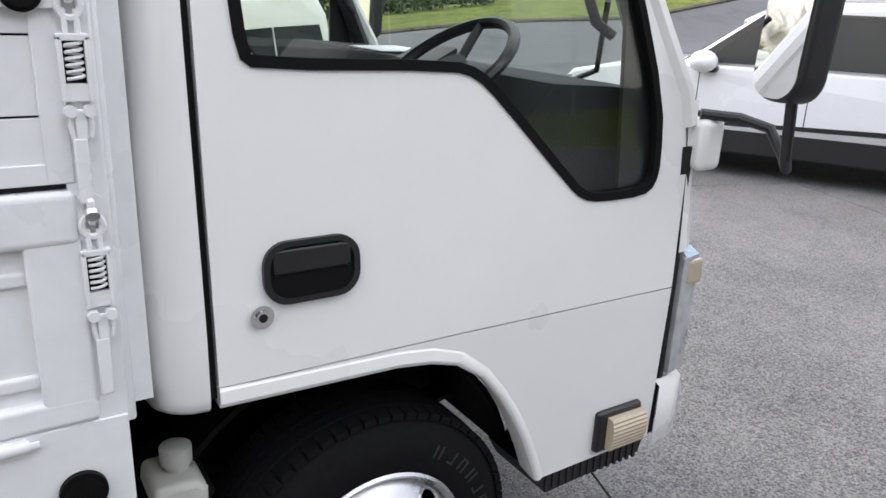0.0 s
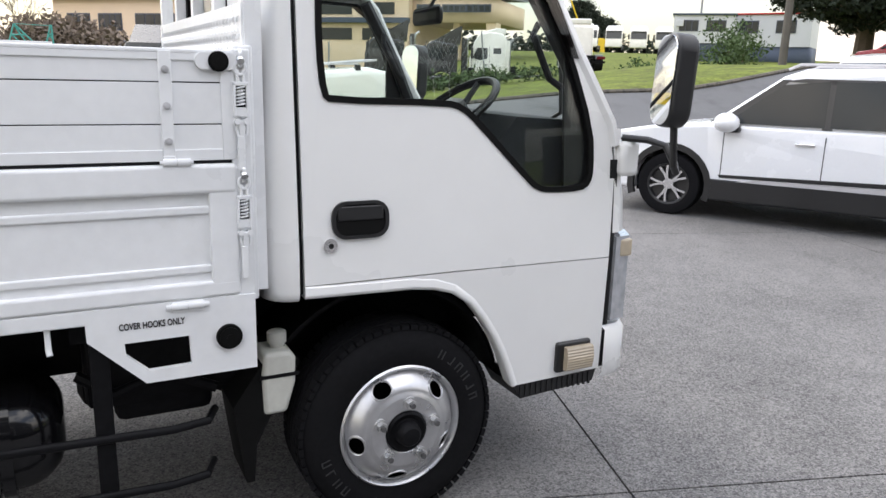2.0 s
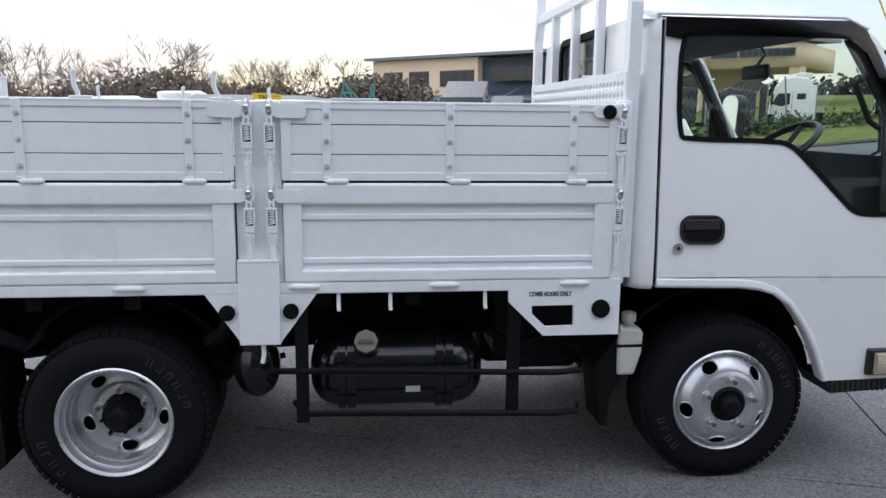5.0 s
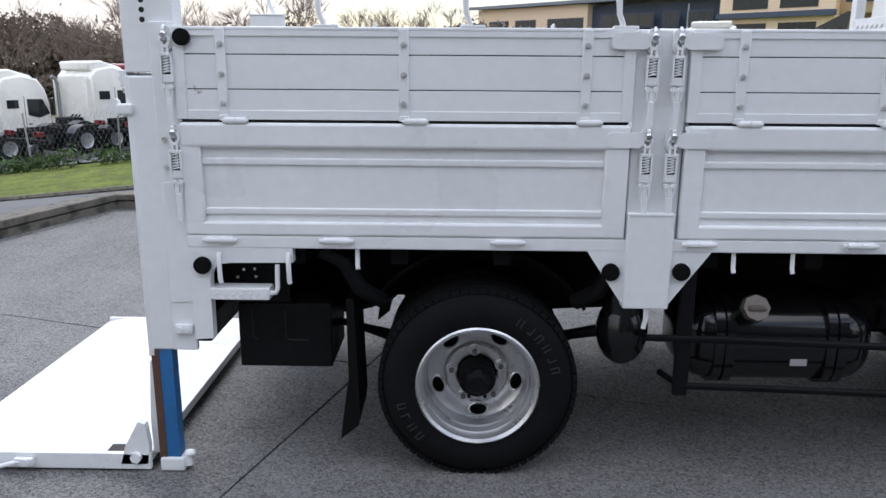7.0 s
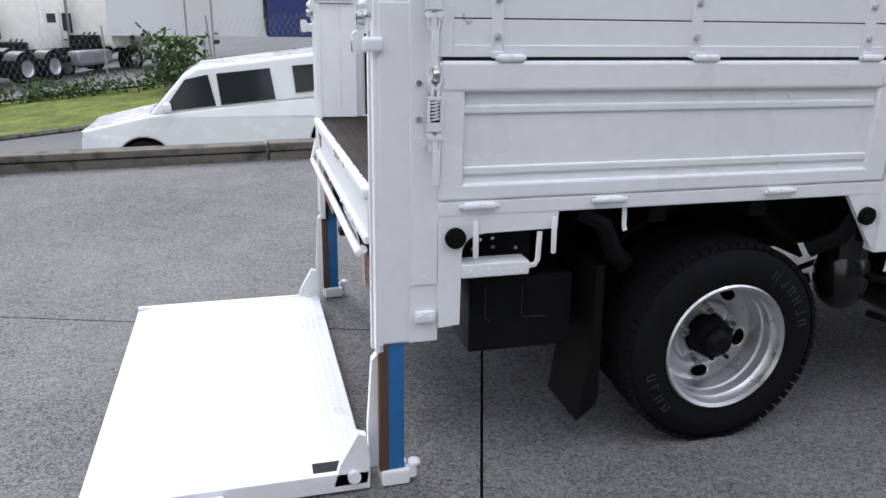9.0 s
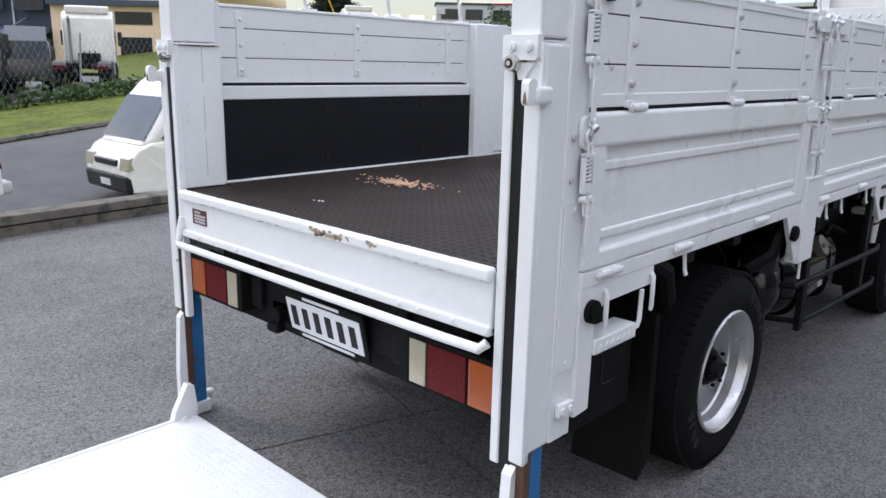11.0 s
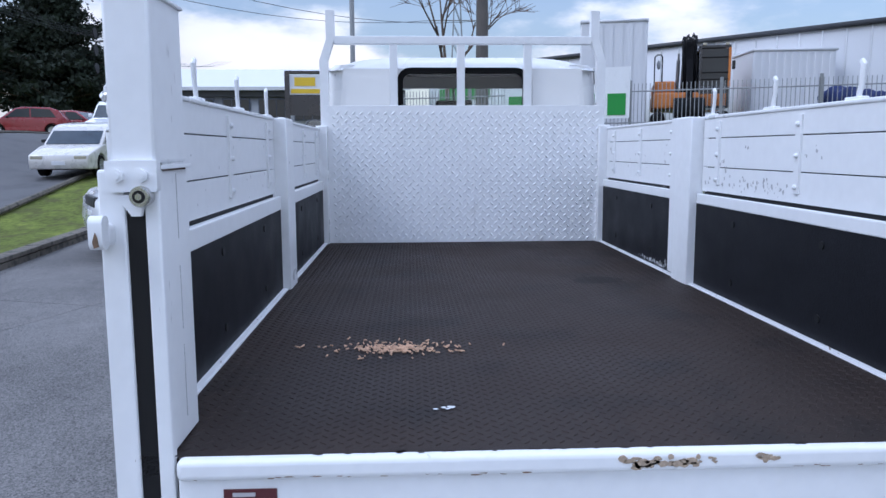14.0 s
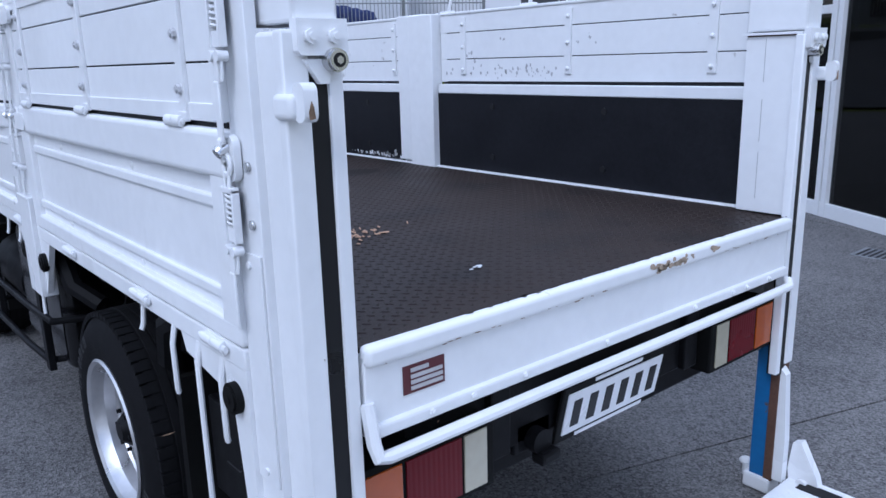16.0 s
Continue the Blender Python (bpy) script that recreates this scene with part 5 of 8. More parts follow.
flecks("paint_scuff", SCUFF, truck, "grey scuffs on the painted planks", lambda u, v: (u, -0.8375, v),
       [(0.05, 1.335, 0.12, 0.012, 26), (0.28, 1.40, 0.02, 0.03, 10), (-0.1, 1.33, 0.06, 0.015, 18), (0.33, 1.33, 0.06, 0.006, 8), (-0.35, 1.45, 0.03, 0.01, 5), (0.1, 1.46, 0.01, 0.004, 3), (1.3, 1.4, 0.3, 0.05, 16)], 11, (0.002, 0.008), 1.3)
flecks("paint_scuff", SCUFF, truck, "grey scuffs on the painted planks", lambda u, v: (u, 0.8375, v),
       [(0.2, 1.40, 0.4, 0.06, 16), (-0.6, 1.36, 0.1, 0.04, 8), (1.2, 1.4, 0.3, 0.06, 10)], 12, (0.0015, 0.006), 1.6)
flecks("worn_paint", OLD_WHITE, truck, "pale scraped paint at the liner's foot", lambda u, v: (u, -0.8212, v),
       [(0.9, 0.94, 0.06, 0.006, 26), (1.1, 0.938, 0.07, 0.004, 22), (0.82, 0.95, 0.02, 0.008, 8)], 13, (0.003, 0.013))
for face in (-1, 1):
    flecks("edge_chip", RUST, truck, "dark chips along the painted strip", lambda u, v, f=face: (u, f * 0.8075, v),
           [(-0.5, 0.918, 0.4, 0.005, 16), (0.8, 0.92, 0.5, 0.005, 18), (1.7, 0.92, 0.15, 0.006, 10)], 14 + face, (0.002, 0.007), 0.7)
flecks("flaked_patch", CHIP, sill, "flaking primer where the paint has chipped", lambda u, v: (-1.193, u, v),
       [(-0.1, 0.9, 0.03, 0.004, 26), (-0.18, 0.903, 0.02, 0.004, 20), (-0.32, 0.906, 0.012, 0.003, 6)], 17, (0.005, 0.014), 0.5)
flecks("lip_chip", FLOOR_STEEL, sill, "dark chips where the sill's white edge has flaked", lambda u, v: (-1.166 + v, u, 0.9226),
       [(0.45, 0.0, 0.16, 0.003, 40), (0.05, 0.0, 0.2, 0.003, 50), (-0.45, 0.0, 0.16, 0.003, 36)], 23, (0.003, 0.013), 0.45)
flecks("edge_rust", RUST, sill, "rust line under the sill's lip", lambda u, v: (-1.1928, u, v), [(0.4, 0.889, 0.2, 0.001, 16), (-0.5, 0.89, 0.12, 0.001, 10)], 21, (0.004, 0.014), 0.12)
flecks("scratch", SCUFF, truck, "thin vertical scratches on the column", lambda u, v: (u, 0.7485, v), [(-1.1, 1.25, 0.03, 0.12, 7)], 18, (0.0006, 0.0014), 12)
flecks("scratch", SCUFF, truck, "thin vertical scratches on the column head", lambda u, v: (u, 0.7445, v), [(-1.09, 1.55, 0.03, 0.07, 8)], 19, (0.0006, 0.0014), 12)
OIL = mat("oil_stain", (0.013, 0.0105, 0.01), 0.55, spread=0.2, gloss=0.1)
st = Shape()
rg = random.Random(8)
st.bm.faces.new([st.bm.verts.new((0.62 + 0.11 * math.cos(k * 0.45) * rg.uniform(0.7, 1.1), -0.46 + 0.12 * math.sin(k * 0.45) * rg.uniform(0.7, 1.1), FLOOR_Z + 0.0008)) for k in range(14)])
part("floor_stain", st, OIL, floor_, "dark damp stain on the tray floor", fix=False)

# ---- cab ----
def lean(z):
    return 0.85 - 0.066 * max(0.0, z - 1.0) - (0.0 if z > 0.9 else 0.02 * (0.9 - z))


def leaning(sh, sign_out=1):
    for v in sh.bm.verts:
        v.co.y = lean(v.co.z) + v.co.y
    return sh


WINDOW = [(2.245, 1.872)] + [(2.205, 1.84), (2.2, 1.6), (2.212, 1.47), (2.235, 1.452), (2.62, 1.446), (2.68, 1.43), (2.735, 1.385), (2.94, 1.185), (2.975, 1.16), (3.02, 1.15), (3.16, 1.15), (3.195, 1.17), (3.207, 1.22), (3.2, 1.36), (3.1, 1.62), (3.0, 1.8), (2.96, 1.85), (2.92, 1.872)]


def softened(loop):
    out = []
    for p, q in zip(loop, loop[1:] + loop[:1]):
        out += [(p[0] * 0.75 + q[0] * 0.25, p[1] * 0.75 + q[1] * 0.25), (p[0] * 0.25 + q[0] * 0.75, p[1] * 0.25 + q[1] * 0.75)]
    return out


WINDOW = softened(WINDOW)


def scaled(loop, d):
    cx, cz = 2.7, 1.55
    n = len(loop)
    out = []
    for i in range(n):
        p, q, r = Vector(loop[i - 1]), Vector(loop[i]), Vector(loop[(i + 1) % n])
        t = (r - p).normalized()
        nrm = Vector((t.y, -t.x))
        out.append(tuple(q + nrm * d))
    return out


WIN_OUT = scaled(WINDOW, -0.013)
for side in (-1, 1):
    S = lambda: Shape(side)
    door = part("cab_door", leaning(S().prism([(2.14, 0.9), (2.65, 0.898), (3.305, 0.89), (3.31, 1.18), (3.288, 1.36), (3.14, 1.6), (3.02, 1.83), (2.96, 1.9), (2.9, 1.925), (2.14, 1.925)], "y", -0.03, 0.0, holes=[WINDOW])), CAB_WHITE, truck, "glossy white cab door with a dropped window line")
    part("door_skirt", leaning(S().prism([(2.14, 0.896), (2.65, 0.894), (3.305, 0.886), (3.302, 0.446), (2.914, 0.437), (2.89, 0.5), (2.856, 0.578), (2.82, 0.645), (2.775, 0.713), (2.72, 0.778), (2.65, 0.826), (2.58, 0.846), (2.5, 0.856), (2.23, 0.862), (2.14, 0.862)], "y", -0.028, 0.0)), CAB_WHITE, door)
    # rolled lip of the wheel arch
    lip = [(2.14, 0.864), (2.23, 0.862), (2.5, 0.856), (2.58, 0.846), (2.65, 0.826), (2.72, 0.778), (2.775, 0.713), (2.82, 0.645), (2.856, 0.578), (2.89, 0.5), (2.914, 0.437)]
    rolled = S()
    rows = []
    for i, (x, z) in enumerate(lip):
        (xa, za), (xb, zb) = lip[max(0, i - 1)], lip[min(len(lip) - 1, i + 1)]
        d = Vector((xb - xa, zb - za)).normalized()
        nx, nz = d.y, -d.x           # towards the wheel
        wide_lip = 0.034 if x < 2.6 else 0.034 - 0.014 * min(1.0, (x - 2.6) / 0.15)
        rows.append([rolled.bm.verts.new((x + nx * k, lean(z) + y, z + nz * k)) for k, y in ((-wide_lip, -0.001), (-wide_lip + 0.006, 0.0035), (-0.006, 0.007), (0.002, 0.005), (0.006, -0.002), (0.006, -0.02), (0.0, -0.07))])
    rolled.skin(rows, False)
    part("arch_lip", rolled, CAB_WHITE, door, angle=70)
    part("window_seal", leaning(S().prism(WIN_OUT, "y", -0.012, 0.004, holes=[scaled(WINDOW, 0.007)])), BLACK_RUBBER, door, "black rubber window seal")
    pane = part("window_pane", leaning(S().prism(scaled(WINDOW, -0.004), "y", -0.017, -0.013)), CAB_GLASS, door, "clear side glass")
    pane.visible_shadow = False
    part("quarter_post", leaning(S().prism([(3.1, 1.13), (3.22, 1.13), (3.222, 1.36), (3.13, 1.62), (3.09, 1.66)], "y", -0.03, -0.018)), PLASTIC, door)
    part("weather_shield", leaning(S().prism([(2.14, 1.925), (2.9, 1.925), (2.97, 1.89), (3.04, 1.78), (3.13, 1.6), (3.1, 1.6), (2.98, 1.8), (2.9, 1.855), (2.24, 1.855), (2.2, 1.84), (2.14, 1.85)], "y", 0.002, 0.012)), TINT_FILM, door, "smoked weather shield over the window")
    hd = part("door_handle", leaning(S().prism(rounded(2.228, 2.415, 1.036, 1.152, 0.045, 6), "y", -0.004, 0.006, holes=[rounded(2.24, 2.403, 1.046, 1.142, 0.038, 6)])), PLASTIC, door, "black recessed door handle")
    part("handle_cup", leaning(S().prism(rounded(2.236, 2.407, 1.043, 1.146, 0.04, 6), "y", -0.002, 0.0025)), BLACK_RUBBER, hd)
    part("handle_flap", leaning(S().box(2.246, 2.397, 0.0, 0.0065, 1.092, 1.138, 0.005, 3)), PLASTIC, hd)
    part("key_lock", S().rod((2.222, lean(1.02) - 0.002, 1.02), (2.222, lean(1.02) + 0.004, 1.02), 0.022, 24).rod((2.222, lean(1.02), 1.02), (2.222, lean(1.02) + 0.008, 1.02), 0.013, 20), CHROME, door, "chrome key lock")
    part("key_slot", S().rod((2.222, lean(1.02) + 0.006, 1.02), (2.222, lean(1.02) + 0.0088, 1.02), 0.008, 16), INK, door)
    if side < 0:
        part("paint_chip", S().box(2.256, 2.26, lean(0.87) - 0.002, lean(0.87) + 0.001, 0.866, 0.886), RUST, door)
    ind = part("side_indicator", S().box(3.09, 3.245, 0.835, 0.86, 0.462, 0.58, 0.01, 3), PLASTIC, door, "pale amber side indicator on a black base")
    ribs = [(0.878 + 0.008 * math.sin(math.pi * i / 16) + 0.002 * (i % 2), 0.474 + 0.088 * i / 16) for i in range(17)]
    s = S().prism([(0.855, 0.472), *ribs, (0.855, 0.564)], "x", 3.12, 3.24)
    part("indicator_lens", s, PALE_AMBER, ind, "pale ribbed lens")
    st = part("cab_step", S().prism([(2.92, 0.437), (3.3, 0.443), (3.285, 0.393), (2.955, 0.376)], "y", 0.62, 0.83), PLASTIC, truck, "black ribbed entry step")
    for i in range(14):
        part("step_rib", S().box(2.95 + 0.024 * i, 2.96 + 0.024 * i, 0.828, 0.834, 0.385, 0.435), PLASTIC, st)
    # rounded rear corner
    s = S()
    prof = [(2.124, 0.85), (2.12, 0.85)] + [(2.12 - 0.085 * math.sin(radians(a)), 0.765 + 0.085 * math.cos(radians(a))) for a in (15, 30, 45, 60, 75, 90)] + [(2.035, 0.72)]
    rings = []
    for z in (0.846, 0.85, 0.862, 0.88, 1.0, 1.3, 1.6, 1.85, 1.93, 1.955):
        inset = {0.846: 0.035, 0.85: 0.014, 0.862: 0.003}[z] if z < 0.87 else (0.03 if z == 1.955 else 0.0)
        back = 0.03 * max(0, (z - 1.3) / 0.65)
        rings.append([s.bm.verts.new((x + back * (2.124 - x) / 0.089, y - 0.85 + lean(z) - inset, z)) for x, y in prof])
    s.skin(rings, False)
    corner = part("cab_corner", s, CAB_WHITE, truck, angle=60)
    part("door_gap", leaning(S().box(2.112, 2.15, -0.035, -0.018, 0.87, 1.93)), INK, door)
    part("front_gap", S().box(3.29, 3.325, 0.79, 0.838, 0.45, 1.25), INK, door)
    # front corner, headlamp, bumper end
    s = S()
    rings = []
    for z, xf in ((0.98, 3.43), (1.1, 3.425), (1.2, 3.41), (1.3, 3.375), (1.36, 3.33)):
        c = [(3.312, lean(z)), (3.34, lean(z) - 0.005), (xf - 0.045, lean(z) - 0.03), (xf, lean(z) - 0.1), (xf + 0.03, 0.5), (xf + 0.045, 0.0)]
        if z > 1.25:
            c[0] = (3.312 - 0.02 * (z - 1.25) / 0.11, lean(z))
        rings.append([s.bm.verts.new((x, y, z)) for x, y in c])
    s.skin(rings, False)
    part("front_panel", s, CAB_WHITE, truck, angle=60)
    s = S()
    rings = [[s.bm.verts.new((x, y, z)) for x, y in ((3.36, 0.6), (3.42, 0.3), (3.43, 0.0))] for z in (0.6, 0.98)]
    s.skin(rings, False)
    part("grille", s, PLASTIC, truck)
    hl = part("headlamp", S().prism([(3.325, 0.862), (3.4, 0.846), (3.45, 0.76), (3.465, 0.56), (3.33, 0.56)], "z", 0.64, 0.965), LAMP_SILVER, truck, "clear wraparound headlamp")
    part("lamp_bezel", S().box(3.312, 3.328, 0.8, 0.846, 0.62, 0.98, 0.004), PLASTIC, hl)
    part("turn_lens", S().box(3.345, 3.41, 0.8, 0.858, 0.885, 0.955, 0.01), PALE_AMBER, hl)
    s = S()
    c = [(3.312, 0.852), (3.37, 0.85), (3.42, 0.83), (3.46, 0.76), (3.49, 0.6), (3.505, 0.3), (3.51, 0.0)]
    rings = []
    for z, k in ((0.405, 0.012), (0.43, 0.0), (0.6, 0.0), (0.618, 0.012)):
        rings.append([s.bm.verts.new((x - k, y - k, z)) for x, y in c])
    rings.append([s.bm.verts.new((x - 0.1, y - 0.12 if y > 0.13 else 0, 0.622)) for x, y in c])
    s.skin(rings, False)
    part("bumper", s, CAB_WHITE, truck, "white front bumper", angle=60)
    # A pillar
    s = S().tube([(3.31, lean(1.3) - 0.012, 1.3), (3.29, lean(1.38) - 0.012, 1.38), (3.14, lean(1.62) - 0.014, 1.62), (3.02, lean(1.84) - 0.02, 1.84), (2.93, lean(1.92) - 0.04, 1.92)], 0.026, 8)
    part("a_pillar", s, CAB_WHITE, truck)
    part("rain_gutter", S().tube([(2.1, lean(1.935) + 0.006, 1.937), (2.88, lean(1.935) + 0.006, 1.937), (2.98, lean(1.9) + 0.006, 1.895)], 0.008, 6), CAB_WHITE, truck)
    # mirror on its bent arm
    mir = part("door_mirror", S().prism(rounded(-0.075, 0.075, -0.155, 0.155, 0.06, 6), "x", -0.03, 0.05, bevel=0.018), PLASTIC, truck, "tall mirror with black shell on a bent black arm")
    mir.matrix_basis = pose(3.365, side * 1.03, 1.535, 0, 3, side * 16)
    gl = part("mirror_glass", S().prism(rounded(-0.068, 0.068, -0.147, 0.147, 0.055, 6), "x", -0.0335, -0.031), MIRROR, mir, "mirror glass")
    part("mirror_arm", S().tube([(3.33, 0.84, 1.33), (3.4, 0.9, 1.325), (3.42, 0.97, 1.31), (3.43, 1.01, 1.25), (3.42, 1.03, 1.225), (3.395, 1.04, 1.25), (3.385, 1.035, 1.4)], 0.013, 10), PLASTIC, truck)
    part("mirror_mount", S().box(3.32, 3.4, 0.8, 0.87, 1.19, 1.32, 0.02, 3), CAB_WHITE, truck)
    # inner trim
    part("door_trim", leaning(S().prism([(2.14, 0.88), (3.28, 0.88), (3.28, 1.14), (2.99, 1.14), (2.72, 1.36), (2.64, 1.425), (2.14, 1.43)], "y", -0.075, -0.045)), DARK_TRIM, truck)
    part("grab_handle", S().tube([(3.15, 0.7, 1.5), (3.11, 0.68, 1.53), (3.03, 0.68, 1.68), (3.04, 0.7, 1.72)], 0.013, 8), DARK_TRIM, truck)
# the black inner faces of the pillars
for side in (-1, 1):
    part("inner_pillar", leaning(Shape(side).box(2.14, 2.2, -0.08, -0.035, 1.3, 1.9, 0.01)), SEAT_GREY, truck)
    part("front_inner_pillar", Shape(side).tube([(3.27, lean(1.3) - 0.05, 1.28), (3.12, lean(1.6) - 0.05, 1.6), (2.95, lean(1.88) - 0.06, 1.87)], 0.03, 8), PLASTIC, truck)
# back panel, rear window
BW = rounded(-0.365, 0.365, 1.62, 1.915, 0.06, 6)
back = part("cab_back", Shape().prism([(-0.73, 0.87), (0.73, 0.87), (0.73, 1.6), (0.7, 1.93), (-0.7, 1.93), (-0.73, 1.6)], "x", 2.035, 2.06, holes=[BW]), CAB_WHITE, truck)
part("rear_seal", Shape().prism(rounded(-0.385, 0.385, 1.6, 1.935, 0.075, 6), "x", 2.028, 2.045, holes=[rounded(-0.352, 0.352, 1.633, 1.902, 0.05, 6)]), BLACK_RUBBER, back, "black rubber rear window seal")
rw = part("rear_window", Shape().prism(BW, "x", 2.045, 2.049), CAB_GLASS, back)
rw.visible_shadow = False
for y in (-0.55, 0.55):
    part("pressed_panel", Shape().prism([(y - 0.14, 1.0), (y + 0.14, 1.0), (y + 0.14, 1.88), (y - 0.14, 1.88)], "x", 2.03, 2.037), CAB_WHITE, back)
# roof
s = Shape()
rows = []
for i in range(15):
    x = 2.035 + i * (2.965 - 2.035) / 14
    row = []
    for j in range(21):
        t = -1 + j / 10
        y = 0.785 * t
        edge_ = 1 - abs(t) ** 6
        front_ = 1 - max(0, (x - 2.72) / 0.245) ** 2.4
        back_ = 1 - max(0, (2.12 - x) / 0.085) ** 3
        row.append(s.bm.verts.new((x, y, 1.915 + 0.085 * edge_ * min(1, 0.15 + 0.85 * back_) * max(0.0, front_))))
    rows.append(row)
s.skin(rows, False)
part("cab_roof", s, CAB_WHITE, truck, angle=50)
part("roof_lining", Shape().box(2.07, 2.94, -0.75, 0.75, 1.885, 1.9), SEAT_GREY, truck)
# windscreen
s = Shape()
rows = []
for i in range(7):
    t = i / 6
    rows.append([s.bm.verts.new((2.955 + 0.36 * t + 0.05 * (1 - (k / 4) ** 2) * (0.4 + t), (0.745 + 0.055 * t) * k / 4, 1.905 - 0.6 * t)) for k in range(-4, 5)])
s.skin(rows, False)
ws = part("windscreen", s, CAB_GLASS, truck, "large clear windscreen", angle=60)
ws.visible_shadow = False
part("cowl", Shape().prism([(3.28, 1.29), (3.42, 1.27), (3.45, 1.32), (3.32, 1.33)], "y", -0.78, 0.78), PLASTIC, truck)
# interior
part("cab_floor", Shape().box(2.07, 3.35, -0.78, 0.78, 0.86, 0.9), DARK_TRIM, truck)
part("engine_cover", Shape().box(2.1, 2.75, -0.25, 0.3, 0.88, 1.12, 0.04), DARK_TRIM, truck)
part("rear_trim", Shape().box(2.062, 2.085, -0.7, 0.7, 0.9, 1.6), SEAT_GREY, truck)
for y, w in ((-0.48, 0.25), (0.02, 0.17), (0.47, 0.25)):
    seat = part("seat", Shape().box(2.2, 2.68, y - w, y + w, 1.0, 1.16, 0.05, 3), SEAT_GREY, truck, "grey cloth cab seat")
    m = Matrix.Translation((2.22, 0, 1.12)) @ Matrix.Rotation(radians(-10), 4, "Y")
    part("seat_back", Shape().box(-0.06, 0.06, y - w, y + w, 0.0, 0.5, 0.05, 3, m=m), SEAT_GREY, seat)
    if w > 0.2:
        part("head_rest", Shape().box(-0.05, 0.05, y - 0.12, y + 0.12, 0.52, 0.72, 0.045, 3, m=m), SEAT_GREY, seat)
dash = part("dashboard", Shape().prism([(2.86, 0.95), (2.8, 1.1), (2.84, 1.3), (2.93, 1.4), (3.2, 1.385), (3.32, 1.32), (3.34, 0.95)], "y", -0.76, 0.76), DARK_TRIM, truck, "dark grey dashboard")
part("centre_stack", Shape().prism([(2.86, 1.0), (2.83, 1.12), (2.92, 1.4), (3.0, 1.44), (3.05, 1.0)], "y", -0.26, -0.06), PLASTIC, dash)
for i in range(4):
    part("switch_panel", Shape().box(2.84 + 0.018 * i, 2.85 + 0.018 * i, -0.22, -0.1, 1.14 + 0.055 * i, 1.175 + 0.055 * i, m=Matrix.Translation((-0.012, 0, 0))), STICKER_SILVER, dash)
part("paper", Shape().box(2.96, 3.14, 0.1, 0.34, 1.401, 1.405), PLATE_WHITE, dash, "white paper lying on the dashboard")
m = Matrix.Translation((2.83, -0.46, 1.405)) @ Matrix.Rotation(radians(-36), 4, "Y")
s = Shape()
s.tube([tuple(m @ Vector((0.0, 0, 0)) + (m.to_3x3() @ Vector((0.19 * math.cos(a), 0.19 * math.sin(a), 0)))) for a in [k * math.tau / 32 for k in range(33)]], 0.015, 8)
for a in (0.3, 2.8, 4.7):
    s.rod(m @ Vector((0, 0, -0.03)), m @ Vector((0.19 * math.cos(a), 0.19 * math.sin(a), 0)), 0.012, 6)
s.rod(m @ Vector((0, 0, -0.04)), m @ Vector((0, 0, 0.0)), 0.06, 14)
s.rod(m @ Vector((0, 0, -0.3)), m @ Vector((0, 0, -0.03)), 0.03, 10)
part("steering_wheel", s, PLASTIC, truck, "black steering wheel")
part("inner_mirror", Shape().box(2.93, 2.96, -0.13, 0.13, 1.735, 1.805, 0.02, 3).tube([(2.95, 0, 1.8), (2.99, 0, 1.86), (2.96, 0, 1.9)], 0.008, 6), PLASTIC, truck, "black inside mirror")
part("wiper", Shape().tube([(3.33, -0.3, 1.33), (3.3, -0.5, 1.4), (3.2, -0.62, 1.58)], 0.008, 6), PLASTIC, truck)

# ---- vehicles round the truck ----
def car_wheel_meshes(r, w, spokes, rim_mat):
    """Tyre and rim meshes, rim looking to +y, shared by a car's wheels."""
    s = Shape().lathe([(r * 0.62, 0.0), (r * 0.8, 0.012), (r * 0.96, 0.0), (r, -0.03), (r, -w + 0.03), (r * 0.96, -w), (r * 0.6, -w)], n=40)
    t = part("tyre", s, RUBBER)
    s = Shape().lathe([(r * 0.68, -0.02), (r * 0.665, 0.006), (r * 0.6, 0.0), (r * 0.58, -0.05), (r * 0.1, -0.06)], n=40)
    b = part("rim", s, PLASTIC if spokes else rim_mat)
    s = Shape()
    for k in range(spokes or 6):
        a = k * math.tau / (spokes or 6)
        for da in ((-0.23, 0.23) if spokes else (0.0,)):
            c0 = Vector((math.cos(a), 0, math.sin(a))) * r
            mid = c0 * 0.36 + Vector((-math.sin(a), 0, math.cos(a))) * r * da * 0.2
            end = Vector((math.cos(a + da), 0, math.sin(a + da))) * r * 0.63
            for p, q in ((c0 * 0.1, mid), (mid, end)):
                d = (q - p).normalized()
                n = Vector((-d.z, 0, d.x)) * r * (0.05 if spokes else 0.045)
                ring = [[s.bm.verts.new(e + n * k + Vector((0, y, 0))) for k, y in ((-1, -0.03), (-0.7, -0.004), (0.7, -0.004), (1, -0.03))] for e in (p - d * 0.004, q + d * 0.004)]
                s.skin(ring, True)
    s.rod((0, -0.05, 0), (0, -0.008, 0), r * 0.17, 14)
    c = part("spokes", s, rim_mat)
    out = [(o.name.split(".")[0], o.data) for o in (t, b, c)]
    for o in (t, b, c):
        bpy.data.objects.remove(o)
    return out


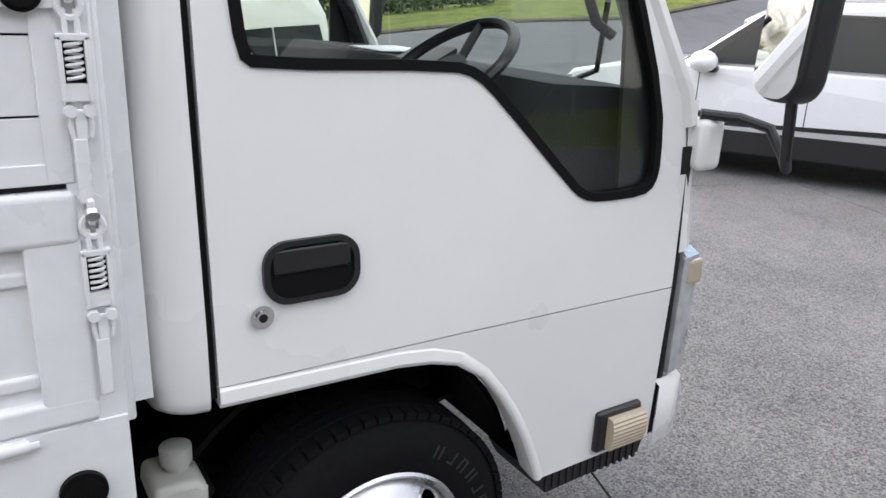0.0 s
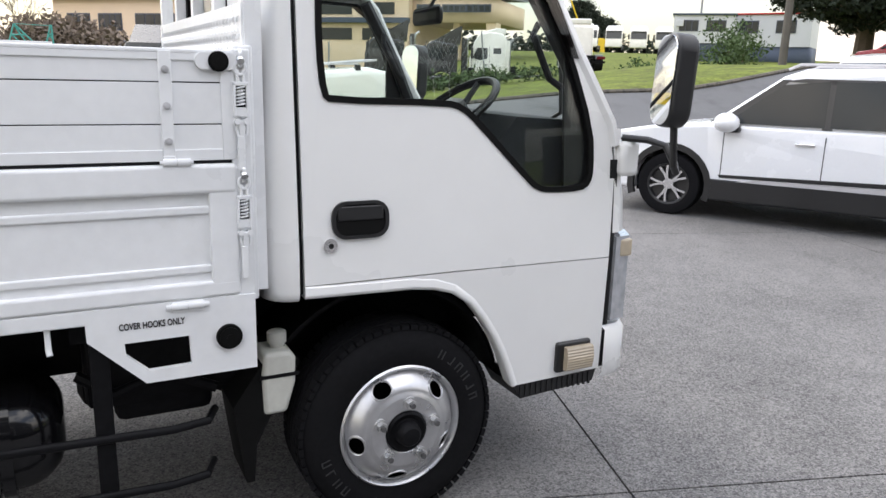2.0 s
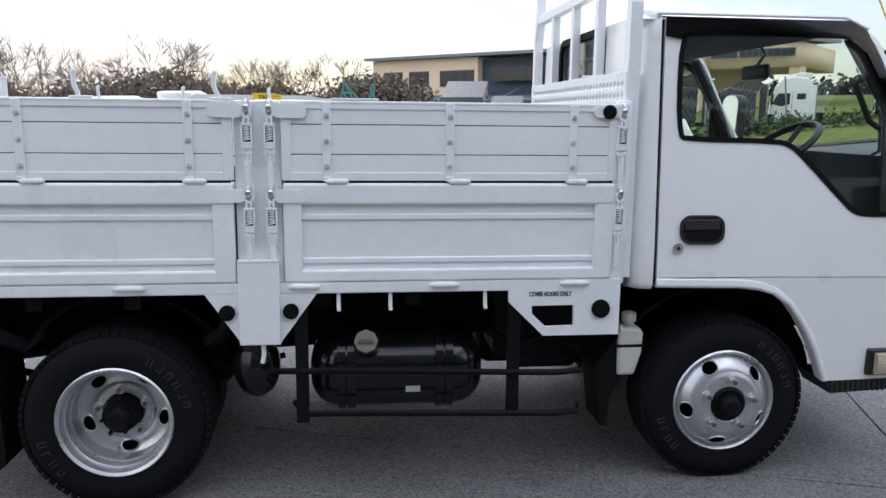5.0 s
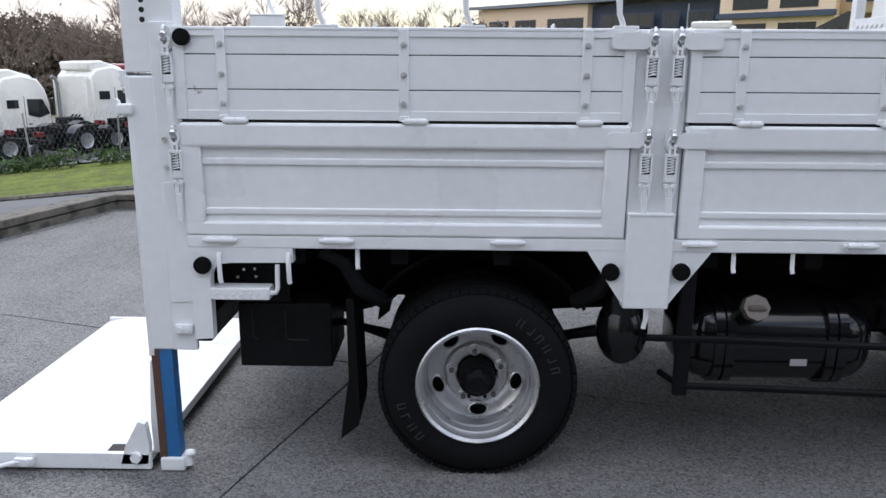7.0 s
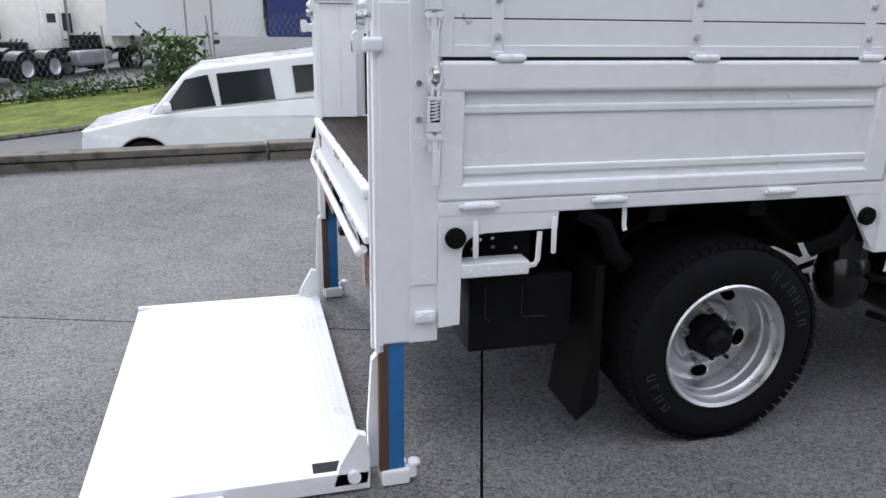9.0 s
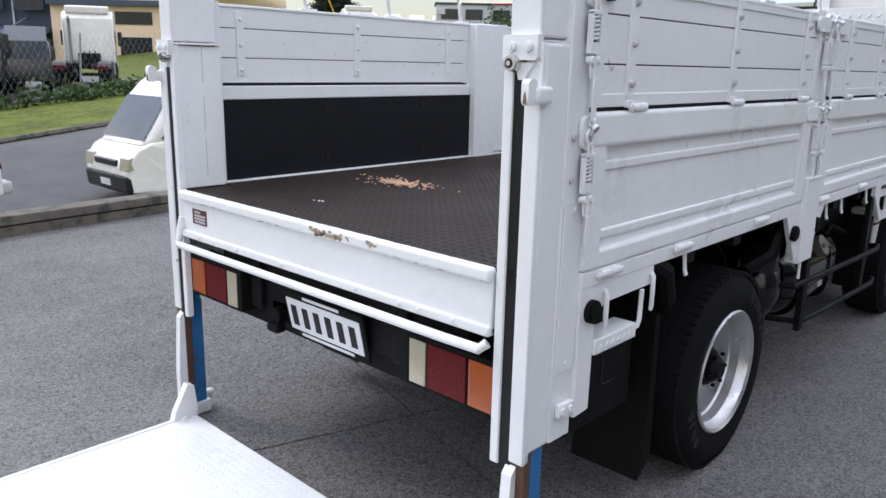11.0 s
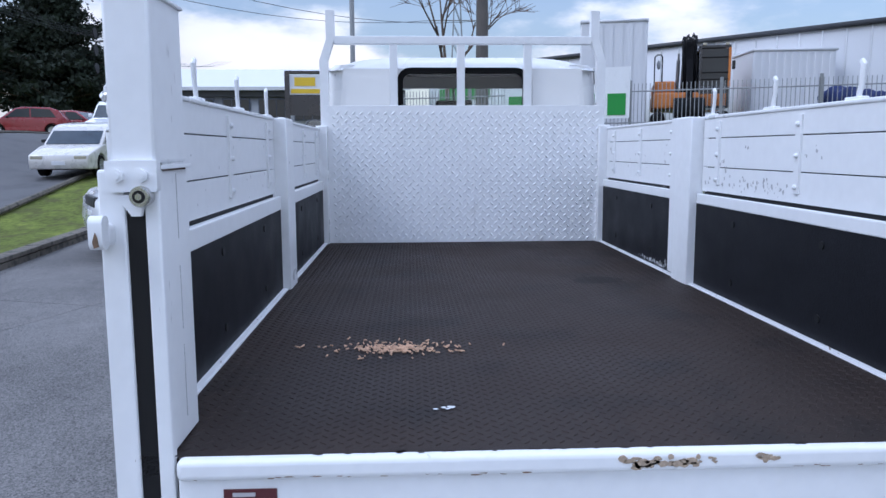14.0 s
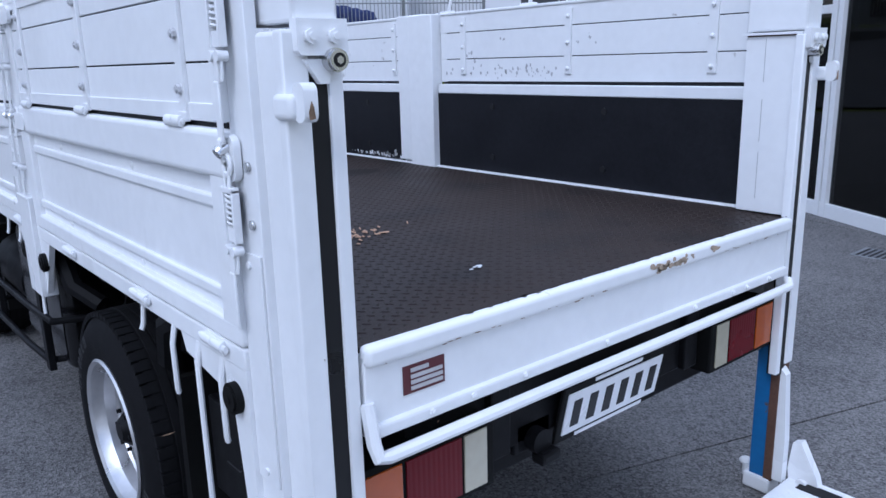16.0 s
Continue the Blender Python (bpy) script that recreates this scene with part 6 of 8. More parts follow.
def car(name, label, category, paint, W, wb, r, belt, top, green, windows, screens, z0=0.24, taper=0.11, spokes=5, rim_mat=SILVER, clad=None, extras=None, group="", bevel=0.05):
    """A parked car: x forward, origin on the ground between the axles. top: body outline from front to rear above z0; green: cabin outline."""
    root = thing(name, label, category, group)
    half = W / 2
    def wide(z):
        return half * (1 - taper * max(0.0, z - belt)) - 0.012
    ra = r * 1.17
    def arch(cx):
        h = math.sqrt(max(0.0, ra * ra - (r - z0) ** 2))
        a0 = math.degrees(math.atan2(z0 - r, -h))
        return arc(cx, r, ra, a0 % 360, (180 - a0) % 360 - 360 if (180 - a0) % 360 > a0 % 360 else (180 - a0) % 360, 12)
    rear_arch, front_arch = arch(-wb / 2), arch(wb / 2)
    poly = list(top) + rear_arch + front_arch
    def solid(nm, outline, mtl, lean_it, w0, bev=0.035):
        s = Shape().prism(outline, "y", -w0, w0)
        es = [e for e in s.bm.edges if len(e.link_faces) == 2 and e.calc_face_angle(0) > 1.0]
        bmesh.ops.bevel(s.bm, geom=es, offset=bev, segments=3, affect="EDGES", profile=0.5)
        L = max(abs(x) for x, z in outline)
        for v in s.bm.verts:
            if lean_it:
                v.co.y *= wide(v.co.z) / half
            else:
                v.co.y *= 1 - 0.1 * max(0, (abs(v.co.x) - 0.72 * L) / (0.28 * L)) ** 2
        return part(nm, s, mtl, root, "", 40)
    body = solid("body", poly, paint, False, half)
    cabin = solid("cabin", green, paint, True, half - 0.02, bevel)
    s = Shape().box(-wb / 2 - ra, wb / 2 + ra, -half + 0.16, half - 0.16, z0 - 0.02, z0 + 0.35)
    part("underbody", s, CHASSIS, root)
    for sd in (-1, 1):
        for win in windows:
            s = Shape().prism(win, "y", 0.0, 0.012)
            for v in s.bm.verts:
                v.co.y = sd * (wide(v.co.z) - 0.012 + v.co.y)
            part("side_window", s, GLASS_SOLID, cabin, "dark side glass")
        for cx in (wb / 2, -wb / 2):
            if clad:
                pts = arc(cx, r, ra + 0.055, 200, -20, 16) + arc(cx, r, ra - 0.01, -20, 200, 16)
                part("arch_cladding", Shape().prism(pts, "y", sd * (half - 0.05), sd * (half + 0.008)), clad, body)
            wheel_e = new("wheel")
            wheel_e.parent = root
            wheel_e.matrix_basis = pose(cx, sd * (half - 0.01), r, 0, 0, 0 if sd > 0 else 180)
            for nm, me in car.meshes[(r, spokes, rim_mat.name)]:
                o = new(nm, me)
                o.parent = wheel_e
        if clad:
            part("sill_cladding", Shape().box(-wb / 2 + ra, wb / 2 - ra, sd * half - 0.03, sd * half + 0.006, z0 - 0.03, z0 + 0.2, 0.02), clad, body)
    for (xa, za), (xb, zb), inset in screens:
        d = Vector((xb - xa, zb - za)).normalized()
        n = Vector((-d.y, d.x))
        if n.y < 0:
            n = -n
        s = Shape()
        rows = []
        for off in (0.004, 0.012):
            rows.append([s.bm.verts.new((x + n.x * off, y * (wide(z) - inset), z + n.y * off)) for x, z, y in ((xa, za, -1), (xa, za, 1), (xb, zb, 1), (xb, zb, -1))])
        s.bm.faces.new(rows[0][::-1])
        s.bm.faces.new(rows[1])
        s.skin(rows, True)
        part("screen", s, GLASS_PALE, cabin, "pale reflecting windscreen")
    if extras:
        extras(root, body, cabin, half, wide)
    return root


GLASS_SOLID = mat("car_window", (0.02, 0.024, 0.026), 0.06, spread=0.2, grain=2, stain=1.2)
GLASS_PALE = mat("windscreen_glass", (0.03, 0.042, 0.052), 0.05, spread=0.35, grain=3, stain=2.5, coat=0.15)
car.meshes = {}
for key in ((0.335, 5, CHROME), (0.33, 0, SILVER), (0.36, 0, SILVER), (0.3, 0, SILVER)):
    car.meshes[(key[0], key[1], key[2].name)] = car_wheel_meshes(key[0], 0.21, key[1], key[2])


def suv_extras(root, body, cabin, half, wide):
    for sd in (-1, 1):
        part("headlamp", Shape().prism([(1.78, 0.86), (2.06, 0.79), (2.1, 0.72), (1.98, 0.72), (1.75, 0.8)], "y", sd * (half - 0.3), sd * (half - 0.055)), CLEAR_LENS, body, "slim headlamp")
        part("fog_lamp", Shape().box(2.06, 2.12, sd * (half - 0.32), sd * (half - 0.16), 0.4, 0.56, 0.02), PLASTIC, body)
        m_ = part("door_mirror", Shape().ball((0.74, sd * (half + 0.12), 1.03), 0.14, 16, (0.9, 0.95, 0.72)), CAR_WHITE, root, "white door mirror")
        part("mirror_stem", Shape().box(0.62, 0.8, sd * half - 0.03, sd * (half + 0.1), 0.93, 1.0, 0.03), PLASTIC, m_)
        for x in (0.78, -0.15, -1.02):
            part("door_gap", Shape().box(x - 0.004, x + 0.004, sd * half - 0.01, sd * half + 0.0015, 0.45, 0.93), INK, body)
        for x in (0.02, -0.9):
            part("door_handle", Shape().box(x - 0.09, x + 0.09, sd * half, sd * (half + 0.028), 0.84, 0.862, 0.008), CHROME, body, "bright door handle")
        part("side_strip", Shape().prism([(0.62, 0.425), (-0.98, 0.435), (-1.02, 0.495), (0.4, 0.46)], "y", sd * (half - 0.01), sd * (half + 0.014)), STICKER_SILVER, body, "bright sill strip")
        part("roof_rail", Shape().tube([(0.3, sd * 0.6, 1.57), (0.2, sd * 0.6, 1.62), (-1.2, sd * 0.6, 1.62), (-1.35, sd * 0.6, 1.57)], 0.016, 6), STICKER_SILVER, cabin)
        part("tail_lamp", Shape().box(-2.1, -1.9, sd * (half - 0.3), sd * (half - 0.05), 0.78, 0.92, 0.02), RED_LENS, body)
    for sd in (-1, 1):
        for post in ([(0.9, 1.0), (0.3, 1.47), (0.22, 1.47), (0.74, 1.0)], [(-0.1, 1.0), (-0.1, 1.475), (-0.19, 1.475), (-0.19, 1.0)], [(-1.0, 1.0), (-0.95, 1.47), (-1.09, 1.465), (-1.16, 1.03)], [(0.3, 1.45), (-1.45, 1.395), (-1.45, 1.425), (-0.9, 1.478), (0.1, 1.482)]):
            s = Shape().prism(post, "y", 0.0, 0.009)
            for v in s.bm.verts:
                v.co.y = sd * (wide(v.co.z) - 0.012 + v.co.y)
            part("black_pillar", s, CAR_BLACK, cabin, "gloss black window pillar")
        part("sill_moulding", Shape().prism([(0.78, 0.455), (-1.0, 0.5), (-0.98, 0.545), (0.8, 0.485)], "y", sd * (half - 0.01), sd * (half + 0.009)), PLASTIC, body)
    part("grille", Shape().box(2.05, 2.12, -0.42, 0.42, 0.66, 0.8, 0.02), PLASTIC, body, "black front grille")
    part("lower_grille", Shape().box(2.0, 2.115, -0.6, 0.6, 0.3, 0.48, 0.03), PLASTIC, body)
    part("number_plate", Shape().box(2.115, 2.125, -0.18, 0.18, 0.5, 0.61), PLATE_WHITE, body)


SUV_TOP = [(2.1, 0.3), (2.13, 0.5), (2.1, 0.75), (2.0, 0.86), (1.5, 0.96), (0.95, 1.0), (-1.9, 1.0), (-2.1, 0.95), (-2.14, 0.6), (-2.08, 0.3)]
SUV_GREEN = [(1.0, 0.97), (0.3, 1.5), (0.1, 1.575), (-0.8, 1.59), (-1.6, 1.54), (-1.85, 1.36), (-2.05, 0.97)]
SUV_WIN = [[(0.78, 1.02), (0.28, 1.42), (-0.12, 1.46), (-0.12, 1.02)], [(-0.17, 1.02), (-0.17, 1.46), (-0.98, 1.46), (-1.05, 1.02)], [(-1.12, 1.06), (-1.05, 1.45), (-1.45, 1.4), (-1.6, 1.2)]]
suv = car("suv", "white compact suv with black cladding and split-spoke alloy wheels", "car", CAR_WHITE, 1.8, 2.61, 0.335, 0.97, SUV_TOP, SUV_GREEN, SUV_WIN, [((0.95, 1.01), (0.3, 1.49), 0.1), ((-2.02, 1.05), (-1.86, 1.35), 0.16)], clad=PLASTIC, rim_mat=CHROME, extras=suv_extras)
suv.matrix_basis = pose(9.31, 2.744, 0, 0, 0, 119.0) @ Matrix.Diagonal((1.085, 1.085, 1.06, 1))


def van_extras(root, body, cabin, half, wide):
    for sd in (-1, 1):
        part("headlamp", Shape().prism([(1.95, 0.95), (2.28, 0.86), (2.33, 0.68), (2.1, 0.7)], "y", sd * (half - 0.36), sd * (half - 0.06)), CLEAR_LENS, body)
        m_ = part("door_mirror", Shape().box(1.5, 1.62, sd * (half + 0.02), sd * (half + 0.2), 1.08, 1.26, 0.04, 3), PLASTIC, root, "black door mirror")
        for x in (0.62, -0.4):
            part("door_gap", Shape().box(x - 0.004, x + 0.004, sd * half - 0.01, sd * half + 0.0015, 0.4, 1.1), INK, body)
        part("door_handle", Shape().box(0.66, 0.84, sd * half, sd * (half + 0.025), 0.98, 1.01, 0.008), PLASTIC, body)
        part("side_rail_line", Shape().box(-2.0, 0.5, sd * half - 0.01, sd * half + 0.004, 0.98, 1.0), INK, body)
        for x in (0.6, -0.5, -1.6):
            part("rack_foot", Shape().box(x - 0.05, x + 0.05, sd * 0.64, sd * 0.7, 2.12, 2.26, 0.01), PLASTIC, cabin)
    part("front_bumper", Shape().box(2.15, 2.37, -half + 0.07, half - 0.07, 0.3, 0.62, 0.07, 3), PLASTIC, body, "black front bumper")
    part("grille", Shape().box(2.2, 2.335, -0.4, 0.4, 0.72, 0.82, 0.02), PLASTIC, body)
    part("number_plate", Shape().box(2.365, 2.375, -0.18, 0.18, 0.4, 0.51), PLATE_WHITE, body)
    for x in (0.6, -0.5, -1.6):
        part("roof_bar", Shape().box(x - 0.025, x + 0.025, -0.72, 0.72, 2.25, 2.28, 0.008), STICKER_SILVER, cabin, "silver roof rack bar")
    for y in (-0.3, 0.1, 0.35):
        part("carried_pole", Shape().rod((0.95, y, 2.3), (-2.1, y, 2.3), 0.02, 8), STICKER_SILVER, cabin)
    part("beacon", Shape().box(0.7, 0.82, 0.5, 0.66, 2.28, 2.42, 0.02), AMBER, cabin, "amber beacon")


VAN_TOP = [(2.3, 0.32), (2.34, 0.62), (2.28, 0.82), (2.12, 0.98), (1.9, 1.06), (-2.3, 1.06), (-2.36, 0.8), (-2.34, 0.3)]
VAN_GREEN = [(2.06, 1.0), (1.42, 1.74), (1.2, 1.93), (0.8, 2.1), (0.2, 2.2), (-1.8, 2.2), (-2.15, 2.1), (-2.28, 1.8), (-2.34, 1.0)]
VAN_WIN = [[(1.72, 1.1), (1.2, 1.66), (0.72, 1.68), (0.7, 1.08)], [(0.5, 1.68), (0.34, 1.22), (0.22, 1.12), (-0.42, 1.12), (-0.42, 1.68)], [(-0.45, 1.12), (-0.45, 1.68), (-1.3, 1.68), (-1.3, 1.12)], [(-1.33, 1.12), (-1.33, 1.68), (-2.1, 1.66), (-2.16, 1.12)]]
van = car("van", "cream-white high van with dark windows and a roof rack", "van", CAR_CREAM, 1.72, 2.57, 0.33, 1.0, VAN_TOP, VAN_GREEN, VAN_WIN, [((1.97, 1.1), (1.44, 1.71), 0.09), ((-2.33, 1.2), (-2.26, 1.7), 0.2)], taper=0.1, spokes=0, extras=van_extras, bevel=0.13)
slope = math.degrees(math.atan(0.1))
van.matrix_basis = pose(5.0, 10.5, road_z(5.0) + 0.02, 0, slope, 180)


def ute_extras(root, body, cabin, half, wide):
    for sd in (-1, 1):
        part("tail_lamp", Shape().prism([(-2.42, 1.0), (-2.2, 0.98), (-2.3, 0.85), (-2.44, 0.82)], "y", sd * (half - 0.28), sd * (half - 0.02)), RED_LENS, body, "red rear lamp")
        part("headlamp", Shape().box(2.2, 2.34, sd * (half - 0.4), sd * (half - 0.06), 0.82, 0.98, 0.03), CLEAR_LENS, body)
        part("door_mirror", Shape().box(0.95, 1.07, sd * (half + 0.02), sd * (half + 0.18), 1.12, 1.28, 0.04, 3), CAR_WHITE, root)
    part("bumper", Shape().box(-2.55, -2.4, -half + 0.08, half - 0.08, 0.45, 0.62, 0.04), STICKER_SILVER, body)


UTE_TOP = [(2.35, 0.45), (2.38, 0.7), (2.32, 0.98), (1.3, 1.1), (-2.4, 1.1), (-2.45, 0.9), (-2.42, 0.45)]
UTE_GREEN = [(1.35, 1.08), (0.75, 1.62), (0.5, 1.74), (-0.7, 1.77), (-2.1, 1.8), (-2.28, 1.7), (-2.4, 1.08)]
UTE_WIN = [[(1.1, 1.14), (0.7, 1.58), (0.35, 1.62), (0.3, 1.14)], [(0.22, 1.14), (0.22, 1.62), (-0.6, 1.62), (-0.62, 1.14)], [(-0.95, 1.2), (-0.95, 1.62), (-2.0, 1.6), (-2.1, 1.2)]]
ute = car("pickup_truck", "white double-cab pickup with a white canopy", "pickup", CAR_WHITE, 1.82, 3.0, 0.36, 1.08, UTE_TOP, UTE_GREEN, UTE_WIN, [((1.3, 1.12), (0.76, 1.6), 0.1), ((-2.38, 1.2), (-2.3, 1.62), 0.16)], z0=0.4, spokes=0, extras=ute_extras, group="parked vehicles on the road")
ute.matrix_basis = pose(-1.5, 10.5, road_z(-1.5) + 0.02, 0, slope, 180)
copy_thing(ute, pose(31.0, 12.5, land(31, 12.5) + 0.02, 0, slope, 182))
SEDAN_TOP = [(2.2, 0.3), (2.25, 0.5), (2.18, 0.7), (1.2, 0.88), (-1.5, 0.9), (-2.2, 0.88), (-2.3, 0.6), (-2.25, 0.3)]
SEDAN_GREEN = [(1.15, 0.86), (0.4, 1.35), (0.1, 1.41), (-0.9, 1.4), (-1.7, 0.88)]
SEDAN_WIN = [[(0.85, 0.92), (0.32, 1.3), (-0.25, 1.33), (-0.25, 0.92)], [(-0.32, 0.92), (-0.32, 1.33), (-0.85, 1.31), (-1.25, 0.92)]]


def sedan_extras(root, body, cabin, half, wide):
    for sd in (-1, 1):
        part("headlamp", Shape().box(2.02, 2.225, sd * (half - 0.45), sd * (half - 0.1), 0.56, 0.68, 0.03), CLEAR_LENS, body)
        part("tail_lamp", Shape().box(-2.3, -2.2, sd * (half - 0.4), sd * (half - 0.08), 0.66, 0.8, 0.03), RED_LENS, body)
        part("door_mirror", Shape().box(0.72, 0.82, sd * (half + 0.01), sd * (half + 0.14), 0.92, 1.02, 0.03, 3), PLASTIC, root)
    part("number_plate", Shape().box(2.24, 2.262, -0.18, 0.18, 0.42, 0.53), PLATE_WHITE, body)


sedan = car("sedan", "pale silver sedan parked on the sloping road", "car", CAR_SILVER, 1.74, 2.7, 0.3, 0.87, SEDAN_TOP, SEDAN_GREEN, SEDAN_WIN, [((1.1, 0.9), (0.4, 1.33), 0.1), ((-1.62, 0.93), (-0.92, 1.38), 0.1)], spokes=0, extras=sedan_extras)
sedan.matrix_basis = pose(21.5, 10.2, land(21.5, 10.2) + 0.02, 0, slope, 182)
far_car = copy_thing(sedan, pose(50.0, 13.4, land(50, 13.4) + 0.02, 0, slope, 182))
tagged(far_car, "white sedan parked far up the sloping road")
red_car = car("hatchback", "dark red hatchback parked on the verge", "car", CAR_RED, 1.74, 2.5, 0.3, 0.9, [(2.0, 0.3), (2.03, 0.6), (1.9, 0.8), (1.1, 0.92), (-1.7, 0.94), (-1.95, 0.9), (-1.98, 0.3)], [(1.1, 0.9), (0.4, 1.4), (0.1, 1.48), (-1.2, 1.46), (-1.6, 1.3), (-1.9, 0.9)], [[(0.85, 0.96), (0.35, 1.36), (-0.25, 1.4), (-0.25, 0.96)], [(-0.32, 0.96), (-0.32, 1.4), (-1.2, 1.36), (-1.45, 0.96)]], [((1.05, 0.93), (0.42, 1.38), 0.1)], spokes=0, extras=sedan_extras, group="red cars on the verge")
red_car.matrix_basis = pose(38.0, 20.0, land(38.0, 20.0) + 0.02, 0, 0, 106)
copy_thing(red_car, pose(41.5, 18.9, land(41.5, 18.9) + 0.02, 0, 0, 262))

# ---- cab-chassis trucks in the yard ----
def yard_truck(name, label, paint, group, scoop=False):
    """A bare-chassis truck: x forward, cab over the front axle at x = 1.6."""
    root = thing(name, label, "truck", group)
    for y in (-0.42, 0.42):
        part("chassis_rail", Shape().box(-6.3, 2.4, y - 0.05, y + 0.05, 0.78, 1.02), CHASSIS, root)
    for x in (-6.2, -5.0, -3.4, -2.0, -0.5):
        part("crossmember", Shape().box(x - 0.06, x + 0.06, -0.42, 0.42, 0.8, 1.0), CHASSIS, root)
    out = [(0.45, 1.05), (0.42, 3.2), (0.7, 3.5), (1.5, 3.62), (2.2, 3.45), (2.5, 3.0), (2.78, 1.9), (2.82, 0.75), (2.2, 0.75)] + arc(1.6, 0.55, 0.66, 20, 140, 8)
    if scoop:
        out = [(0.75, 1.05), (0.72, 2.75), (2.2, 2.95), (2.5, 2.75), (2.78, 1.9), (2.82, 0.75), (2.2, 0.75)] + arc(1.6, 0.55, 0.66, 20, 140, 8)
    cab = part("cab", Shape().prism(out, "y", -1.2, 1.2, bevel=0.1), paint, root, "tall cab with rounded corners")
    if scoop:
        part("roof_scoop", Shape().prism([(0.6, 2.75), (0.5, 3.75), (0.62, 3.78), (2.1, 2.95), (2.0, 2.9)], "y", -1.05, 1.05), paint, cab, "black wind deflector")
    else:
        part("roof_fairing", Shape().prism([(0.5, 3.45), (0.45, 3.8), (1.1, 3.86), (2.0, 3.6), (2.2, 3.4)], "y", -1.02, 1.02, bevel=0.08), paint, cab)
        part("sun_visor", Shape().prism([(2.35, 3.12), (2.72, 3.02), (2.72, 2.95), (2.4, 3.0)], "y", -1.1, 1.1), PLASTIC, cab)
    for sd in (-1, 1):
        part("side_window", Shape().prism([(1.62, 1.95), (1.62, 2.62), (2.3, 2.6), (2.6, 1.98), (2.1, 1.82)], "y", sd * 1.195, sd * 1.215), GLASS_SOLID, cab)
        part("bunk_window", Shape().box(0.75, 1.25, sd * 1.195, sd * 1.212, 2.25, 2.6, 0.0), GLASS_SOLID, cab)
        for x in (1.5, 2.64):
            part("door_gap", Shape().box(x - 0.012, x + 0.012, sd * 1.2 - 0.003, sd * 1.2 + 0.003, 1.15, 2.75), DARK_TRIM, cab)
        part("door_handle", Shape().box(1.58, 1.75, sd * 1.2, sd * 1.23, 1.55, 1.6, 0.01), PLASTIC, cab)
        part("door_mirror", Shape().box(2.55, 2.7, sd * 1.28, sd * 1.5, 1.9, 2.65, 0.05), PLASTIC, cab)
        part("step_panel", Shape().box(2.28, 2.75, sd * 1.16 - 0.05, sd * 1.16 + 0.05, 0.42, 0.76, 0.03), DARK_TRIM, cab)
        part("side_fairing", Shape().box(0.2, 0.44, sd * 1.14 - 0.03, sd * 1.14 + 0.03, 1.0, 3.1, 0.02), paint, cab)
        for x in (-4.6, -3.25, 1.6):
            w = part("wheel", Shape(sd).lathe([(0.28, -0.05), (0.3, 0.02), (0.42, 0.03), (0.5, 0.0), (0.51, -0.06), (0.51, -0.5), (0.4, -0.54)], n=28, c=(x, 1.18, 0.51)), RUBBER, root)
            part("rim", Shape(sd).lathe([(0.3, 0.01), (0.27, -0.02), (0.25, -0.1), (0.12, -0.12 if x < 0 else 0.02), (0.01, -0.12 if x < 0 else 0.03)], n=24, c=(x, 1.18, 0.51)), SILVER, w)
            if x < 0:
                part("mudguard", Shape(sd).prism(arc(x, 0.51, 0.6, 150, 30, 8) + arc(x, 0.51, 0.57, 30, 150, 8), "y", 0.65, 1.2), PLASTIC, root)
        part("tail_lamp", Shape().box(-6.38, -6.3, sd * 0.85 - 0.28, sd * 0.85 + 0.28, 0.76, 0.94, 0.02), RED_LENS, root, "red tail lamp bar")
        part("fuel_tank", Shape().box(-1.9, 0.1, sd * 0.9 - 0.28, sd * 0.9 + 0.28, 0.42, 0.98, 0.1), PLASTIC if sd > 0 else STEEL_GREY, root)
        part("air_bottle", Shape().rod((-2.6, sd * 0.75, 0.7), (-2.0, sd * 0.75, 0.7), 0.14, 12), CHASSIS, root)
    part("windscreen", Shape().prism([(2.5, 2.9), (2.77, 1.95), (2.8, 1.95), (2.54, 2.92)], "y", -1.1, 1.1), GLASS_SOLID, cab)
    part("rear_bumper", Shape().box(-6.3, -6.2, -1.15, 1.15, 0.5, 0.64), CHASSIS, root)
    part("engine_cover", Shape().box(-0.3, 0.4, -0.5, 0.5, 0.9, 1.5, 0.05), CHASSIS, root)
    part("exhaust_pipe", Shape().tube([(0.2, 0.85, 0.9), (0.2, 0.85, 2.9), (0.12, 0.85, 3.1), (-0.05, 0.85, 3.2)], 0.075, 10), STEEL_GREY if not scoop else ZINC, root)
    for y in (-0.25, 0.0, 0.25):
        part("air_hose", Shape().tube([(0.4, y, 1.6), (0.1, y, 1.3), (-0.3, y * 0.6, 1.15), (-0.7, y * 0.4, 1.1)], 0.03, 6), CHASSIS, root)
    return root


w0 = yard_truck("chassis_truck", "new white sleeper cab truck with bare chassis in the yard", CAR_CREAM, "trucks in the yard")
rng = random.Random(21)
spots = [(-16.6, 28.9), (-13.2, 30.1), (-10.2, 31.1), (-7.6, 31.7), (-20.2, 28.2), (-18.5, 37), (-15, 38), (-11.5, 39), (-8.6, 39.4), (-23.6, 27.8)]
for i, (x, y) in enumerate(spots):
    m = pose(x, y, land(x, y) + 0.02, 0, 0, 62 + rng.uniform(-4, 4))
    if i == 0:
        w0.matrix_basis = m
    else:
        copy_thing(w0, m)
b0 = yard_truck("chassis_truck", "black day cab truck with a tall wind deflector", CAR_BLACK, "dark trucks in the yard", True)
b0.matrix_basis = pose(19.3, 34.8, land(19.3, 34.8) + 0.02, 0, 0, 156)
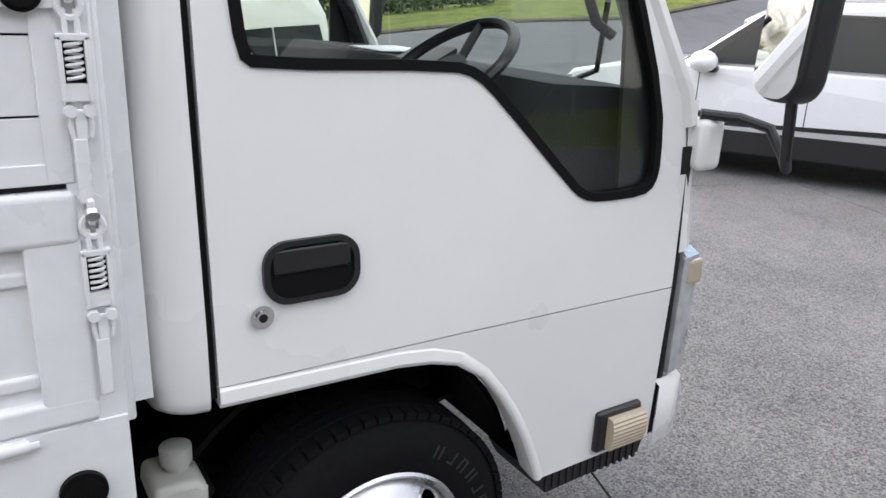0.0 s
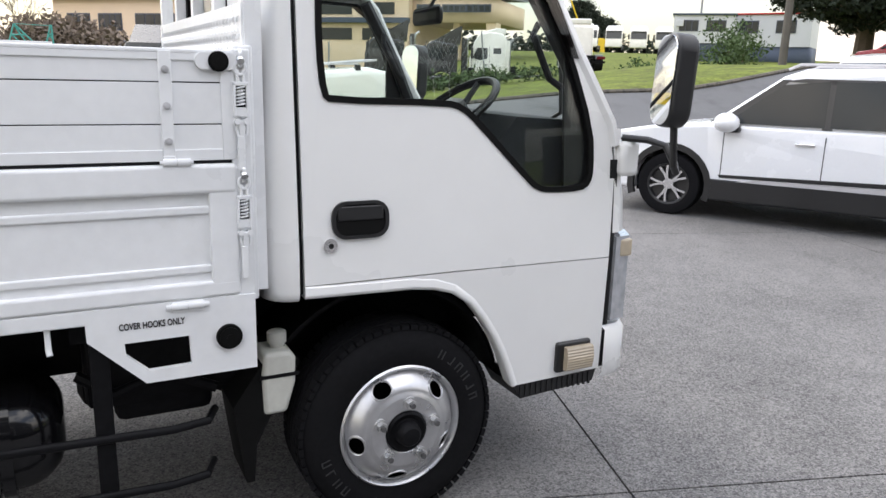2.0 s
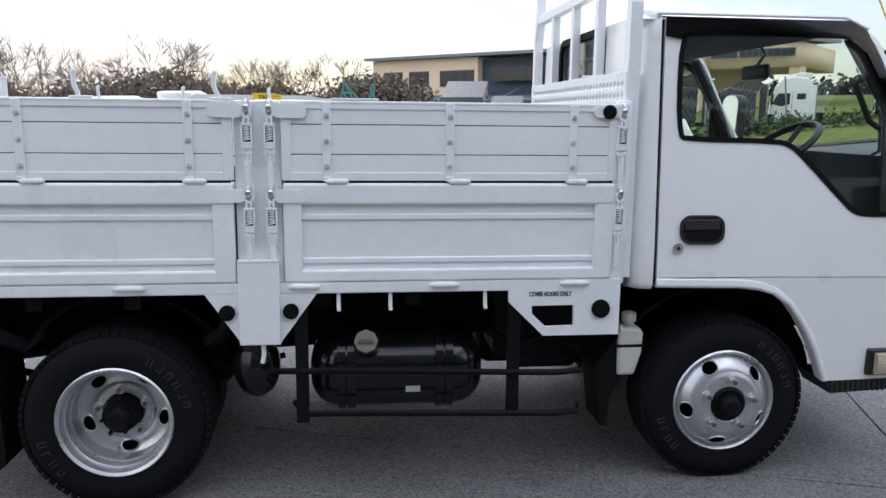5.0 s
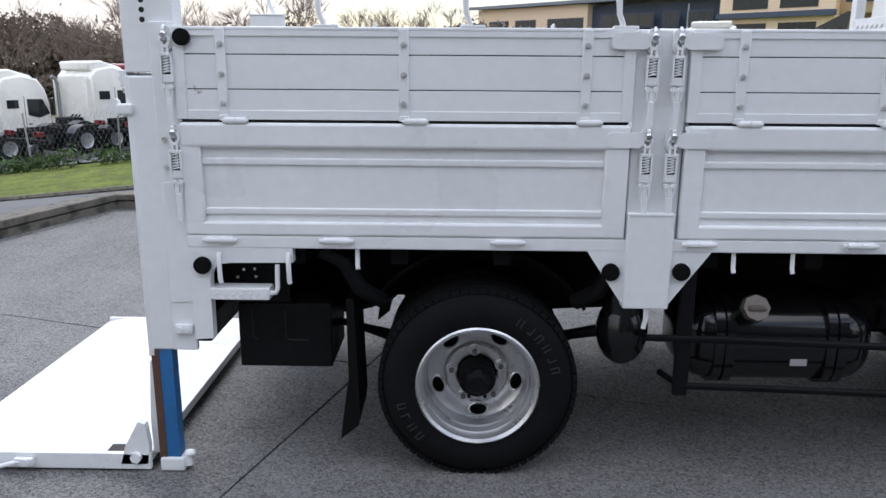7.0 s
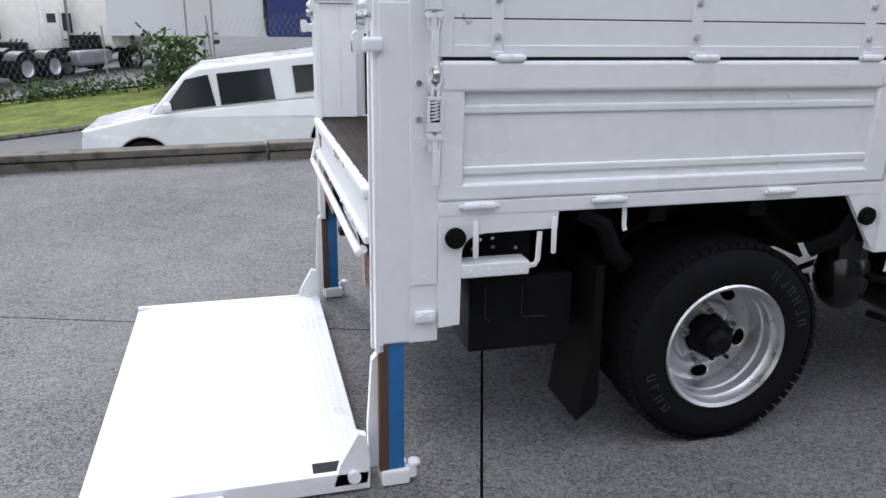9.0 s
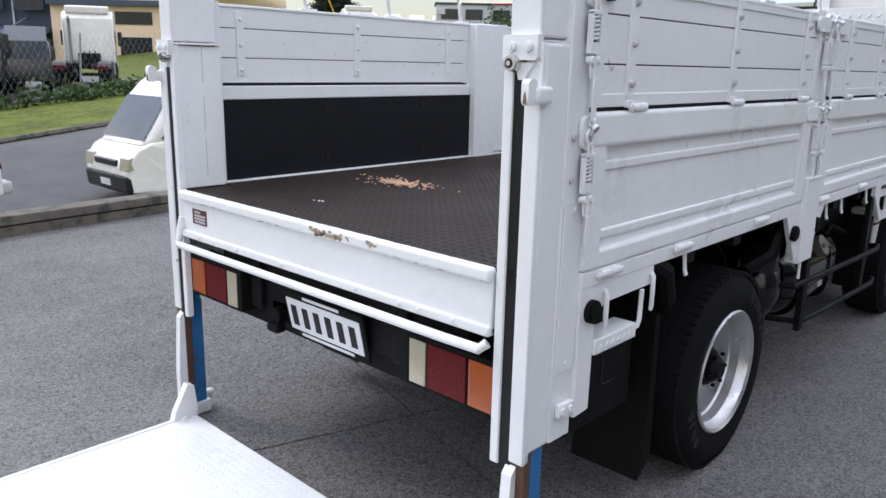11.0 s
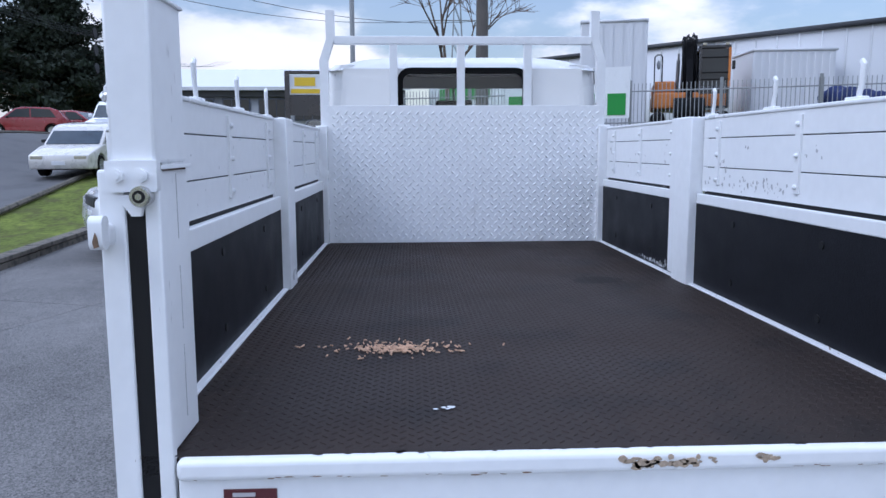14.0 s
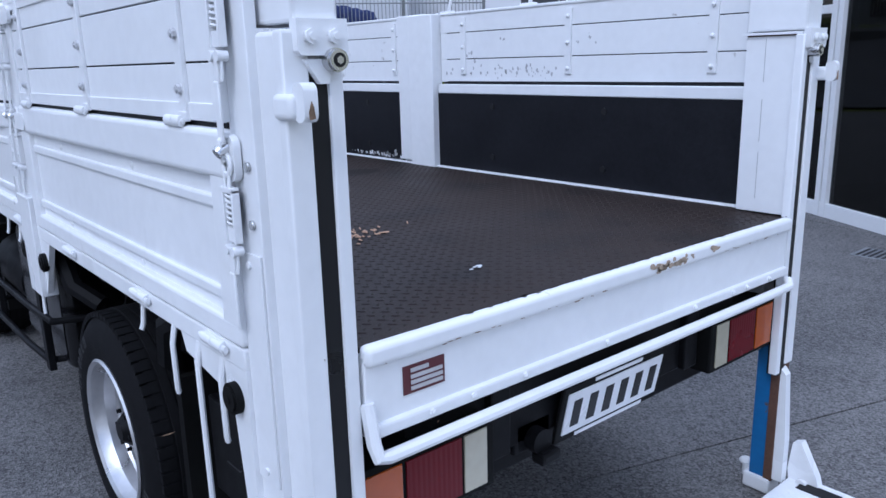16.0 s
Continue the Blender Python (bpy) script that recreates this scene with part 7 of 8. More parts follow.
copy_thing(b0, pose(23.7, 37.0, land(23.7, 37.0) + 0.02, 0, 0, 154))
copy_thing(w0, pose(28.9, 40.6, land(28.9, 40.6) + 0.02, 0, 0, 150))
copy_thing(w0, pose(10.9, 31.1, land(10.9, 31.1) + 0.02, 0, 0, 64) @ Matrix.Diagonal((0.82, 0.82, 0.82, 1)))
f0 = yard_truck("chassis_truck", "dark old truck facing the fence", CAR_BLACK, "dark trucks at the fence", True)
f0.matrix_basis = pose(5.3, 26.6, land(5.3, 26.6) + 0.02, 0, 0, 252) @ Matrix.Diagonal((0.75, 0.75, 0.75, 1))
copy_thing(f0, pose(6.8, 25.9, land(6.8, 25.9) + 0.02, 0, 0, 248) @ Matrix.Diagonal((0.75, 0.75, 0.75, 1)))
r0 = yard_truck("chassis_truck", "dark red sleeper cab truck in the back row", CAR_RED, "dark trucks in the yard")
r0.matrix_basis = pose(-17.6, 35.2, land(-17.6, 35.2) + 0.02, 0, 0, 62)
for i in range(5):
    x, y = 75.0 + i * 2.6, 92.0 - i * 2.4
    copy_thing(w0, pose(x, y, land(x, y) + 0.02, 0, 0, 228))
copy_thing(w0, pose(37.0, 44.4, land(37.0, 44.4) + 0.02, 0, 0, 60))

# yard fence and weeds
fence = thing("yard_fence", "chain-link yard fence on leaning steel posts", "fence")
post_me = part("post", Shape().rod((0, 0, 0), (0, 0, 1.9), 0.03, 6), STEEL_GREY, fence)
for i in range(14):
    x = -24 + i * 3.1
    o = post_me if i == 0 else new("post", post_me.data)
    o.parent = fence
    o.matrix_basis = pose(x, 22.4, land(x, 22.4), rng.uniform(-4, 4), rng.uniform(-6, 6), 0)
s = Shape()
for i in range(220):
    x = -24 + i * 0.18
    for d in (-1, 1):
        z = land(x, 22.4)
        s.rod((x, 22.4, z + 0.05), (x + d * 0.95, 22.4, land(x + d * 0.95, 22.4) + 1.75), 0.0027, 3)
tagged(part("wire_mesh", s, STEEL_GREY, fence, fix=False), kind="stuff")


def leaf_clump(s, c, size, n, rg, flat=0.6):
    for k in range(n):
        d = Vector((rg.gauss(0, 1), rg.gauss(0, 1), rg.gauss(0, flat)))
        p = Vector(c) + d * size * 0.5
        a = Vector((rg.uniform(-1, 1), rg.uniform(-1, 1), rg.uniform(-1, 1))).normalized() * size * rg.uniform(0.12, 0.3)
        b = Vector((rg.uniform(-1, 1), rg.uniform(-1, 1), rg.uniform(-1, 1))).normalized() * size * rg.uniform(0.1, 0.22)
        s.bm.faces.new([s.bm.verts.new(p + v) for v in (-a, b, a, -b)])


s = Shape()
for i in range(520):
    x = rng.uniform(-26, 20)
    y = 22.1 + rng.gauss(0, 0.25)
    leaf_clump(s, (x, y, land(x, y) + rng.uniform(0.05, 0.3 + 0.35 * max(0, math.sin(x * 0.9) * math.sin(x * 0.37 + 1)))), rng.uniform(0.25, 0.5), 20, rng)
lone("weeds", s, SHRUB, "green weeds and ivy along the yard fence", "weeds", kind="stuff")
for i, (x, y, h) in enumerate(((34.8, 26.9, 2.4), (33, 29, 2.0), (31.5, 31, 1.6), (36.5, 29.5, 3.2), (38, 31, 2.6), (35.6, 28.2, 2.2), (-3.5, 20.8, 1.4))):
    s = Shape()
    for k in range(46):
        leaf_clump(s, (x + rng.gauss(0, h * 0.25), y + rng.gauss(0, h * 0.25), land(x, y) + rng.uniform(0.15, 1) * h), 0.5, 12, rng)
    sh_ = thing("shrub", "ragged green shrub on the grass bank", "shrub", "shrubs on the bank")
    part("foliage", s, SHRUB, sh_)
    part("stem", Shape().tube([(x, y, land(x, y) - 0.1), (x + 0.1, y, land(x, y) + h * 0.6)], 0.04, 5), BARK, sh_)

# ---- two-storey office and workshop across the yard ----
def facade_window(u0, u1, z0, z1, parent, n=3):
    w = part("window", Shape().box(u0, u1, -0.04, 0.02, z0, z1), FRAME_NAVY, parent)
    for i in range(n):
        a = u0 + 0.08 + (u1 - u0 - 0.08) * i / n
        b = u0 + (u1 - u0 - 0.08) * (i + 1) / n
        part("pane", Shape().box(a, b, -0.06, -0.035, z0 + 0.08, z1 - 0.08), GLASS_SOLID, w)


FRAME_NAVY = mat("navy_window_frame", (0.05, 0.06, 0.09), 0.5, spread=0.1)
office = thing("office_building", "cream and navy two-storey truck workshop with a flat roof", "building", kind="structure")
B_LOW, B_TOP = -1.4, 5.75
for u0, u1, d0, z0, z1, m_ in ((0, 10.5, 0.0, B_LOW, B_TOP, CREAM), (10.5, 20.4, 0.6, B_LOW, B_TOP - 0.15, NAVY), (20.4, 27.0, -0.3, B_LOW, B_TOP + 0.2, CREAM), (27.0, 32.2, 0.4, 4.4, B_TOP, CREAM), (31.6, 32.2, 0.5, B_LOW, 4.4, CREAM), (29.4, 29.8, 1.0, B_LOW, 4.4, CREAM)):
    part("wall", Shape().box(u0, u1, d0, 8 if u0 < 28 else 1.6, z0, z1), m_, office)
part("roof", Shape().prism([(-0.45, B_TOP + 0.03), (8.5, B_TOP + 0.5), (8.5, B_TOP + 0.7), (-0.45, B_TOP + 0.25)], "x", -0.6, 20.4), ROOF_GREY, office)
part("roof", Shape().prism([(0.2, B_TOP + 0.02), (8.5, B_TOP + 0.5), (8.5, B_TOP + 0.7), (0.2, B_TOP + 0.2)], "x", 27.0, 32.4), ROOF_GREY, office)
part("roof", Shape().box(20.2, 27.2, -0.5, 8.2, B_TOP + 0.2, B_TOP + 0.36), ROOF_GREY, office)
part("navy_band", Shape().box(20.35, 27.1, -0.7, -0.28, 4.3, 4.6), NAVY, office)
for u, w in ((1.2, 2.0), (3.9, 2.0), (7.0, 3.2)):
    facade_window(u, u + w, 3.7, 4.85, office, 4)
for u, w in ((1.2, 2.0), (3.9, 2.0), (7.0, 3.4)):
    facade_window(u, u + w, 0.7, 1.9, office, 4)
for u, w in ((11.6, 4.2), (16.4, 1.2), (18.2, 1.7)):
    facade_window(u, u + w, 4.0, 4.95, office, 4)
for z in (4.8, 3.3):
    for u in (21.2, 24.0):
        part("window_bay", Shape().box(u, u + 2.1, -0.34, -0.28, z, z + 0.7), GLASS_SOLID, office)
for u in (27.4, 29.0, 30.5):
    facade_window(u + 0.0, u + 1.5, 4.95, 5.4, office, 4)
part("canopy", Shape().prism([(-3.2, 2.35), (0.6, 2.9), (0.6, 3.15), (-3.2, 2.6)], "x", 4.6, 20.3), NAVY, office)
for u in (4.8, 9.4, 14.0, 18.6):
    part("canopy_stay", Shape().rod((u, -2.9, 2.5), (u, 0.0 if u < 10 else 0.6, 3.6), 0.05, 6), ROOF_GREY, office)
part("roller_door", Shape().box(11.8, 15.0, 0.5, 0.58, B_LOW, 1.9), CREAM, office)
part("roller_door", Shape().box(16.0, 19.6, 0.5, 0.58, B_LOW, 1.9), DARK_TRIM, office)
part("downpipe", Shape().rod((17.9, 0.5, 0.0), (17.9, 0.5, 5.4), 0.06, 8), PLATE_WHITE, office)
part("doorway", Shape().box(24.2, 26.0, -0.34, -0.28, 0.6, 2.6), DARK_TRIM, office)
part("sign", Shape().box(0.1, 3.4, -0.08, -0.02, 2.65, 3.25), NAVY, office, "navy sign board with a plain pale bar")
part("sign_bar", Shape().box(1.2, 3.1, -0.1, -0.075, 2.85, 3.07), PLATE_WHITE, office)
part("sign_disc", Shape().rod((0.65, -0.075, 2.95), (0.65, -0.1, 2.95), 0.18, 16), PLATE_WHITE, office)
office.matrix_basis = pose(2.95, 109.1, -1.22, 0, 0, -45.5) @ Matrix.Diagonal((1.8, 1.8, 1.8, 1))

# low things that show over the tray's edge
tyre_sign = thing("sign_board", "yellow domed roadside sign board with black lettering", "sign")
dome = [(-0.62, 0.0), (0.62, 0.0), (0.62, 0.36), (0.56, 0.43), (0.3, 0.49), (0.0, 0.51), (-0.62, 0.47)]
part("board", Shape().prism(dome, "y", -0.05, 0.05, bevel=0.01), YELLOW, tyre_sign)
lettering("sign_letters", "TIRES", 0.24, INK, pose(-0.12, -0.054, 0.3, 90), tyre_sign, "black letters", 0.5)
for z in (0.36, 0.24):
    part("sign_bar", Shape().box(0.2, 0.52, -0.056, -0.049, z - 0.02, z + 0.02), ORANGE, tyre_sign)
for x in (-0.5, 0.5):
    part("post", Shape().box(x - 0.04, x + 0.04, 0.05, 0.12, land(-3.0, 30.0) - 2.0, 0.3), STEEL_GREY, tyre_sign)
tyre_sign.matrix_basis = pose(-3.0, 30.0, 1.93, 0, 0, 0)
trailer = thing("trailer", "blue curtain-sided trailer with a white roof and red end", "trailer")
part("curtain", Shape().box(-0.3, 1.75, 30.7, 33.2, 0.2, 2.17, 0.02), BLUE_TARP, trailer, "blue side curtain")
part("roof", Shape().box(-0.34, 1.8, 30.66, 33.24, 2.17, 2.27, 0.02), WALL_WHITE, trailer, "white roof edge")
part("end_panel", Shape().prism([(1.75, 0.3), (2.3, 0.3), (2.2, 1.95), (1.95, 2.17), (1.75, 2.17)], "y", 30.7, 33.2), RED_PAINT, trailer, "red front panel")
for k in range(6):
    part("curtain_strap", Shape().box(-0.1 + 0.32 * k, -0.06 + 0.32 * k, 30.675, 30.71, 0.2, 2.16), BLUE_TARP, trailer)
boxes_ = thing("truck_body", "row of white truck bodies parked behind the fence", "truck")
part("roof", Shape().prism([(-6.6, 2.2), (-6.2, 2.36), (-1.2, 2.36), (-0.95, 2.28), (-0.4, 2.24), (-0.4, 2.12), (-6.6, 2.12)], "y", 31.0, 33.4), WALL_WHITE, boxes_)
part("side", Shape().box(-6.55, -0.45, 31.05, 33.35, 0.2, 2.12), WALL_WHITE, boxes_)
fr = thing("steel_frame", "teal painted lattice frame standing in the yard", "frame")
for a, b in (((-0.7, 2.6), (-0.26, 4.05)), ((-0.26, 4.05), (0.8, 2.9)), ((-0.45, 3.3), (0.35, 3.3)), ((-0.45, 3.3), (0.1, 2.7)), ((-0.26, 4.05), (0.1, 3.3)), ((0.1, 3.3), (0.5, 2.7)), ((1.65, 2.6), (2.05, 4.07)), ((2.15, 2.6), (2.1, 4.07)), ((1.75, 3.1), (2.1, 3.5)), ((1.85, 3.5), (2.1, 3.1)), ((-0.26, 4.05), (2.05, 4.0))):
    part("strut", Shape().rod((a[0], 60, a[1]), (b[0], 60, b[1]), 0.055 if b != (2.05, 4.0) else 0.02, 6), TEAL, fr)
for x in (-0.7, 0.8, 1.65, 2.15):
    part("leg", Shape().rod((x, 60, land(x, 60)), (x, 60, 2.95), 0.06, 6), TEAL, fr)

# site cabins on the rise
def cabin_hut(x, y, z, rz, w, d, h, roof, label):
    c = thing("site_cabin", label, "cabin", "site cabins on the rise")
    part("wall", Shape().box(-w / 2, w / 2, 0, d, 0, h, 0.02), WALL_WHITE, c)
    part("roof", Shape().box(-w / 2 - 0.15, w / 2 + 0.15, -0.15, d + 0.1, h, h + 0.16), roof, c)
    for u in (-w * 0.25, w * 0.2):
        wd = part("window", Shape().box(u - 0.9, u + 0.9, -0.04, 0.02, h * 0.42, h * 0.82), FRAME_NAVY, c)
        for k in range(3):
            part("pane", Shape().box(u - 0.84 + 0.58 * k, u - 0.34 + 0.58 * k, -0.06, -0.035, h * 0.45, h * 0.79), GLASS_SOLID, wd)
    part("air_unit", Shape().box(-w / 2 + 0.2, -w / 2 + 0.9, -0.25, 0, h * 0.6, h * 0.82, 0.03), WALL_WHITE, c)
    part("base", Shape().box(-w / 2, w / 2, 0.1, d, -2.2, 0), NAVY, c)
    c.matrix_basis = pose(x, y, z, 0, 0, rz)
    return c


cabin_hut(58.3, 53.0, 4.9, -45, 5.6, 4, 2.6, NAVY, "white site cabin with a flat roof and blue base")
cabin_hut(63.8, 50.0, 4.7, -60, 7.5, 5, 3.0, RED_PAINT, "pale grey workshop cabin with a red roof edge")
s = thing("light_mast", "slim mast with twin floodlights", "mast")
part("pole", Shape().rod((61.6, 56.8, 2.5), (61.6, 56.8, 12), 0.1, 8), STEEL_GREY, s)
for d in (-0.5, 0.5):
    part("floodlight", Shape().box(61.35 + d, 61.85 + d, 56.6, 56.9, 11.8, 12.4, 0.03), PLASTIC, s)
crane = thing("mobile_crane", "yellow lattice-boom crane far behind the buildings", "crane")
for k in range(14):
    p, q = Vector((82 - k * 1.4, 101, 5.0 + k * 2.6)), Vector((82 - (k + 1) * 1.4, 101, 5.0 + (k + 1) * 2.6))
    for off in (-0.3, 0.3):
        part("boom_chord", Shape().rod(p + Vector((off, off, 0)), q + Vector((off, off, 0)), 0.09, 5), YELLOW, crane)
    part("boom_lace", Shape().rod(p + Vector((-0.3, -0.3, 0)), q + Vector((0.3, 0.3, 0)), 0.05, 4), YELLOW, crane)
part("crane_body", Shape().box(79.5, 85, 100, 103, 4.6, 7.6, 0.1), YELLOW, crane)

# ---- trees ----
def bare_tree(name, label, h, seed, group, spread=0.5):
    rg = random.Random(seed)
    root = thing(name, label, "tree", group)
    wood, twig = Shape(), Shape()
    def grow(p, d, L, r, depth):
        q = p + d * L
        (wood if depth > 2 else twig).rod(p, q, max(r, 0.014), 5 if depth > 2 else 3, max(r * 0.6, 0.008))
        if depth == 0:
            return
        for k in range(3 if depth > 1 else 6):
            v = (d + Vector((rg.gauss(0, spread), rg.gauss(0, spread), rg.gauss(0.12, spread * 0.5)))).normalized()
            grow(p + d * L * rg.uniform(0.55, 1.0), v, L * rg.uniform(0.6, 0.9), r * 0.55, depth - 1)
    grow(Vector((0, 0, -0.3)), Vector((rg.gauss(0, 0.05), rg.gauss(0, 0.05), 1)).normalized(), h * 0.32, h * 0.014, 5)
    part("trunk", wood, BARK, root, fix=False)
    part("crown", twig, TWIG, root, "bare brown winter twigs", fix=False)
    return root


trees = [bare_tree("bare_tree", "leafless winter tree in the distant tree line", 10.3, k, "bare trees in the tree line") for k in range(4)]
rng = random.Random(77)
spots = [(-66 + i * 2.8 + rng.uniform(-1, 1), 84 + rng.uniform(-7, 9)) for i in range(24)]
for i, (x, y) in enumerate(spots):
    z = land(x, y)
    m = pose(x, y, z, 0, 0, rng.uniform(0, 360))
    if i < 4:
        trees[i].matrix_basis = m
    else:
        copy_thing(trees[i % 4], m)
for (x, y), k in zip(((-18.5, 44), (-23, 46), (-15, 48), (-27, 43), (-11, 50)), range(5)):
    copy_thing(trees[k % 4], pose(x, y, land(x, y) - 0.5, 0, 0, k * 70))
WINTER_WOOD = mat("winter_wood", (0.155, 0.12, 0.095), 0.95, spread=0.5, grain=3, stain=0.3)
s = Shape()
for i in range(1100):
    x = rng.uniform(-84, 9)
    y = 92 + rng.gauss(0, 3.5)
    top = 4.7 + 0.9 * math.sin(x * 0.21) + 0.7 * math.sin(x * 0.53 + 1.0) + 1.2 * sstep(-35, -60, x)
    z0 = land(x, y)
    leaf_clump(s, (x, y, z0 + (top - z0) * rng.random() ** 0.6), rng.uniform(1.0, 1.8), 44, rng, 0.9)
lone("far_wood", s, WINTER_WOOD, "brown leafless scrub and wood below the tree line", "wood", kind="stuff")
near_bare = bare_tree("street_tree", "leafless tree standing behind the fence", 11.0, 31, "", 0.55)
near_bare.matrix_basis = pose(33, -1.5, land(33, -1.5), 0, 0, 20)
s = Shape()
for i in range(1500):
    x = rng.uniform(-95, -1)
    y = 92 + rng.uniform(-4, 16)
    h = 4.2 + 1.6 * math.sin(x * 0.11) + 0.8 * math.sin(x * 0.37)
    leaf_clump(s, (x, y, land(x, y) + rng.uniform(0, 1) * max(1.5, h)), 2.2, 10, rng)
lone("scrub", s, TWIG, "brown winter scrub below the tree line", "scrub", kind="stuff")
s = Shape()
for i in range(900):
    x = rng.uniform(-20, 130)
    y = 118 + rng.uniform(-5, 20)
    leaf_clump(s, (x, y, land(min(x, 60), y) + rng.uniform(-1, 1) * 3.0 - 1), 3.6, 9, rng)
lone("far_wood", s, NEEDLES, "dark green wood on the far rise", "wood", kind="stuff")


def conifer(x, y, h, w, seed, label):
    rg = random.Random(seed)
    root = thing("conifer", label, "tree")
    z = land(x, y)
    part("trunk", Shape().tube([(x, y, z - 0.3), (x + 0.15, y, z + h * 0.35), (x + 0.1, y, z + h * 0.8)], [0.7, 0.5, 0.15], 8), BARK, root)
    limbs, s = Shape(), Shape()
    for k in range(150):
        t = rg.uniform(0.16, 1.0)
        a = rg.uniform(0, math.tau)
        reach = w * (0.55 + 0.45 * math.sin(math.pi * min(1, t * 0.95 + 0.1))) * rg.uniform(0.55, 1.05) * (1.1 - 0.7 * t)
        p = Vector((x + 0.1, y, z + h * t * 0.85))
        q = p + Vector((math.cos(a) * reach, math.sin(a) * reach, h * rg.uniform(0.02, 0.1)))
        limbs.rod(p, q, 0.09, 4, 0.03)
        for j in range(11):
            f = rg.uniform(0.25, 1.05)
            c = p + (q - p) * f + Vector((rg.gauss(0, 0.35), rg.gauss(0, 0.35), rg.gauss(0.15, 0.25)))
            leaf_clump(s, c, 0.8, 32, rg, 0.4)
    part("limb", limbs, BARK, root, fix=False)
    part("crown", s, NEEDLES, root, "dark layered evergreen crown", fix=False)
    return root


conifer(54.3, 33.5, 17.0, 8.5, 4, "large dark spreading evergreen beside the road")
conifer(55.7, 26.3, 11.5, 6.5, 9, "dark evergreen behind the larger tree")
conifer(88.0, 112.0, 9.5, 6.5, 11, "round dark evergreen far behind the yard")
conifer(98.0, 118.0, 7.0, 5.0, 12, "round dark evergreen far behind the yard")

# ---- poles, wires, pylons ----
def pole(x, y, h, r, mtl, label):
    t = thing("utility_pole", label, "pole")
    z = land(x, y)
    part("shaft", Shape().rod((x, y, z - 0.3), (x, y, z + h), r, 10, r * 0.75), mtl, t)
    part("cross_arm", Shape().box(x - 0.06, x + 0.06, y - 0.9, y + 0.9, z + h - 0.8, z + h - 0.68), mtl, t)
    for d in (-0.8, -0.3, 0.3, 0.8):
        part("insulator", Shape().rod((x, y + d, z + h - 0.68), (x, y + d, z + h - 0.5), 0.04, 8), PLATE_WHITE, t)
    return Vector((x, y, z + h - 0.5))


pa = pole(46.8, 34.1, 13.5, 0.28, TIMBER_POLE, "grey timber utility pole on the verge")
pb = pole(50.0, 19.9, 7.2, 0.16, TIMBER_POLE, "grey timber utility pole up the road")
pc = pole(24.0, 2.2, 10.5, 0.09, STEEL_GREY, "slim steel lamp pole behind the lot")
pd = pole(30.0, -2.8, 12.0, 0.28, TIMBER_POLE, "thick dark timber pole behind the truck")
for i, (a, b) in enumerate(((pa, pb), (pb, pb + Vector((40, 2, 3))), (pa, pa + Vector((-60, 60, 1))))):
    w = Shape()
    for d in (-0.8, -0.3, 0.3, 0.8):
        w.tube([(a + (b - a) * t + Vector((0, d, -1.2 * 4 * t * (1 - t)))) for t in [k / 8 for k in range(9)]], 0.012, 4)
    lone("power_line", w, PLASTIC, "thin sagging power lines between the poles", "cable", "power lines")
for (x, y, h) in ((140, 48, 44), (190, -12, 46)):
    t = thing("pylon", "tall steel lattice power pylon far away", "pylon", "pylons")
    for k in range(10):
        f0, f1 = 1 - k / 10 * 0.85, 1 - (k + 1) / 10 * 0.85
        for sx in (-1, 1):
            for sy in (-1, 1):
                part("leg_member", Shape().rod((x + sx * 2.4 * f0, y + sy * 2.4 * f0, h * k / 10), (x + sx * 2.4 * f1, y + sy * 2.4 * f1, h * (k + 1) / 10), 0.14, 4), STEEL_GREY, t)
            part("brace", Shape().rod((x + sx * 2.4 * f0, y - 2.4 * f0, h * k / 10), (x + sx * 2.4 * f1, y + 2.4 * f1, h * (k + 1) / 10), 0.09, 4), STEEL_GREY, t)
    for z in (0.72, 0.84, 0.96):
        part("arm", Shape().rod((x, y - 7, h * z), (x, y + 7, h * z), 0.14, 4), STEEL_GREY, t)
w = Shape()
for k in range(3):
    for d in (-6.5, 6.5):
        a, b = Vector((140, 48 + d, 44 * (0.72 + 0.12 * k))), Vector((190, -12 + d, 46 * (0.72 + 0.12 * k)))
        w.tube([a + (b - a) * t + Vector((0, 0, -3 * 4 * t * (1 - t))) for t in [i / 10 for i in range(11)]], 0.06, 4)
        c = Vector((60, 150 + d, 40 * (0.72 + 0.12 * k)))
        w.tube([a + (c - a) * t + Vector((0, 0, -3 * 4 * t * (1 - t))) for t in [i / 10 for i in range(11)]], 0.06, 4)
lone("transmission_line", w, PLASTIC, "high transmission lines across the sky", "cable")

# ---- yard behind the truck's cab: fence, warehouse, containers, diggers ----
wh = thing("warehouse", "long white metal-clad warehouse with a dark roof edge", "building", kind="structure")
WL = 27.0
part("wall", Shape().box(0, WL, 0, 20, 0, 6.1), WALL_WHITE, wh)
part("roof_edge", Shape().box(-0.2, WL + 0.2, -0.12, 20, 6.1, 6.3), DARK_WALL, wh)
for k in range(int(WL / 0.9)):
    part("cladding_rib", Shape().box(k * 0.9, k * 0.9 + 0.05, -0.03, 0.01, 0, 6.08), WALL_WHITE, wh)
part("name_bar", Shape().box(1.0, 5.2, -0.06, -0.035, 4.4, 5.1), GREEN_SIGN, wh, "plain green bar in place of lettering")
wh.matrix_basis = pose(45.5, -1.0, 0.0, 0, 0, 180 + 40.3)
wh2 = thing("warehouse", "lower white warehouse beyond the first", "building", kind="structure")
part("wall", Shape().box(0, 24, 0, 14, 0, 6.6), WALL_WHITE, wh2)
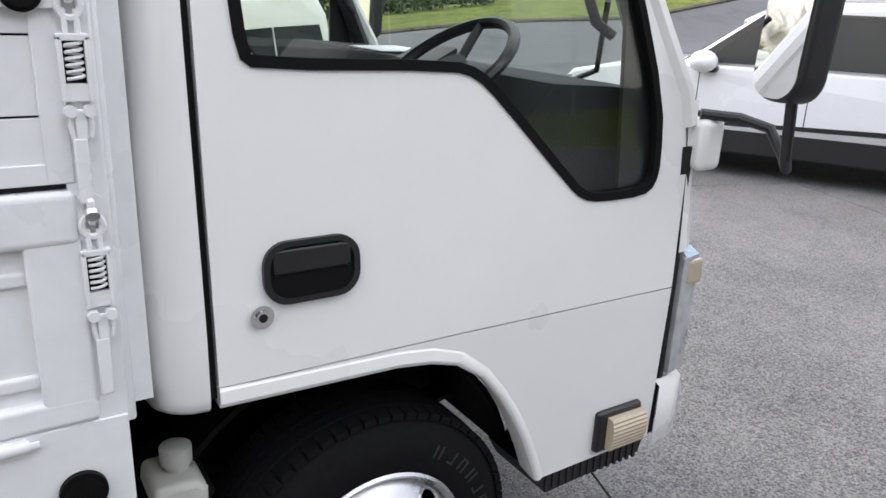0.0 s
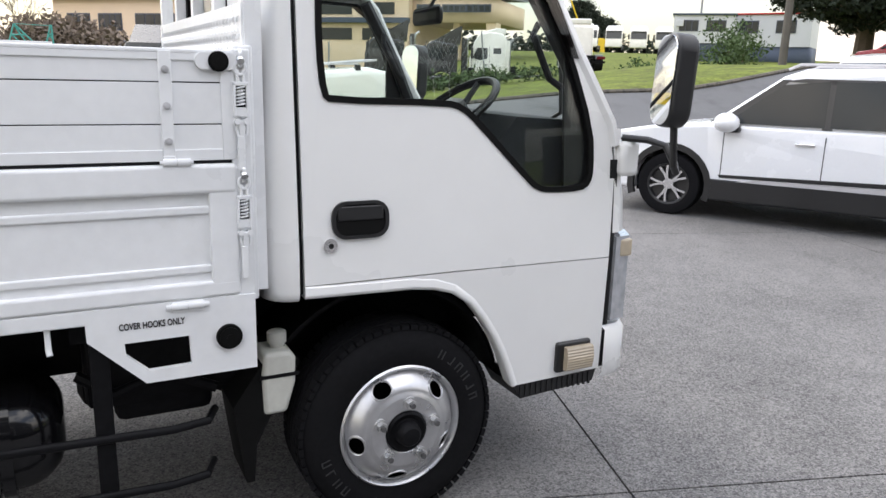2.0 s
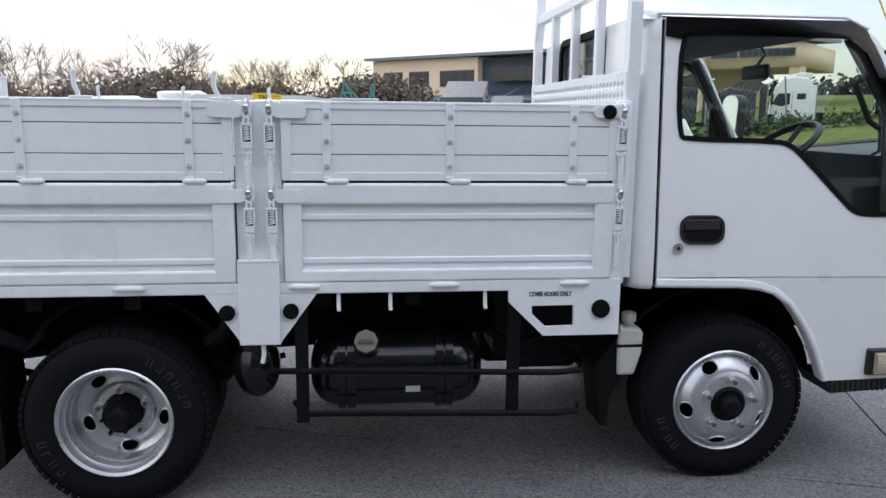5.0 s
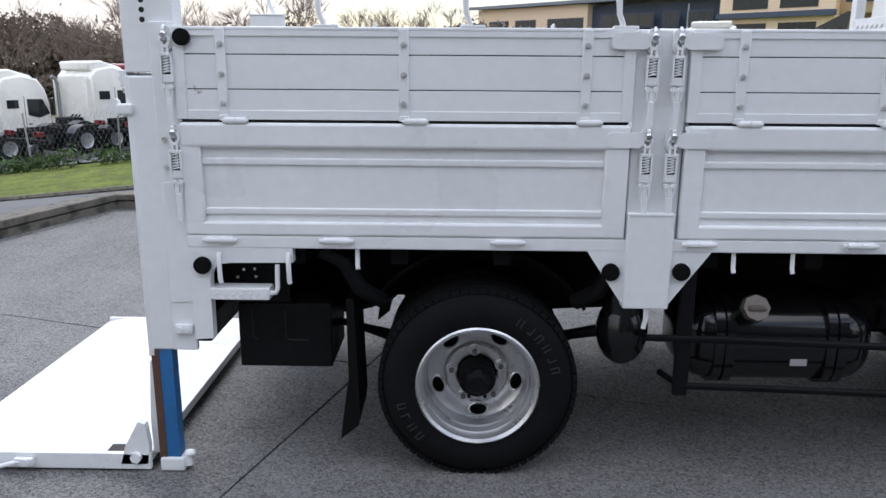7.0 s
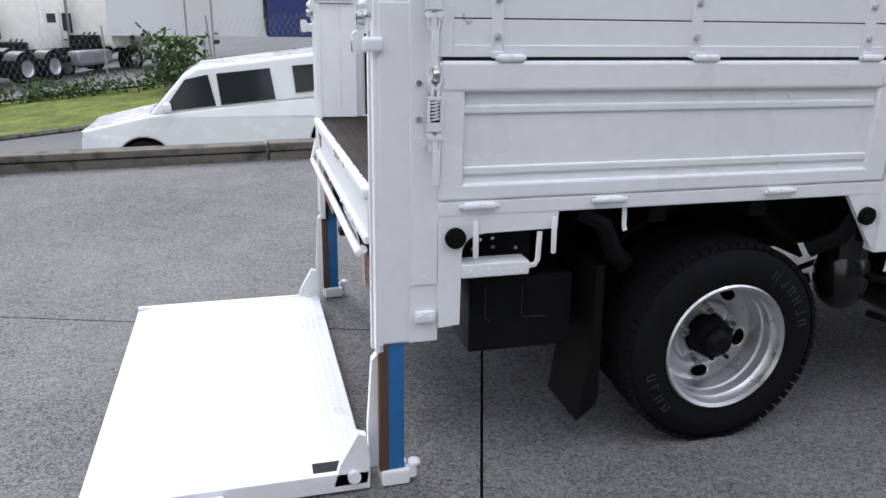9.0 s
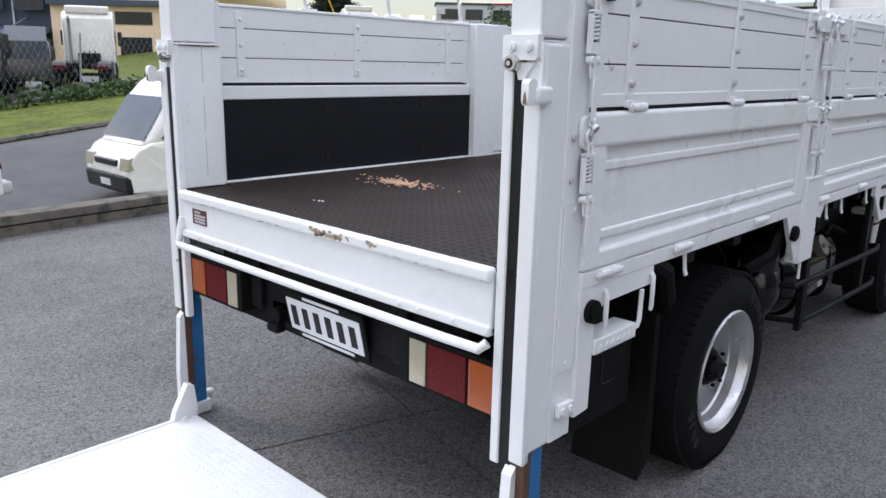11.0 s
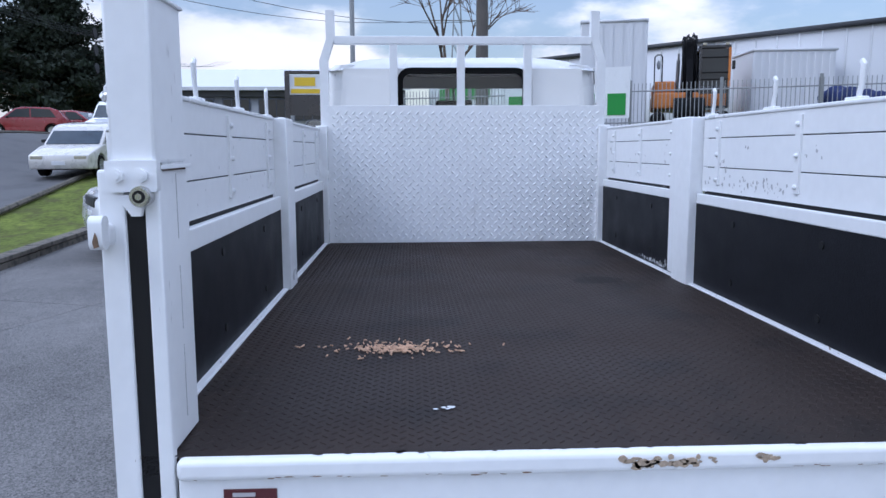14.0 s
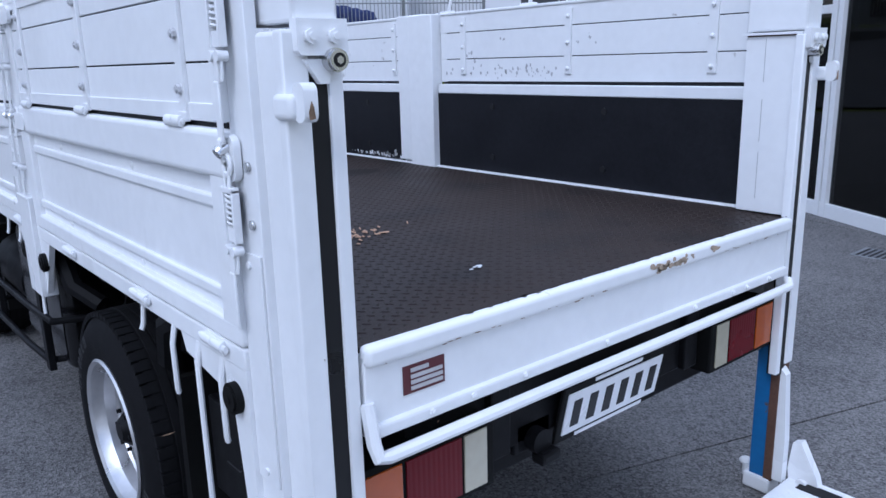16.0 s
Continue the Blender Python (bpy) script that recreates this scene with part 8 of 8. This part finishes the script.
part("roof_edge", Shape().box(-0.2, 24.2, -0.12, 14, 6.6, 6.8), DARK_WALL, wh2)
wh2.matrix_basis = pose(27.5, -21.5, 0.0, 0, 0, 180 + 48)

FA, FB = Vector((27.0, 3.2, 0)), Vector((17.5, -17.0, 0))
pal = thing("palisade_fence", "grey steel picket fence along the raised yard", "fence")
run = FB - FA
n = int(run.length / 0.125)
pk = part("picket", Shape().box(-0.011, 0.011, -0.011, 0.011, 0.0, 1.5, 0.004), STEEL_GREY, pal)
FZ = 2.05
for i in range(n):
    p = FA + run * (i / n)
    o = pk if i == 0 else new("picket", pk.data)
    o.parent = pal
    o.matrix_basis = pose(p.x, p.y, FZ, 0, 0, 64)
for z in (0.25, 1.25):
    part("rail", Shape().rod(FA + Vector((0, 0, FZ + z)), FB + Vector((0, 0, FZ + z)), 0.022, 6), STEEL_GREY, pal)
for i in range(9):
    p = FA + run * (i / 8)
    part("fence_post", Shape().box(p.x - 0.04, p.x + 0.04, p.y - 0.04, p.y + 0.04, 0.3, FZ + 1.6), STEEL_GREY, pal)
bank = Shape().prism([(FA.x - 0.6, FA.y + 1.5), (FB.x - 0.6, FB.y - 4), (60, -40), (60, FA.y + 1.5)], "z", -0.4, FZ)
lone("raised_yard", bank, ASPHALT, "raised grey yard behind the picket fence", "ground", kind="structure")

sg = thing("sign_board", "white fence sign with plain green bars", "sign")
def on_fence(t, out):
    d = run.normalized()
    nrm = Vector((-d.y, d.x, 0))
    if nrm.x > 0:
        nrm = -nrm
    return FA + run * t + nrm * out
p0, p1 = on_fence(0.31, 0.06), on_fence(0.5, 0.06)
cen = (p0 + p1) / 2
half_w = (p1 - p0).length / 2
part("board", Shape().box(-half_w, half_w, -0.02, 0.02, 0.4, 2.05), PLATE_WHITE, sg)
for k in range(5):
    u = -half_w + half_w * 2 * (k + 0.5) / 5
    part("sign_bar", Shape().box(u - half_w * 0.14, u + half_w * 0.14, -0.035, -0.015, 0.5, 1.2, 0.0), GREEN_SIGN, sg)
sg.matrix_basis = pose(cen.x, cen.y, FZ, 0, 0, math.degrees(math.atan2(run.y, run.x)))


def container(x, y, rz, L, h, z, m_, label):
    c = thing("container", label, "container")
    part("shell", Shape().box(-L / 2, L / 2, -1.2, 1.2, 0, h, 0.03), m_, c)
    for k in range(int(L / 0.28)):
        for sd in (-1, 1):
            part("corrugation", Shape().box(-L / 2 + 0.1 + k * 0.28, -L / 2 + 0.24 + k * 0.28, sd * 1.2 - 0.03, sd * 1.2 + 0.03, 0.12, h - 0.12), m_, c)
    for k in range(6):
        part("corrugation", Shape().box(-L / 2 - 0.03, -L / 2 + 0.01, -1.05 + k * 0.36, -0.9 + k * 0.36, 0.12, h - 0.12), m_, c)
    part("top_rail", Shape().box(-L / 2 - 0.04, L / 2 + 0.04, -1.24, 1.24, h - 0.08, h + 0.02), m_, c)
    c.matrix_basis = pose(x, y, z, 0, 0, rz)


container(27.6, -7.7, -13, 3.0, 4.15, FZ, WALL_WHITE, "tall white corrugated container stack seen end-on behind the fence")
container(27.5, -14.5, 84, 3.1, 3.15, FZ, WALL_WHITE, "pale corrugated shipping container behind the fence")
container(79.3, 22.7, 105, 6.0, 2.6, land(79.3, 22.7), RUST, "rust-red shipping container far up the road")
container(82.6, 28.9, 108, 5.0, 4.2, land(82.6, 28.9), BLUE_TARP, "blue shipping container far up the road")

dg = thing("excavator", "orange and black excavator with a folded hose-laden boom behind the fence", "excavator")
for y in (-1.15, 1.15):
    part("track", Shape().box(-1.8, 1.8, y - 0.25, y + 0.25, 0, 0.8, 0.25, 3), CHASSIS, dg)
house = part("house", Shape().box(-1.2, 2.2, -1.35, 1.35, 0.9, 1.5, 0.08).box(-0.9, 2.2, 0.5, 1.32, 1.5, 1.95, 0.1), ORANGE, dg, "orange machine house")
part("side_panel", Shape().box(-0.93, -0.88, 0.58, 1.2, 1.05, 1.42), CHASSIS, house)
part("counterweight", Shape().box(2.15, 2.7, -1.3, 1.3, 0.9, 1.85, 0.15, 3), CAR_BLACK, dg)
cb = part("cab", Shape().box(-1.2, 0.5, -1.4, -0.28, 3.08, 3.2, 0.03).box(-1.2, 0.5, -1.4, -0.28, 0.9, 1.7, 0.04).box(0.4, 0.5, -1.4, -0.28, 1.6, 3.1), CAR_BLACK, dg, "black framed operator's cab")
for y, m_ in ((-1.36, ORANGE), (-0.33, CAR_BLACK)):
    for x in (-1.15, 0.4):
        part("cab_post", Shape().box(x - 0.05, x + 0.05, y - 0.045, y + 0.045, 1.65, 3.1, 0.01), m_, cb)
part("cab_window", Shape().box(-1.16, -1.14, -1.31, -0.38, 1.7, 3.06), GLASS_SOLID, cb)
for z in (1.95, 2.2, 2.75):
    part("guard_bar", Shape().rod((-1.19, -1.32, z), (-1.19, -0.36, z), 0.018, 6), CHASSIS, cb)
part("operator_seat", Shape().box(-0.5, -0.2, -1.1, -0.6, 1.6, 2.6, 0.08), SEAT_GREY, cb)
for y in (-1.25, -0.45):
    part("work_lamp", Shape().box(-1.26, -1.18, y - 0.07, y + 0.07, 3.18, 3.27, 0.015), CLEAR_LENS, cb)
part("door_mirror", Shape().box(-1.2, -1.12, -1.56, -1.44, 2.3, 2.62, 0.03), PLASTIC, cb)
for y in (-0.18, 0.26):
    part("boom_plate", Shape().prism([(0.3, 1.1), (-0.5, 1.2), (-1.0, 2.4), (-0.7, 3.35), (-0.3, 3.45), (-0.35, 2.6), (0.2, 1.6)], "y", y - 0.03, y + 0.03), CHASSIS, dg)
part("boom_web", Shape().prism([(0.2, 1.2), (-0.45, 1.3), (-0.92, 2.4), (-0.65, 3.25), (-0.4, 3.3), (-0.42, 2.6), (0.1, 1.6)], "y", -0.16, 0.24), CHASSIS, dg)
part("stick", Shape().prism([(-0.6, 3.4), (-0.95, 3.35), (-1.35, 1.2), (-1.1, 1.1)], "y", -0.08, 0.16), CHASSIS, dg)
part("bucket", Shape().prism(arc(-1.3, 0.75, 0.55, 80, 280, 8), "y", -0.5, 0.6), CHASSIS, dg)
for y in (-0.34, 0.44):
    part("ram", Shape().rod((-0.3, y, 1.2), (-0.85, y, 2.7), 0.07, 8).rod((-0.6, y, 2.0), (-0.95, y, 2.95), 0.04, 8), STEEL_GREY, dg)
hose_rng = random.Random(61)
for k in range(9):
    yy = -0.2 + 0.058 * k
    top = 3.45 + hose_rng.uniform(0.02, 0.3)
    part("hose", Shape().tube([(-0.95, yy, 1.9), (-1.05, yy + 0.02, 2.7), (-0.95, yy, top - 0.15), (-0.75, yy, top), (-0.5, yy + 0.03, top - 0.12), (-0.3, yy, 3.1)], 0.026, 6), CHASSIS, dg)
part("guard_rail", Shape().tube([(-0.85, 1.3, 1.5), (-0.85, 1.3, 2.85), (-0.85, 1.22, 2.93), (-0.85, 1.08, 2.93), (-0.85, 1.02, 2.85), (-0.85, 1.02, 1.9)], 0.026, 6), CHASSIS, dg)
part("rail_mirror", Shape().ball((-0.9, 1.16, 2.55), 0.12, 10, (0.4, 0.6, 1.5)), STEEL_GREY, dg)
dg.matrix_basis = pose(27.0, -10.55, FZ, 0, 0, -16)
ba = thing("digger_arm", "black excavator arm with a pale label plate", "excavator")
part("arm", Shape().prism([(-2.2, 0.0), (-2.0, 0.32), (2.2, 1.55), (2.3, 1.25), (-1.6, -0.1)], "y", -0.15, 0.15), CHASSIS, ba)
part("knuckle", Shape().prism([(-2.6, 0.2), (-2.2, 0.55), (-1.7, 0.2), (-1.95, -0.7), (-2.35, -0.85), (-2.6, -0.3)], "y", -0.2, 0.2), CHASSIS, ba)
part("label_plate", Shape().prism([(-0.5, 0.42), (-0.46, 0.57), (0.5, 0.85), (0.54, 0.7)], "y", -0.165, -0.15), PLATE_WHITE, ba, "pale plate with a plain bar")
part("plate_bar", Shape().prism([(-0.38, 0.5), (-0.36, 0.55), (0.38, 0.77), (0.4, 0.71)], "y", -0.172, -0.165), INK, ba)
part("ram", Shape().rod((-1.9, 0, 0.6), (1.4, 0, 1.75), 0.06, 8), STEEL_GREY, ba)
part("machine_body", Shape().box(1.6, 4.2, -1.1, 1.1, -2.3, 1.2, 0.15), CAR_BLACK, ba)
ba.matrix_basis = pose(15.9, -16.3, 3.85, 0, 0, 180 + 50) @ Matrix.Diagonal((0.72, 0.72, 0.72, 1))
tp = Shape()
ring, folds = [], 14
for k in range(41):
    a = k / 40
    p = on_fence(0.75 + 0.085 * a, -0.45)
    h = (0.24 + 0.05 * math.sin(a * 31) + 0.04 * rng.random()) * min(1, 6 * a + 0.15, 6 * (1 - a) + 0.15)
    row = []
    for j in range(folds):
        th = 2 * math.pi * j / folds
        w = h * (1 + 0.16 * rng.random())
        row.append(tp.bm.verts.new((p.x + 0.2 * w * math.cos(th), p.y + 1.1 * w * math.cos(th), FZ + 0.87 + 0.1 * math.sin(a * 5) + 0.9 * w * math.sin(th))))
    ring.append(row)
for r0_, r1_ in zip(ring, ring[1:]):
    for j in range(folds):
        tp.bm.faces.new((r0_[j], r0_[(j + 1) % folds], r1_[(j + 1) % folds], r1_[j]))
tp.bm.faces.new(ring[0])
tp.bm.faces.new(ring[-1][::-1])
lone("tarpaulin", tp, BLUE_TARP, "crumpled dark blue tarpaulin over a load behind the fence", "tarpaulin")

bd = thing("company_sign", "black-framed sign board on two posts, plain coloured bars", "sign")
for u in (-1.5, 1.5):
    part("post", Shape().box(u - 0.1, u + 0.1, -0.1, 0.1, -2.5, 2.05), CAR_BLACK, bd)
part("frame", Shape().box(-1.6, 1.6, -0.08, 0.08, 1.98, 2.12), CAR_BLACK, bd)
part("panel", Shape().box(-1.4, 1.4, -0.04, 0.02, 1.15, 1.95), PLATE_WHITE, bd)
part("sign_bar", Shape().box(-1.2, -0.35, -0.06, -0.035, 1.5, 1.85), YELLOW, bd)
for z in (1.72, 1.56):
    part("sign_bar", Shape().box(-0.1, 1.25, -0.06, -0.035, z - 0.05, z + 0.05), INK, bd)
part("sign_bar", Shape().box(-1.35, 1.35, -0.06, -0.035, 1.2, 1.38), YELLOW, bd)
part("lower_panel", Shape().box(-1.4, 1.4, -0.04, 0.02, 0.3, 1.12), CAR_BLACK, bd)
bd.matrix_basis = pose(22.6, 3.05, 2.34, 0, 0, -88) @ Matrix.Diagonal((0.78, 0.78, 0.78, 1))

shed = thing("workshop_shed", "low grey workshop with a pale sheet roof behind the fence", "building", kind="structure")
part("wall", Shape().box(43.5, 52, 0.5, 16, 1.0, 5.0), STEEL_GREY, shed)
part("roof", Shape().prism([(43.0, 4.95), (52.3, 6.9), (52.3, 7.1), (43.0, 5.15)], "y", 0.2, 16.3), WALL_WHITE, shed, "pale sheet roof")
for k in range(7):
    w = part("window", Shape().box(43.42, 43.52, 1.3 + 2.1 * k, 2.9 + 2.1 * k, 3.2, 4.5), FRAME_NAVY, shed)
    for q in range(3):
        part("pane", Shape().box(43.4, 43.44, 1.36 + 2.1 * k + 0.51 * q, 1.82 + 2.1 * k + 0.51 * q, 3.26, 4.44), GLASS_SOLID, w)
part("fascia", Shape().box(43.3, 43.5, 0.5, 16, 4.6, 4.95), DARK_WALL, shed)
part("sign_plate", Shape().box(43.2, 43.32, 1.6, 3.4, 4.1, 4.9), PLATE_WHITE, shed, "white plate with a plain dark bar")
part("sign_bar", Shape().box(43.17, 43.22, 1.8, 3.2, 4.3, 4.7), INK, shed)

# ---- dark building along the near side of the lot, x along its face and y outwards ----
hall = thing("showroom", "charcoal showroom wall with white-framed glass doors", "building", kind="structure")
part("wall", Shape().box(1.05, 9.5, -6, 0, 0.0, 4.0), DARK_WALL, hall)
part("wall", Shape().box(-2.0, -1.1, -6, 0, 0.0, 4.0), DARK_WALL, hall)
part("wall", Shape().box(-1.1, 1.05, -6, 0, 2.6, 4.0), DARK_WALL, hall)
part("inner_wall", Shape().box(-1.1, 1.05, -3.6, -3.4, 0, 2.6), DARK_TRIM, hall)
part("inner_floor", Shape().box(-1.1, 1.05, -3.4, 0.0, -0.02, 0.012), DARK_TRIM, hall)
part("roof", Shape().box(-2.2, 9.7, -6, 0.15, 4.0, 4.15), ROOF_GREY, hall)
for x in (-1.1, -0.245, -0.165, 0.98):
    part("door_frame", Shape().box(x, x + 0.062, -0.02, 0.06, 0.0, 2.6, 0.004), FRAME_WHITE, hall)
for z in (0.0, 2.53):
    part("door_frame", Shape().box(-1.095, 1.045, -0.016, 0.056, z, z + 0.12, 0.004), FRAME_WHITE, hall)
part("door_frame", Shape().box(-0.1, 0.98, -0.018, 0.052, 1.69, 1.76, 0.004), FRAME_WHITE, hall)
for x0, x1 in ((-1.04, -0.245), (-0.103, 0.98)):
    part("door_glass", Shape().box(x0, x1, 0.01, 0.02, 0.12, 2.53), DARK_GLASS, hall, "dark door glass")
WIN_A, WIN_B = 3.2, 7.0
wn = part("window", Shape().box(WIN_A, WIN_B, -0.02, 0.04, 1.9, 2.76), FRAME_WHITE, hall)
part("pane", Shape().box(WIN_A + 0.08, WIN_B - 0.08, 0.035, 0.05, 1.98, 2.66), GLASS_SOLID, wn)
part("glazing_bar", Shape().box(6.5, 6.56, 0.03, 0.06, 1.97, 2.67), FRAME_WHITE, wn)
hall.matrix_basis = pose(0.8, -5.36, 0, 0, 0, -30)
